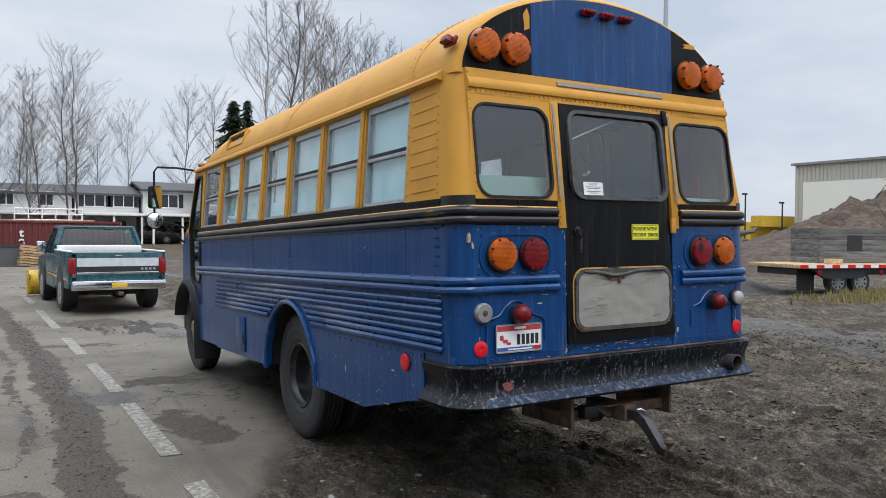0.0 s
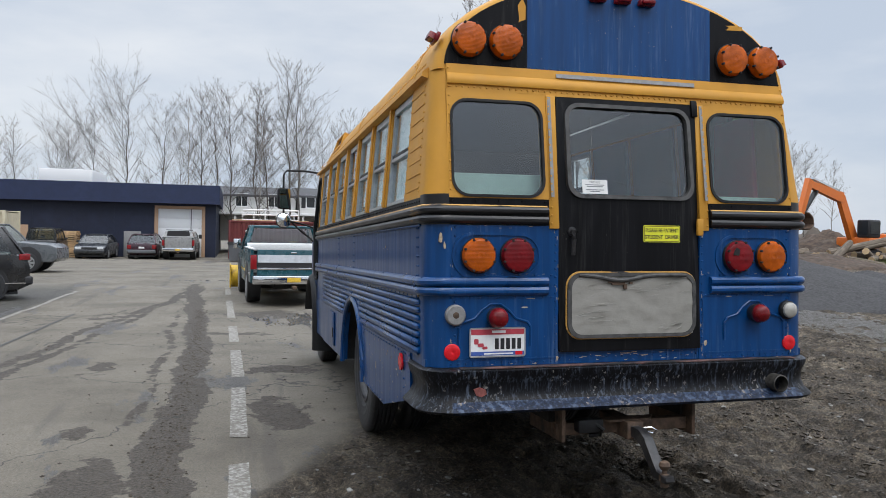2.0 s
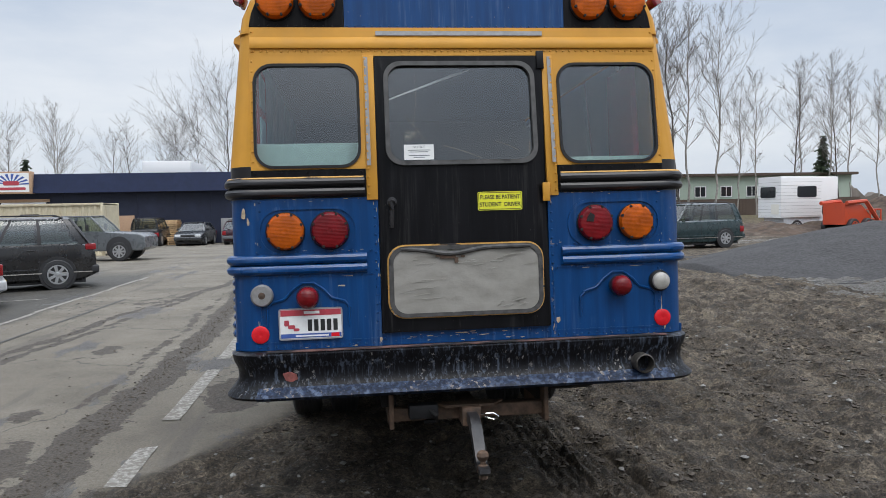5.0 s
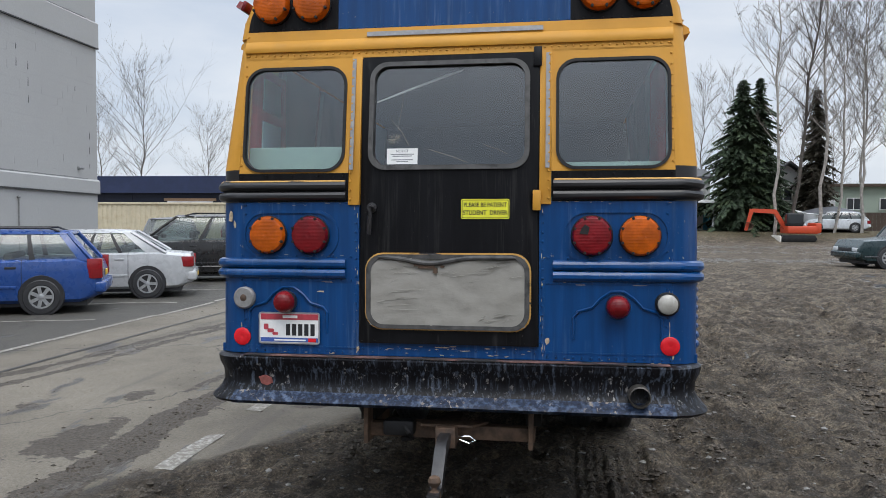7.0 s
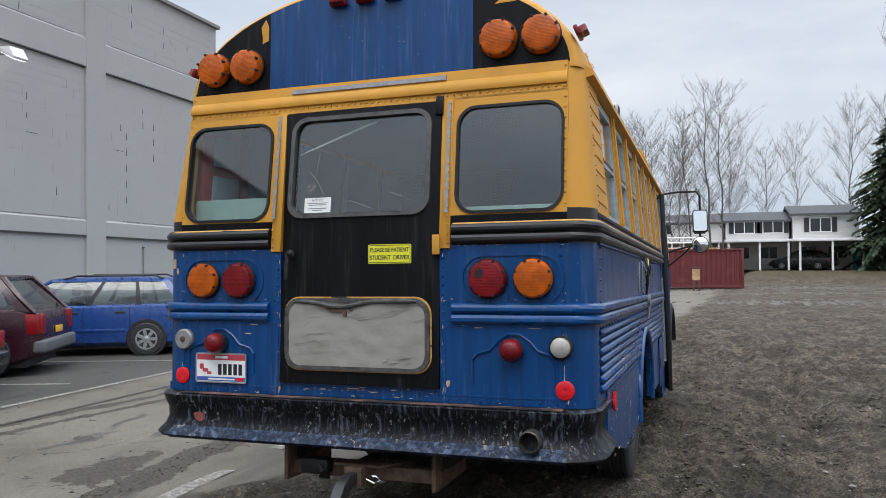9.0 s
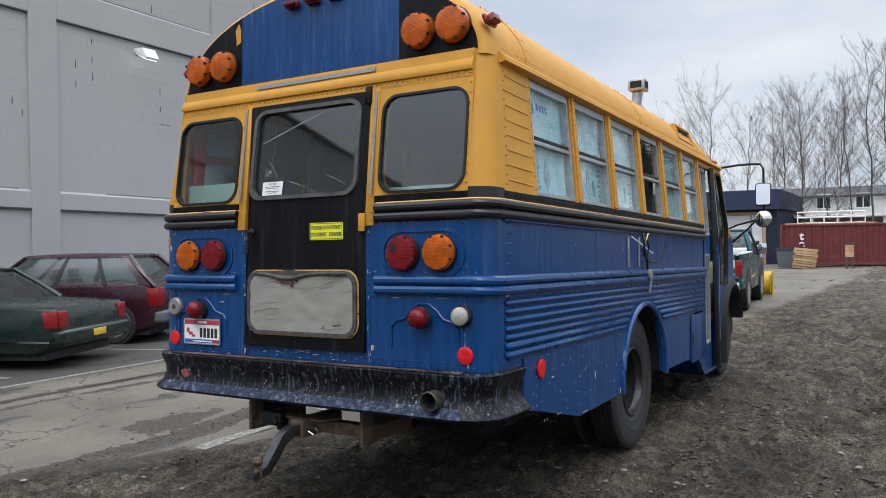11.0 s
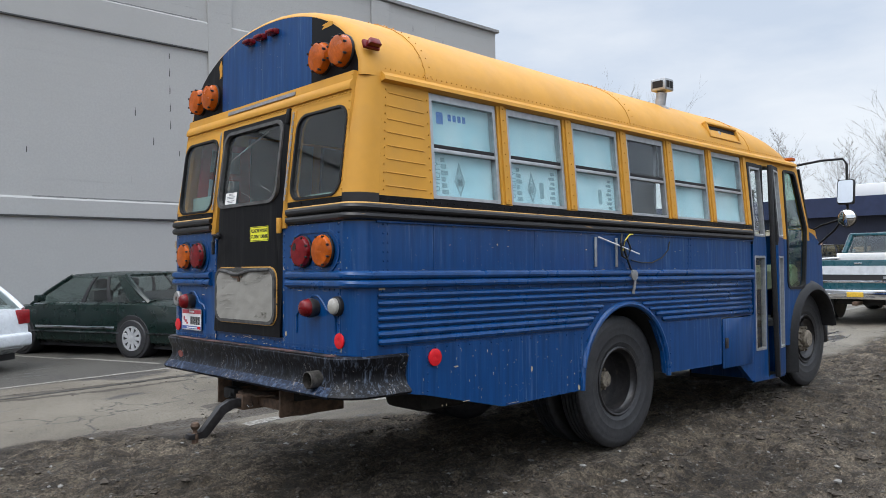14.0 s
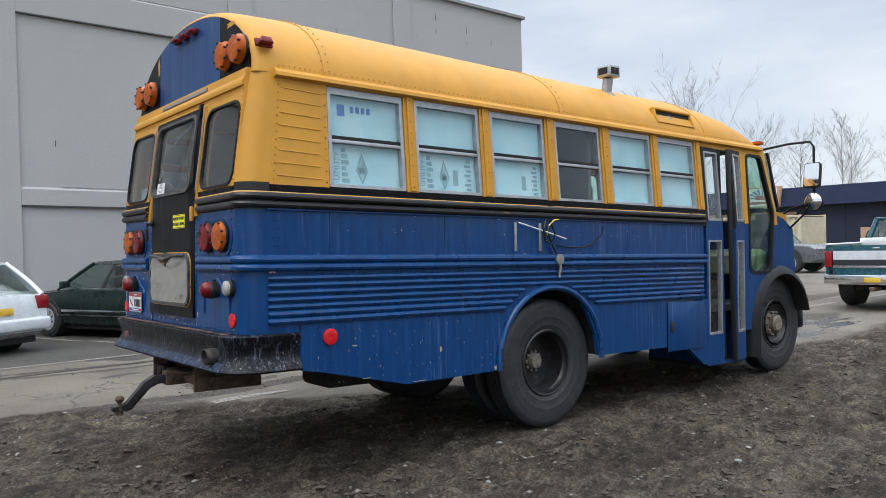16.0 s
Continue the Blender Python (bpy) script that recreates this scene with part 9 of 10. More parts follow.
bt = thing("covered_boat", "covered white boat beyond the birches", "boat", Matrix.Translation((20.6, 59.5, HG)) @ pose(0, 0, 0, 0, 0, 90))
part("hull", loft(bm_(), [[(-w, y, t), (0, y, b), (w, y, t), (0, y, t + 0.12)] for y, w, t, b in ((-2.4, 0.95, 1.2, 0.3), (0, 1.05, 1.25, 0.3), (1.6, 0.85, 1.35, 0.4), (2.6, 0.06, 1.6, 1.2))]), M["white"], bt)
part("cover", loft(bm_(), [[(-w, y, 1.2), (0, y, t), (w, y, 1.2), (0, y, 1.1)] for y, w, t in ((-2.3, 0.9, 1.5), (-0.5, 1.0, 1.95), (0.8, 0.95, 1.8), (2.0, 0.5, 1.5))]), M["plastic_grey"], bt, "dark cover")
part("trailer", box(bm_(), -0.5, 0.5, -2.4, 2.4, 0.0, 0.35), M["under"], bt, "", 0)


# ---- bare trees
def bare_tree(seed, height, spread, key, start=0.25, n_main=46):
    r = random.Random(seed)
    tv, tf, cv, cf = [], [], [], []

    def limb(vs, fs, pts, radii, n):
        base = None
        for i, p in enumerate(pts):
            d = (pts[min(i + 1, len(pts) - 1)] - pts[max(i - 1, 0)]).normalized()
            s = d.orthogonal().normalized()
            w = d.cross(s)
            ids_ = []
            for k in range(n):
                a = 2 * math.pi * k / n
                ids_.append(len(vs))
                vs.append(tuple(p + radii[i] * (math.cos(a) * s + math.sin(a) * w)))
            if base:
                for k in range(n):
                    fs.append((base[k], base[(k + 1) % n], ids_[(k + 1) % n], ids_[k]))
            base = ids_

    lean_ = Vector((r.uniform(-0.05, 0.05), r.uniform(-0.05, 0.05), 1))
    trunk, p = [], Vector((0, 0, -0.2))
    steps_ = 12
    for i in range(steps_ + 1):
        trunk.append(p.copy())
        p = p + (lean_ + Vector((r.uniform(-0.13, 0.13), r.uniform(-0.13, 0.13), 0))) * (height + 0.2) / steps_
    R0 = height * 0.0055 + 0.012
    limb(tv, tf, trunk, [R0 * (1 - 0.93 * i / steps_) + 0.006 for i in range(steps_ + 1)], 7)

    def along(f):
        f = min(max(f, 0), 0.999) * steps_
        return trunk[int(f)].lerp(trunk[int(f) + 1], f - int(f))

    for k in range(n_main):
        f = start + (1 - start) * ((k + r.random()) / n_main) ** 0.9
        az, rise = r.uniform(0, 2 * math.pi), r.uniform(0.4, 1.2) + 0.55 * f
        g_ = (f - start) / (1 - start)
        ln_ = spread * (0.28 + 0.72 * math.sin(math.pi * min(1, g_) ** 0.75)) * r.choice((0.45, 0.7, 1.0, 1.45)) * r.uniform(0.85, 1.15) * height * 0.46 + 0.3
        d = Vector((math.cos(az), math.sin(az), rise)).normalized()
        pts, q = [], along(f)
        for i in range(5):
            pts.append(q.copy())
            d = (d + Vector((r.uniform(-0.16, 0.16), r.uniform(-0.16, 0.16), 0.045))).normalized()
            q = q + d * ln_ / 4
        r0 = R0 * (1.05 - f) * 0.42 + 0.006
        limb(tv, tf, pts, [r0 * (1 - 0.85 * i / 4) for i in range(5)], 4)
        for j in range(8):
            g = 0.2 + 0.78 * (j + r.random()) / 8
            a = pts[int(g * 4)].lerp(pts[min(int(g * 4) + 1, 4)], g * 4 - int(g * 4))
            d2 = (d + Vector((r.uniform(-0.9, 0.9), r.uniform(-0.9, 0.9), r.uniform(-0.15, 0.6)))).normalized()
            l2 = ln_ * r.uniform(0.2, 0.42) * (1.15 - 0.5 * g)
            m1, e1 = a + d2 * l2 * 0.5, a + d2 * l2 + Vector((0, 0, 0.06 * l2))
            limb(cv, cf, [a, m1, e1], [0.009, 0.007, 0.004], 3)
            for c in range(5):
                h = r.uniform(0.25, 1.0)
                b0 = a.lerp(e1, h)
                d3 = (d2 + Vector((r.uniform(-0.9, 0.9), r.uniform(-0.9, 0.9), r.uniform(-0.3, 0.5)))).normalized()
                limb(cv, cf, [b0, b0 + d3 * l2 * r.uniform(0.3, 0.6)], [0.0065, 0.003], 3)
    root = thing("tree", "bare leafless tree with fine upright twigs", "tree", None, "bare trees round the lot")
    quads("trunk", tv, tf, M[key], 60, root)
    quads("crown", cv, cf, M["twig"], 0, root)
    return root


KINDS = [bare_tree(1, 16, 0.68, "bark", 0.2, 40), bare_tree(2, 16, 0.5, "bark", 0.25, 38), bare_tree(3, 16, 0.42, "birch", 0.32, 36), bare_tree(4, 16, 0.95, "bark", 0.12, 50), bare_tree(5, 16, 0.6, "birch", 0.28, 38)]
SPOTS = [  # kind, x, y, height
    (3, -12.5, 72, 16), (0, -9.2, 74, 15), (3, -15.5, 73, 13), (2, -6.8, 73, 15.5), (1, -5.2, 70, 17), (0, -4.0, 72, 17.5), (1, -1.2, 66, 17.5), (2, -0.4, 57, 13.5), (1, 1.7, 55, 17.5), (1, 2.6, 58.5, 18.5), (0, -2.6, 56, 15),
    (1, 0.4, 60, 16), (3, -0.6, 52, 11), (4, 3.6, 67, 16), (0, 13.2, 72, 18), (1, 16.2, 73, 19), (2, 15.6, 55, 20), (1, 17.6, 57, 23), (2, 18.9, 56, 22), (4, 20.3, 57, 17), (2, 22.2, 57, 18), (4, 22.6, 58, 18), (2, 24.0, 56.5, 16), (4, 24.9, 58, 16.5),
    (1, 26.3, 57, 17), (2, 27.8, 58, 17), (4, 29.4, 57, 16), (3, 21.5, 70, 15), (3, 28, 80, 15), (4, 33, 60, 15), (2, 36, 62, 17), (1, 40, 63, 18), (2, 42.4, 66, 19), (4, 44, 64, 18.5), (1, 46, 65, 17), (2, 48, 66, 18.5), (2, 51, 66, 17.5), (4, 53.5, 67, 16), (1, 57, 68, 15), (0, 60, 70, 14), (2, 64, 70, 13),
    (3, -50, 82, 18), (3, -43, 86, 13), (0, -56, 84, 15), (0, -37, 84, 12), (4, -31, 82, 13), (0, -26, 84, 12), (1, -23, 80, 13), (3, -20, 82, 12), (0, -64, 88, 15), (2, -34, 90, 13), (0, -18, 78, 13), (0, 7.5, 88, 16), (4, 10, 86, 14), (3, 4, 90, 13), (0, 1, 92, 14), (3, -8, 88, 13),
]
used = set()
rnd = random.Random(3)
for kind, x, y, h in SPOTS:
    h *= 0.74 if x > 32 else 0.78 if -6 < x < 8 else 0.87 if -30 < x < 8 else 0.76 if 10 < x < 30 and y > 69 else 1.0
    src = KINDS[kind]
    m = Matrix.Translation((x, y, gz(x, y))) @ pose(0, 0, 0, 0, 0, rnd.uniform(0, 360))
    t_ = src if kind not in used else copy_thing(src, m)
    used.add(kind)
    t_.matrix_world = m @ Matrix.Scale(h / 16, 4)


def spruce(label, seed, height, width, key, m):
    r = random.Random(seed)
    root = thing("spruce_tree", label, "tree", m, "spruces by the houses")
    part("trunk", tube(bm_(), [(0, 0, -0.2), (0.03, 0, height * 0.5), (0, 0.02, height * 0.97)], [height * 0.016, height * 0.009, 0.012], 8), M["bark"], root)
    vs, fs = [], []
    levels = int(height * 5.6)
    for k in range(levels):
        f = k / levels
        z = height * (0.05 + 0.93 * f)
        reach = width * (1 - f) ** 0.72 * r.choice((0.6, 0.85, 0.95, 1.12)) + 0.2
        for b in range(10 if f < 0.8 else 7):
            az = r.uniform(0, 2 * math.pi)
            d, s = Vector((math.cos(az), math.sin(az), 0)), Vector((-math.sin(az), math.cos(az), 0))
            ln_ = reach * r.uniform(0.65, 1.1)
            n = max(5, int(ln_ * 8))
            for j in range(n):
                g = 0.12 + 0.88 * j / n
                c = Vector((0, 0, z)) + d * ln_ * g + Vector((0, 0, -0.5 * ln_ * g * g + 0.12 * ln_ * g ** 4))
                for sd in (-1, 1):
                    ww = (0.36 * (1 - 0.6 * g) + 0.08) * min(1.0, 0.35 + 0.3 * ln_) * r.uniform(0.5, 1.4)
                    tip = c + s * sd * ww + d * ww * r.uniform(0.1, 1.0) + Vector((0, 0, -ww * r.uniform(-0.1, 1.3)))
                    a0, i0 = c - d * 0.07, len(vs)
                    vs += [tuple(a0 + Vector((0, 0, 0.03))), tuple(c + d * 0.10), tuple(tip), tuple(a0 + s * sd * ww * 0.6 + Vector((0, 0, -0.03)))]
                    fs.append((i0, i0 + 1, i0 + 2, i0 + 3))
    quads("crown", vs, fs, M[key], 0, root)
    return root


spruce("tall dark green spruce with drooping boughs", 1, 12.0, 4.0, "needle", Matrix.Translation((14.1, 59.0, HG)))
spruce("slimmer dark green spruce with drooping boughs", 2, 12.4, 2.9, "needle", Matrix.Translation((15.7, 60.5, HG)))
spruce("brownish thin spruce with dying boughs", 3, 11.5, 2.0, "needle_brown", Matrix.Translation((20.2, 61.2, HG)))
spruce("small dark spruce far beyond the lot", 4, 7.5, 1.6, "needle", Matrix.Translation((-21.5, 88, 0)))
spruce("small dark spruce far beyond the lot", 5, 8.5, 1.6, "needle", Matrix.Translation((45.0, 66, 0)))
spruce("bushy green spruce behind the navy shed", 6, 8.0, 2.4, "needle", Matrix.Translation((-33.5, 80, 0)))


# ---- heaps, logs and machines beyond the gravel
def heap(name, label, x0, x1, y0, y1, h, key, seed, peaks, cell=0.3, rough=0.35):
    xs, ys = np.arange(x0, x1 + cell, cell), np.arange(y0, y1 + cell, cell)
    A, B = np.meshgrid(xs, ys, indexing="ij")
    z = np.zeros_like(A)
    for px, py, pr_, ph in peaks:
        z = np.maximum(z, ph * np.clip(1 - np.hypot((A - px), (B - py)) / pr_, 0, 1) ** 0.85)
    edge = np.minimum(np.minimum(A - x0, x1 - A), np.minimum(B - y0, y1 - B))
    z = z * (1 + rough * (fbm(A * 0.8, B * 0.8, seed) - 0.45)) + rough * 0.6 * (fbm(A * 2.2, B * 2.2, seed + 3) - 0.47) * (z > 0.05)
    z = np.where(edge < cell * 1.5, -0.3, z - 0.06)
    n_, k_ = A.shape
    idx = np.arange(n_ * k_).reshape(n_, k_)
    f = np.stack([idx[:-1, :-1], idx[1:, :-1], idx[1:, 1:], idx[:-1, 1:]], -1).reshape(-1, 4)
    ob = quads(name, np.stack([A, B, z], -1).reshape(-1, 3).tolist(), f.tolist(), M[key], 60)
    return tagged(ob, label, "heap")


heap("gravel_mound", "low heap of dark gravel beside the bus lane", 8.5, 22, 11.5, 23, 1.2, "gravel_dark", 51, ((14.6, 16.8, 5.2, 1.25), (12.0, 16.2, 3.8, 0.7), (17.5, 16.5, 4.2, 0.85)), 0.16, 0.12)
heap("soil_mound", "big heap of dark soil bristling with roots", 24, 66, 14, 34, 5, "soil", 61, ((56, 24, 14, 6.4), (49, 24, 11, 5.6), (44, 24, 9, 4.0), (38, 23, 9, 2.7), (32, 22, 7, 1.7), (60, 20, 10, 5.6)), 0.3, 0.5)
heap("soil_mound", "low spread of dark soil before the logs", 34, 62, 46, 56, 2, "soil", 71, ((40, 51, 5, 2.2), (46, 51, 6, 2.6), (52, 51, 6, 2.4), (57, 50, 5, 1.6)), 0.35, 0.6)
heap("soil_mound", "low bank of churned soil along the lot edge", 20, 40, 34, 44, 1, "soil", 81, ((24, 39, 4, 0.8), (29, 39, 5, 0.9), (35, 39, 5, 1.0)), 0.3, 0.6)
rnd = random.Random(21)
rt = thing("root_tangle", "tangle of torn roots and branches on the soil heap", "roots")
bm = bm_()
for k in range(230):
    c = Vector((rnd.gauss(47.5, 3.5), rnd.gauss(21.0, 1.8), 0))
    c.z = 0.6 + 4.3 * math.exp(-((c.x - 50) / 7) ** 2) + rnd.uniform(0, 0.6)
    d = Vector((rnd.uniform(-1, 1), rnd.uniform(-1, 1), rnd.uniform(-0.2, 0.9))).normalized() * rnd.uniform(0.6, 1.9)
    tube(bm, [c, c + d * 0.5 + Vector((0, 0, 0.1)), c + d], [rnd.uniform(0.03, 0.07), 0.03, 0.01], 4)
tagged(part("roots", bm, M["log"], rt), kind="stuff")
LOG = part("log", lathe(bm_(), [(0.0001, 0), (0.5, 0), (0.52, 0.02), (0.47, 0.5), (0.42, 0.98), (0.4, 1.0), (0.0001, 1.0)], 10, "x"), [M["log"], M["log_end"]], None)
for poly in LOG.data.polygons:
    poly.material_index = 1 if abs(poly.normal.x) > 0.9 else 0
first = True
for k in range(95):
    x, lay = rnd.uniform(36, 62), rnd.random()
    z = 0.25 + 1.9 * lay * math.exp(-((x - 50) / 8.5) ** 2) + rnd.uniform(0, 0.25)
    m = Matrix.Translation((x, 43.2 + rnd.uniform(-1.6, 1.6) + lay, z)) @ pose(0, 0, 0, 0, rnd.gauss(0, 13), rnd.gauss(20, 32)) @ Matrix.Diagonal((rnd.uniform(2.0, 5.5), *([rnd.uniform(0.28, 0.62)] * 2), 1))
    o = LOG if first else twin(LOG, m)
    o.matrix_world = m
    first = False
    tagged(o, "cut log lying in a heap on the soil", "log", "heap of cut logs")
# grass clumps at the foot of heaps
bm = bm_()
for k in range(1500):
    if k % 3:
        x, y = rnd.gauss(19.5, 1.6), rnd.gauss(9.2, 0.5)
    else:
        x, y = rnd.gauss(46.5, 3), rnd.gauss(41, 0.8)
    h, a = rnd.uniform(0.12, 0.38) * (1 if k % 3 else 2.2), rnd.uniform(0, 6.28)
    z = gz(x, y) if k % 25 == 0 else -0.04
    v = [bm.verts.new((x + 0.03 * math.cos(a), y + 0.03 * math.sin(a), z - 0.02)), bm.verts.new((x - 0.03 * math.cos(a), y - 0.03 * math.sin(a), z - 0.02)), bm.verts.new((x + rnd.uniform(-0.12, 0.12), y + rnd.uniform(-0.12, 0.12), z + h))]
    bm.faces.new(v).material_index = 0 if k % 3 else 1
gr = part("grass", bm, [M["dry_grass"], M["green_grass"]], None, "", 0)
tagged(gr, "tufts of dry and green grass at the heaps", "grass", kind="stuff")


def excavator(label, m, s, key, boom, cab_w=0.45, name="excavator"):
    """A tracked digger: boom is a line of points in the plane of the arm, forward and up."""
    root = thing(name, label, "excavator", m @ Matrix.Scale(s, 4))
    for sgn in (-1, 1):
        o = [(-1.7, 0.45), (-1.45, 0.1), (1.45, 0.1), (1.7, 0.45), (1.45, 0.8), (-1.45, 0.8)]
        tr_ = part("track", prism(bm_(), o, "y", *sorted((sgn * 0.75, sgn * 1.25)), 0.06), M["rubber"], root, "muddy rubber track")
        for k in range(5):
            part("roller", lathe(bm_(), [(0.16, sgn * 0.7), (0.16, sgn * 1.28), (0.0001, sgn * 1.29)], 12, "y", (-1.2 + 0.6 * k, 0, 0.4)), M["under"], tr_)
    part("house_body", box(bm_(), -1.8, 1.1, -1.2, 1.2, 0.95, 1.7, 0.1), M[key], root)
    part("counterweight", box(bm_(), -2.1, -1.5, -1.2, 1.2, 1.0, 2.0, 0.15), M[key], root)
    cabn = part("cab", box(bm_(), -0.4, 1.15, 0.3, 1.2, 1.7, 2.95, 0.12), M["plastic"], root, "dark glazed cab")
    for y in (0.28, 1.21):
        part("pane", box(bm_(), -0.25, 1.0, y - 0.012, y + 0.012, 1.95, 2.8), M["dark_pane"], cabn, "", 0)
    part("pane", box(bm_(), 1.14, 1.17, 0.42, 1.08, 1.9, 2.85), M["dark_pane"], cabn, "", 0)
    for a, b, w0, w1, k2, nm in boom:
        a, b = Vector((a[0], -0.1, a[1])), Vector((b[0], -0.1, b[1]))
        d = (b - a).normalized()
        nrm = Vector((-d.z, 0, d.x))
        bm = bm_()
        loft(bm, [[p + nrm * w + Vector((0, y, 0)), p - nrm * w + Vector((0, y, 0))] + [p - nrm * w + Vector((0, -y, 0)), p + nrm * w + Vector((0, -y, 0))] for p, w, y in ((a, w0, 0.18), (b, w1, 0.15))])
        part(nm, bm, M[k2], root, "", 20)
    return root


def bucket(root, x, z, s=1.0, turn=0):
    prof = [(0, 0), (0.5, -0.1), (0.8, -0.55), (0.5, -0.95), (0.0, -1.05), (0.05, -0.98), (0.45, -0.88), (0.70, -0.55), (0.44, -0.18), (0.02, -0.08)]
    ca, sa = math.cos(radians(turn)), math.sin(radians(turn))
    part("bucket", prism(bm_(), [(x + s * (u * ca - v * sa), z + s * (u * sa + v * ca)) for u, v in prof], "y", -0.55, 0.4), M["rust"], root, "worn digging bucket", 0)


ex = excavator("large orange tracked excavator reaching over the log heap", Matrix.Translation((46.6, 47.5, 0.1)) @ pose(0, 0, 0, 0, 0, 198), 1.13, "orange",
               (((0.9, 1.6), (2.6, 4.5), 0.38, 0.34, "orange", "boom"), ((2.5, 4.45), (6.3, 5.2), 0.36, 0.24, "orange", "boom"), ((6.4, 5.5), (7.7, 2.2), 0.26, 0.18, "orange", "stick"), ((3.0, 4.9), (6.1, 5.62), 0.07, 0.06, "chrome", "ram"), ((5.6, 4.8), (7.3, 2.9), 0.06, 0.05, "plastic", "ram")))
bucket(ex, 7.5, 2.2, 1.1, 200)
mini = excavator("small red mini excavator with a black cab on the mud", Matrix.Translation((16.8, 54.2, gz(16.8, 54.2) - 0.05)) @ pose(0, 0, 0, 0, 0, 183), 0.72, "mach_red",
                 (((0.9, 1.4), (2.0, 3.2), 0.2, 0.2, "mach_red", "boom"), ((1.9, 3.1), (4.1, 3.2), 0.22, 0.18, "mach_red", "boom"), ((4.15, 3.3), (4.7, 1.2), 0.17, 0.12, "mach_red", "stick")))
bucket(mini, 4.6, 1.2, 0.8, 170)
part("dozer_blade", box(bm_(), 1.7, 1.85, -1.3, 1.3, 0.1, 0.75, 0.02), M["cream_metal"], mini)
sk = thing("skid_steer", "orange-red compact loader with a caged front beside the camper", "loader", Matrix.Translation((27.3, 36.5, -0.02)) @ pose(0, 0, 0, 0, 0, -70))
part("body", prism(bm_(), [(-1.2, 0.5), (0.9, 0.5), (1.0, 1.0), (0.2, 1.6), (-1.2, 1.7)], "x", -0.7, 0.7, 0.05), M["mach_red"], sk)
for sgn in (-1, 1):
    part("lift_arm", tube(bm_(), [(sgn * 0.8, -1.2, 1.7), (sgn * 0.8, 0.4, 1.8), (sgn * 0.8, 1.6, 0.6)], 0.12, 6), M["mach_red"], sk)
    for y in (-0.65, 0.55):
        car_wheel(sk, sgn * 0.78, y, 0.42, 0.3, "mach_red", 6)
bm = bm_()
for x in np.linspace(-0.8, 0.8, 6):
    tube(bm, [(x, 1.75, 0.2), (x, 1.75, 1.3)], 0.04, 5)
for z in (0.2, 0.75, 1.3):
    tube(bm, [(-0.8, 1.75, z), (0.8, 1.75, z)], 0.04, 5)
part("front_cage", bm, M["mach_red"], sk)
cp = thing("camper", "white slide-in camper on a pickup with a dark window", "camper", Matrix.Translation((26.0, 40.0, -0.03)) @ pose(0, 0, 0, 0, 0, -84))
part("shell", prism(bm_(), [(-1.5, 0.9), (1.3, 0.9), (1.3, 1.9), (2.4, 1.95), (2.4, 3.3), (-1.5, 3.35)], "x", -1.1, 1.1, 0.05), M["white"], cp, "ribbed white camper shell")
part("window", prism(bm_(), rrect(-0.4, 0.9, 2.1, 2.75, 0.1, 3), "x", 1.1, 1.125), M["dark_pane"], cp, "dark window", 0)
part("window", prism(bm_(), rrect(-0.8, 0.6, 2.1, 2.75, 0.1, 3), "y", -1.53, -1.5), M["dark_pane"], cp, "dark window", 0)
part("hatch", box(bm_(), 0.2, 0.9, -1.52, -1.5, 1.1, 1.7), M["cream_metal"], cp, "", 0)
bm = bm_()
for k in range(11):
    box(bm, -1.105, 1.105, -1.506, 1.25, 1.0 + 0.2 * k, 1.012 + 0.2 * k)
tagged(part("shell_rib", bm, M["alu_dull"], cp, "", 0), kind="stuff")
part("truck_body", box(bm_(), -0.95, 0.95, -1.2, 3.9, 0.5, 1.05, 0.08), M["p_white"], cp)
part("truck_cab", box(bm_(), -0.85, 0.85, 1.45, 2.9, 1.0, 1.85, 0.15), M["dark_pane"], cp)
for sgn in (-1, 1):
    for y in (-0.3, 3.1):
        car_wheel(cp, sgn * 0.85, y, 0.38, 0.25, "alloy", 8)

# flatbed trailer with a grey wooden box
M["old_wood"] = mat("weathered grey boards", (0.13, 0.13, 0.125), 0.85, grain=0.35, grain_scale=5, stretch=(0.3, 1, 3), island=0.25)
tl = thing("flatbed_trailer", "flatbed trailer with red and white edge tape on the grass", "trailer", Matrix.Translation((19.2, 10.6, -0.04)) @ pose(0, 0, 0, 0, 0, -14))
part("deck", box(bm_(), -1.35, 6.0, 0, 2.4, 0.82, 0.94, 0.01), M["pallet_wood"], tl, "plank deck")
for k in range(14):
    part("edge_tape", box(bm_(), -1.35 + 0.3 * k, -1.05 + 0.3 * k, -0.006, 0.0, 0.83, 0.93), M["red_bright" if k % 2 == 0 else "white"], tl, "", 0)
part("frame", prism(bm_(), [(-0.9, 0.82), (-0.3, 0.5), (1.0, 0.5), (1.6, 0.82)], "y", 0.1, 0.25), M["plastic"], tl, "", 0)
part("frame", box(bm_(), -1.2, 6.0, 0.3, 2.1, 0.6, 0.82), M["plastic"], tl, "", 0)
part("mud_flap", box(bm_(), -1.2, -0.55, 0.3, 0.33, 0.12, 0.8), M["rubber"], tl, "", 0)
for x in (0.4, 1.3):
    w_ = car_wheel(tl, 0.1, 0.1, 0.38, 0.25, "alloy", 8)
    w_.matrix_basis = Matrix.Translation((x, 0.45, 0.38)) @ pose(0, 0, 0, 0, 0, -90)
for x in (-0.65, 1.75):
    part("side_lamp", lathe(bm_(), [(0.09, 0.02), (0.09, -0.02), (0.0001, -0.03)], 14, "y", (x, 0, 0.68)), M["red_lens"], tl)
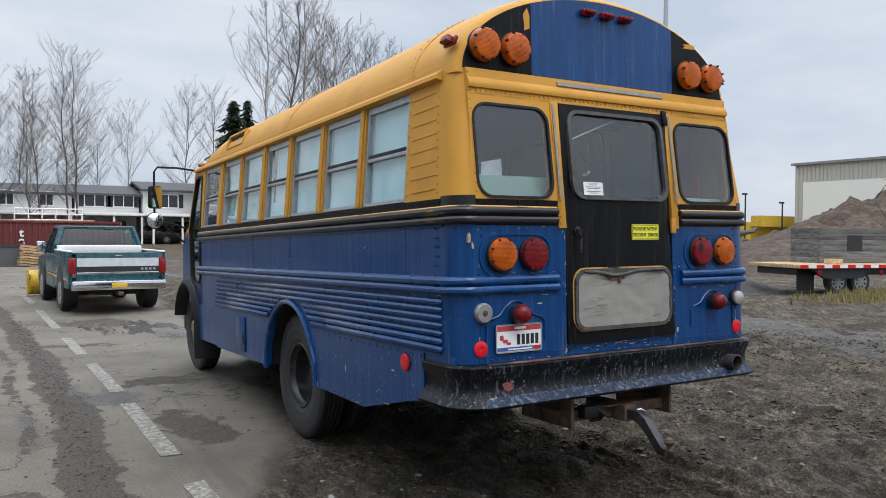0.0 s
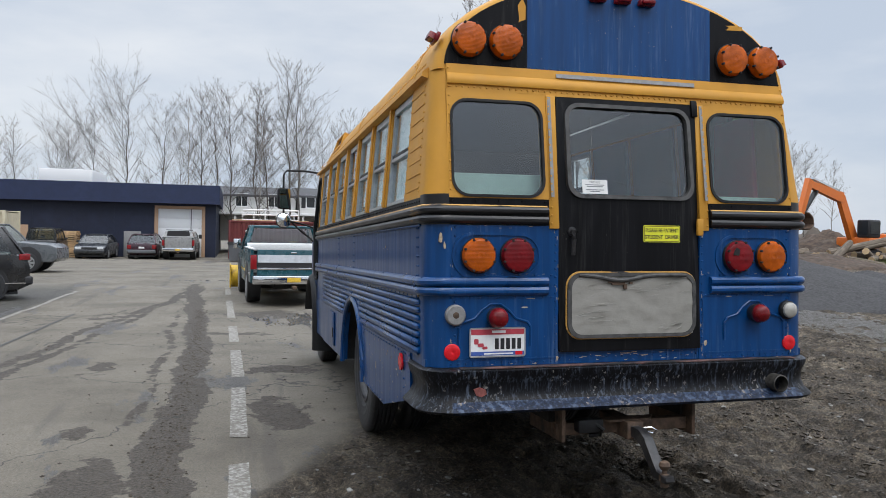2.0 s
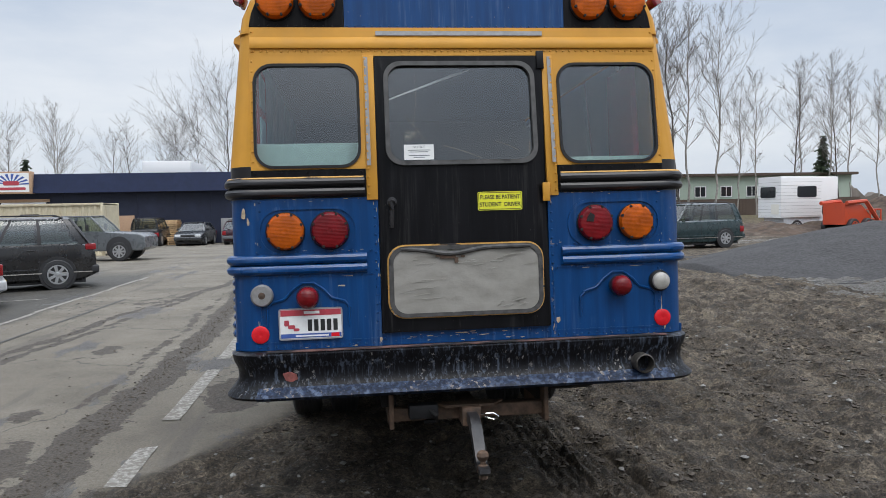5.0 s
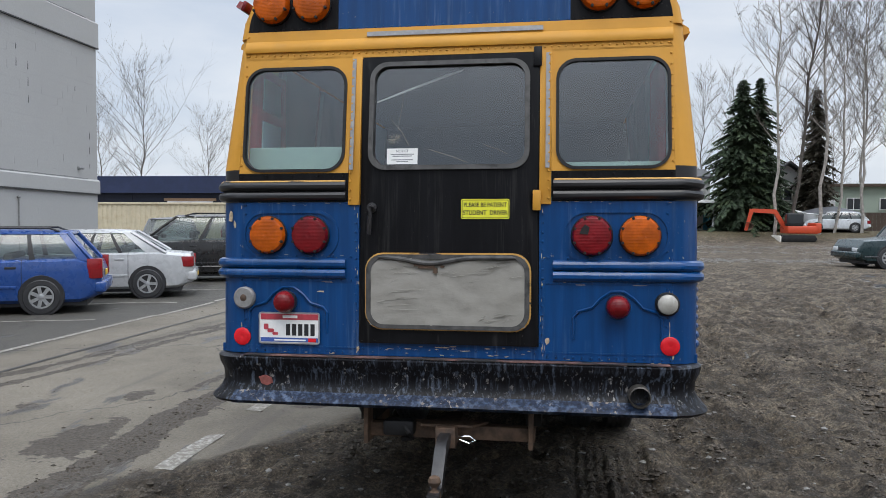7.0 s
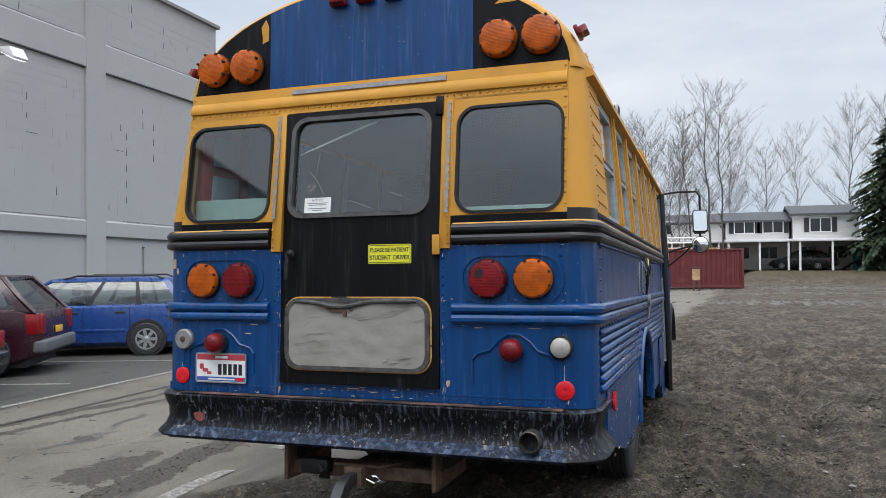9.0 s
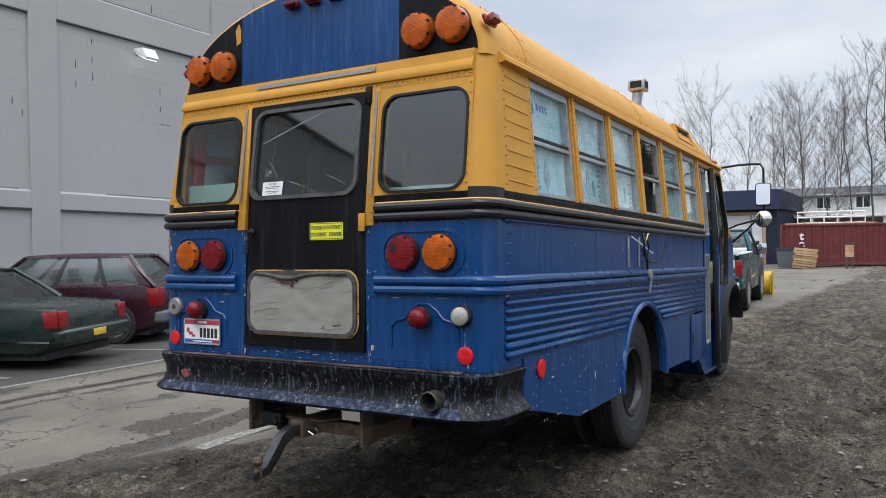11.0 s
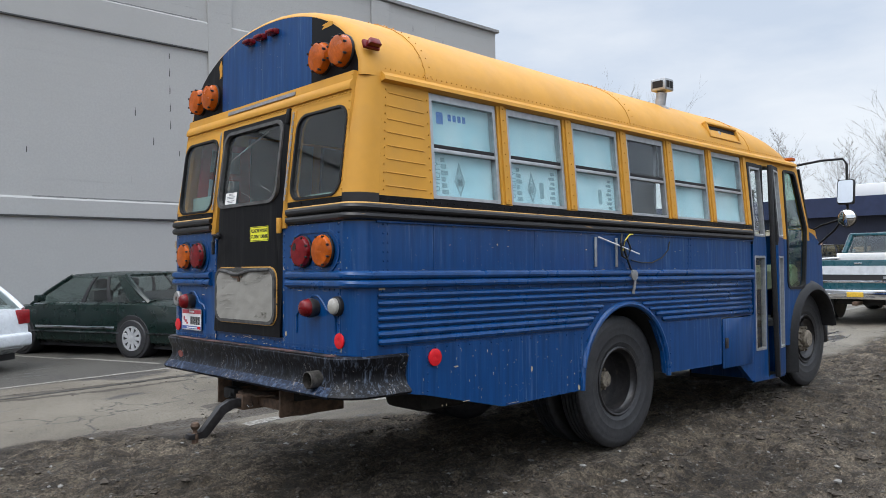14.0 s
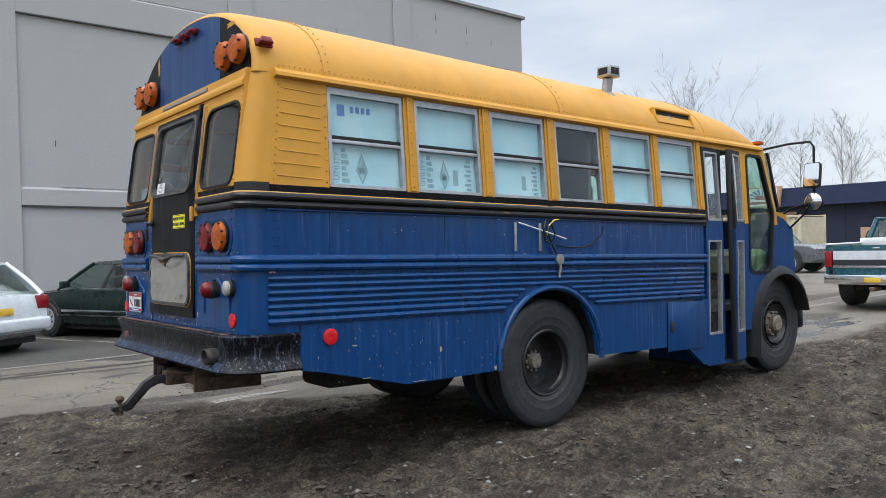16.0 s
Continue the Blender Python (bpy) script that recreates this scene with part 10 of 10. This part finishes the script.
wb_ = thing("wooden_box", "tall weathered grey board box on the trailer", "box", Matrix.Translation((19.2, 10.6, -0.04)) @ pose(0, 0, 0, 0, 0, -14))
for k in range(6):
    bm = box(bm_(), 0.2, 3.8, 0.9, 0.94, 0.945 + 0.19 * k, 1.125 + 0.19 * k, 0.006)
    part("plank", bm, M["old_wood"], wb_)
    part("plank", box(bm_(), 0.2, 0.24, 0.95, 2.2, 0.945 + 0.19 * k, 1.125 + 0.19 * k, 0.006), M["old_wood"], wb_)
part("frame_opening", box(bm_(), 1.3, 1.9, 0.885, 0.9, 1.35, 1.85), M["plastic"], wb_, "", 0)
bmr = solid("timber_block", box(bm_(), 0, 0.55, 0, 0.2, 0, 0.16, 0.01), M["pallet_wood"], "pale timber block on the trailer deck", "timber", m=Matrix.Translation((19.2, 10.85, 0.905)) @ pose(0, 0, 0, 0, 0, -14))

# far buildings, mast, lamps
fb = thing("warehouse", "large beige metal warehouse beyond the soil heap", "warehouse")
part("wall", box(bm_(), 86, 130, 36, 58, -0.3, 10.8), M["beige_metal"], fb, "", 0)
part("roof", box(bm_(), 85.6, 130.4, 35.6, 58.4, 10.8, 11.1), M["shadow_line"], fb, "", 0)
part("big_door", box(bm_(), 85.85, 86, 44.5, 56.8, -0.2, 8.6), M["cream_metal"], fb, "large cream door", 0)
bm = bm_()
for k in range(40):
    box(bm, 85.93, 86.0, 36 + 0.55 * k, 36.08 + 0.55 * k, 0, 10.7)
tagged(part("rib", bm, M["beige_metal"], fb, "", 0), kind="stuff")
yc_ = thing("yellow_shed", "low yellow metal sheds in the distance", "shed")
part("wall", box(bm_(), 82, 96, 61.5, 68, -0.3, 3.6), M["plow_yellow"], yc_, "", 0)
part("roof", box(bm_(), 82, 90, 60, 61.5, 3.0, 4.4), M["plow_yellow"], yc_, "", 0)
ms = thing("radio_mast", "tall grey steel mast with antenna panels", "mast", Matrix.Translation((96.4, 90, 0)))
part("pole", tube(bm_(), [(0, 0, -0.5), (0, 0, 24), (0, 0, 46)], [0.7, 0.5, 0.32], 16), M["galv"], ms)
for a in (0, 120, 240):
    ca, sa = math.cos(radians(a)), math.sin(radians(a))
    part("arm", tube(bm_(), [(0, 0, 22.5), (2.9 * ca, 2.9 * sa, 22.5)], 0.12, 6), M["galv"], ms)
    part("antenna", box(bm_(), 2.9 * ca - 0.3, 2.9 * ca + 0.3, 2.9 * sa - 0.3, 2.9 * sa + 0.3, 22.0, 25.2, 0.1), M["white"], ms)
for x, y, h in ((70.5, 53.5, 6.5), (84, 74, 9.0), (75, 52, 5.6)):
    sl = thing("street_lamp", "thin dark street lamp in the distance", "street lamp", Matrix.Translation((x, y, 0)), "far street lamps")
    part("pole", tube(bm_(), [(0, 0, -0.3), (0, 0, h)], 0.09, 6), M["plastic"], sl)
    part("head", box(bm_(), -0.5, 0.2, -0.12, 0.12, h - 0.1, h + 0.1, 0.03), M["plastic"], sl)
bk = heap("backdrop", "low far line of woods on the horizon", 60, 190, 150, 156, 6, "twig", 91, tuple((60 + 6 * k, 153, 6, 3.5 + 2 * math.sin(k * 1.7)) for k in range(22)), 1.0, 0.9)
tagged(bk, "low far line of woods on the horizon", "woods", kind="structure")

# ---- loose stones on the gravel and clods along the track
def stones(name, label, n, key, seed, spot, size):
    r = random.Random(seed)
    vs, fs = [], []
    ico = [(0, 0, 1), (0.9, 0, 0.3), (0.28, 0.86, 0.3), (-0.73, 0.53, 0.3), (-0.73, -0.53, 0.3), (0.28, -0.86, 0.3), (0.5, 0.4, -0.6), (-0.6, 0.1, -0.6), (0.2, -0.5, -0.6)]
    tri = [(0, 1, 2), (0, 2, 3), (0, 3, 4), (0, 4, 5), (0, 5, 1), (1, 6, 2), (2, 6, 7), (2, 7, 3), (3, 7, 4), (4, 7, 8), (4, 8, 5), (5, 8, 1), (1, 8, 6)]
    P_ = [spot(r) for _ in range(n)]
    Z_ = ground_height(np.array([p[0] for p in P_]), np.array([p[1] for p in P_]))[0]
    for (x, y), z in zip(P_, Z_):
        s = size(r)
        a, sx, sy, sz = r.uniform(0, 6.28), s * r.uniform(0.7, 1.3), s * r.uniform(0.6, 1.1), s * r.uniform(0.4, 0.75)
        ca, sa, i0 = math.cos(a), math.sin(a), len(vs)
        for u, v, w in ico:
            u, v = u * sx * r.uniform(0.8, 1.2), v * sy * r.uniform(0.8, 1.2)
            vs.append((x + u * ca - v * sa, y + u * sa + v * ca, z + w * sz - 0.05 * sz))
        fs += [tuple(i0 + k for k in t_) for t_ in tri]
    return tagged(quads(name, vs, fs, M[key]), label, "stones", kind="stuff")


M["stone_pale"] = mat("pale dry pebbles", (0.22, 0.21, 0.19), 0.85, grain=0.35, grain_scale=9)
M["clod"] = mat("dark mud clods", (0.060, 0.048, 0.036), 0.95, grain=0.35, grain_scale=40)


def on_dirt(r):
    while True:
        x, y = r.uniform(-2.5, 9.5), r.gauss(2.5, 4.0)
        if x > np.interp(y, EDGE_Y, EDGE_X) + 0.1 and y > -1.8:
            return x, y


stones("pebbles", "grey pebbles strewn over the gravel", 24000, "stone", 5, on_dirt, lambda r: 0.005 + 0.013 * r.random() ** 3)
stones("pebbles", "pale pebbles strewn over the gravel", 2600, "stone_pale", 6, on_dirt, lambda r: 0.006 + 0.034 * r.random() ** 7)


def in_drifts(r):
    while True:
        x, y = on_dirt(r)
        if noise.noise((x * 1.5, y * 0.55, 3.1)) + 0.5 * noise.noise((x * 5.0, y * 3.0, 8.2)) > 0.08:
            return x, y


stones("mud_clods", "dark clods of mud on the gravel", 4000, "clod", 7, on_dirt, lambda r: 0.007 + 0.028 * r.random() ** 5)
stones("mud_clods", "dark clods thrown up along the wheel ruts", 14000, "clod", 8, in_drifts, lambda r: 0.008 + 0.034 * r.random() ** 3)


def on_asphalt(r):
    while True:
        x, y = r.uniform(-6.4, -1.2), r.uniform(-1.0, 14)
        track = -2.77 - 0.03 * max(0, y - 7)
        if x < np.interp(y, EDGE_Y, EDGE_X) - 0.1 and r.random() < 0.02 + 0.98 * math.exp(-((x - track) / 0.11) ** 2):
            return x, y


stones("mud_clods", "dark crumbs of mud along the wheel tracks", 3500, "clod", 9, on_asphalt, lambda r: 0.004 + 0.018 * r.random() ** 4)


# ---- long low buildings behind, mirrored in the rear windows
M["far_block"] = mat("dark weathered wall", (0.07, 0.068, 0.066), 0.8, grain=0.15, grain_scale=2, spot_color=(0.10, 0.095, 0.09), spot_scale=0.8)
for x0, x1, y0, h in ((-9, 14, -34, 4.6), (14.6, 44, -37, 5.6), (-40, -14, -36, 6.0)):
    low = thing("warehouse", "long low dark building across the lot, flat roofed", "building", None, "buildings behind the lot")
    part("wall", box(bm_(), x0, x1, y0 - 12, y0, -0.4, h - 0.3), M["far_block"], low, "", 0)
    part("roof", box(bm_(), x0 - 0.3, x1 + 0.3, y0 - 12.3, y0 + 0.3, h - 0.3, h, 0.03), M["plastic_grey"], low, "flat grey roof edge", 0)
    part("roof_unit", box(bm_(), x0 + 8, x0 + 12, y0 - 6, y0 - 2, h, h + 1.3, 0.05), M["far_block"], low, "", 0)
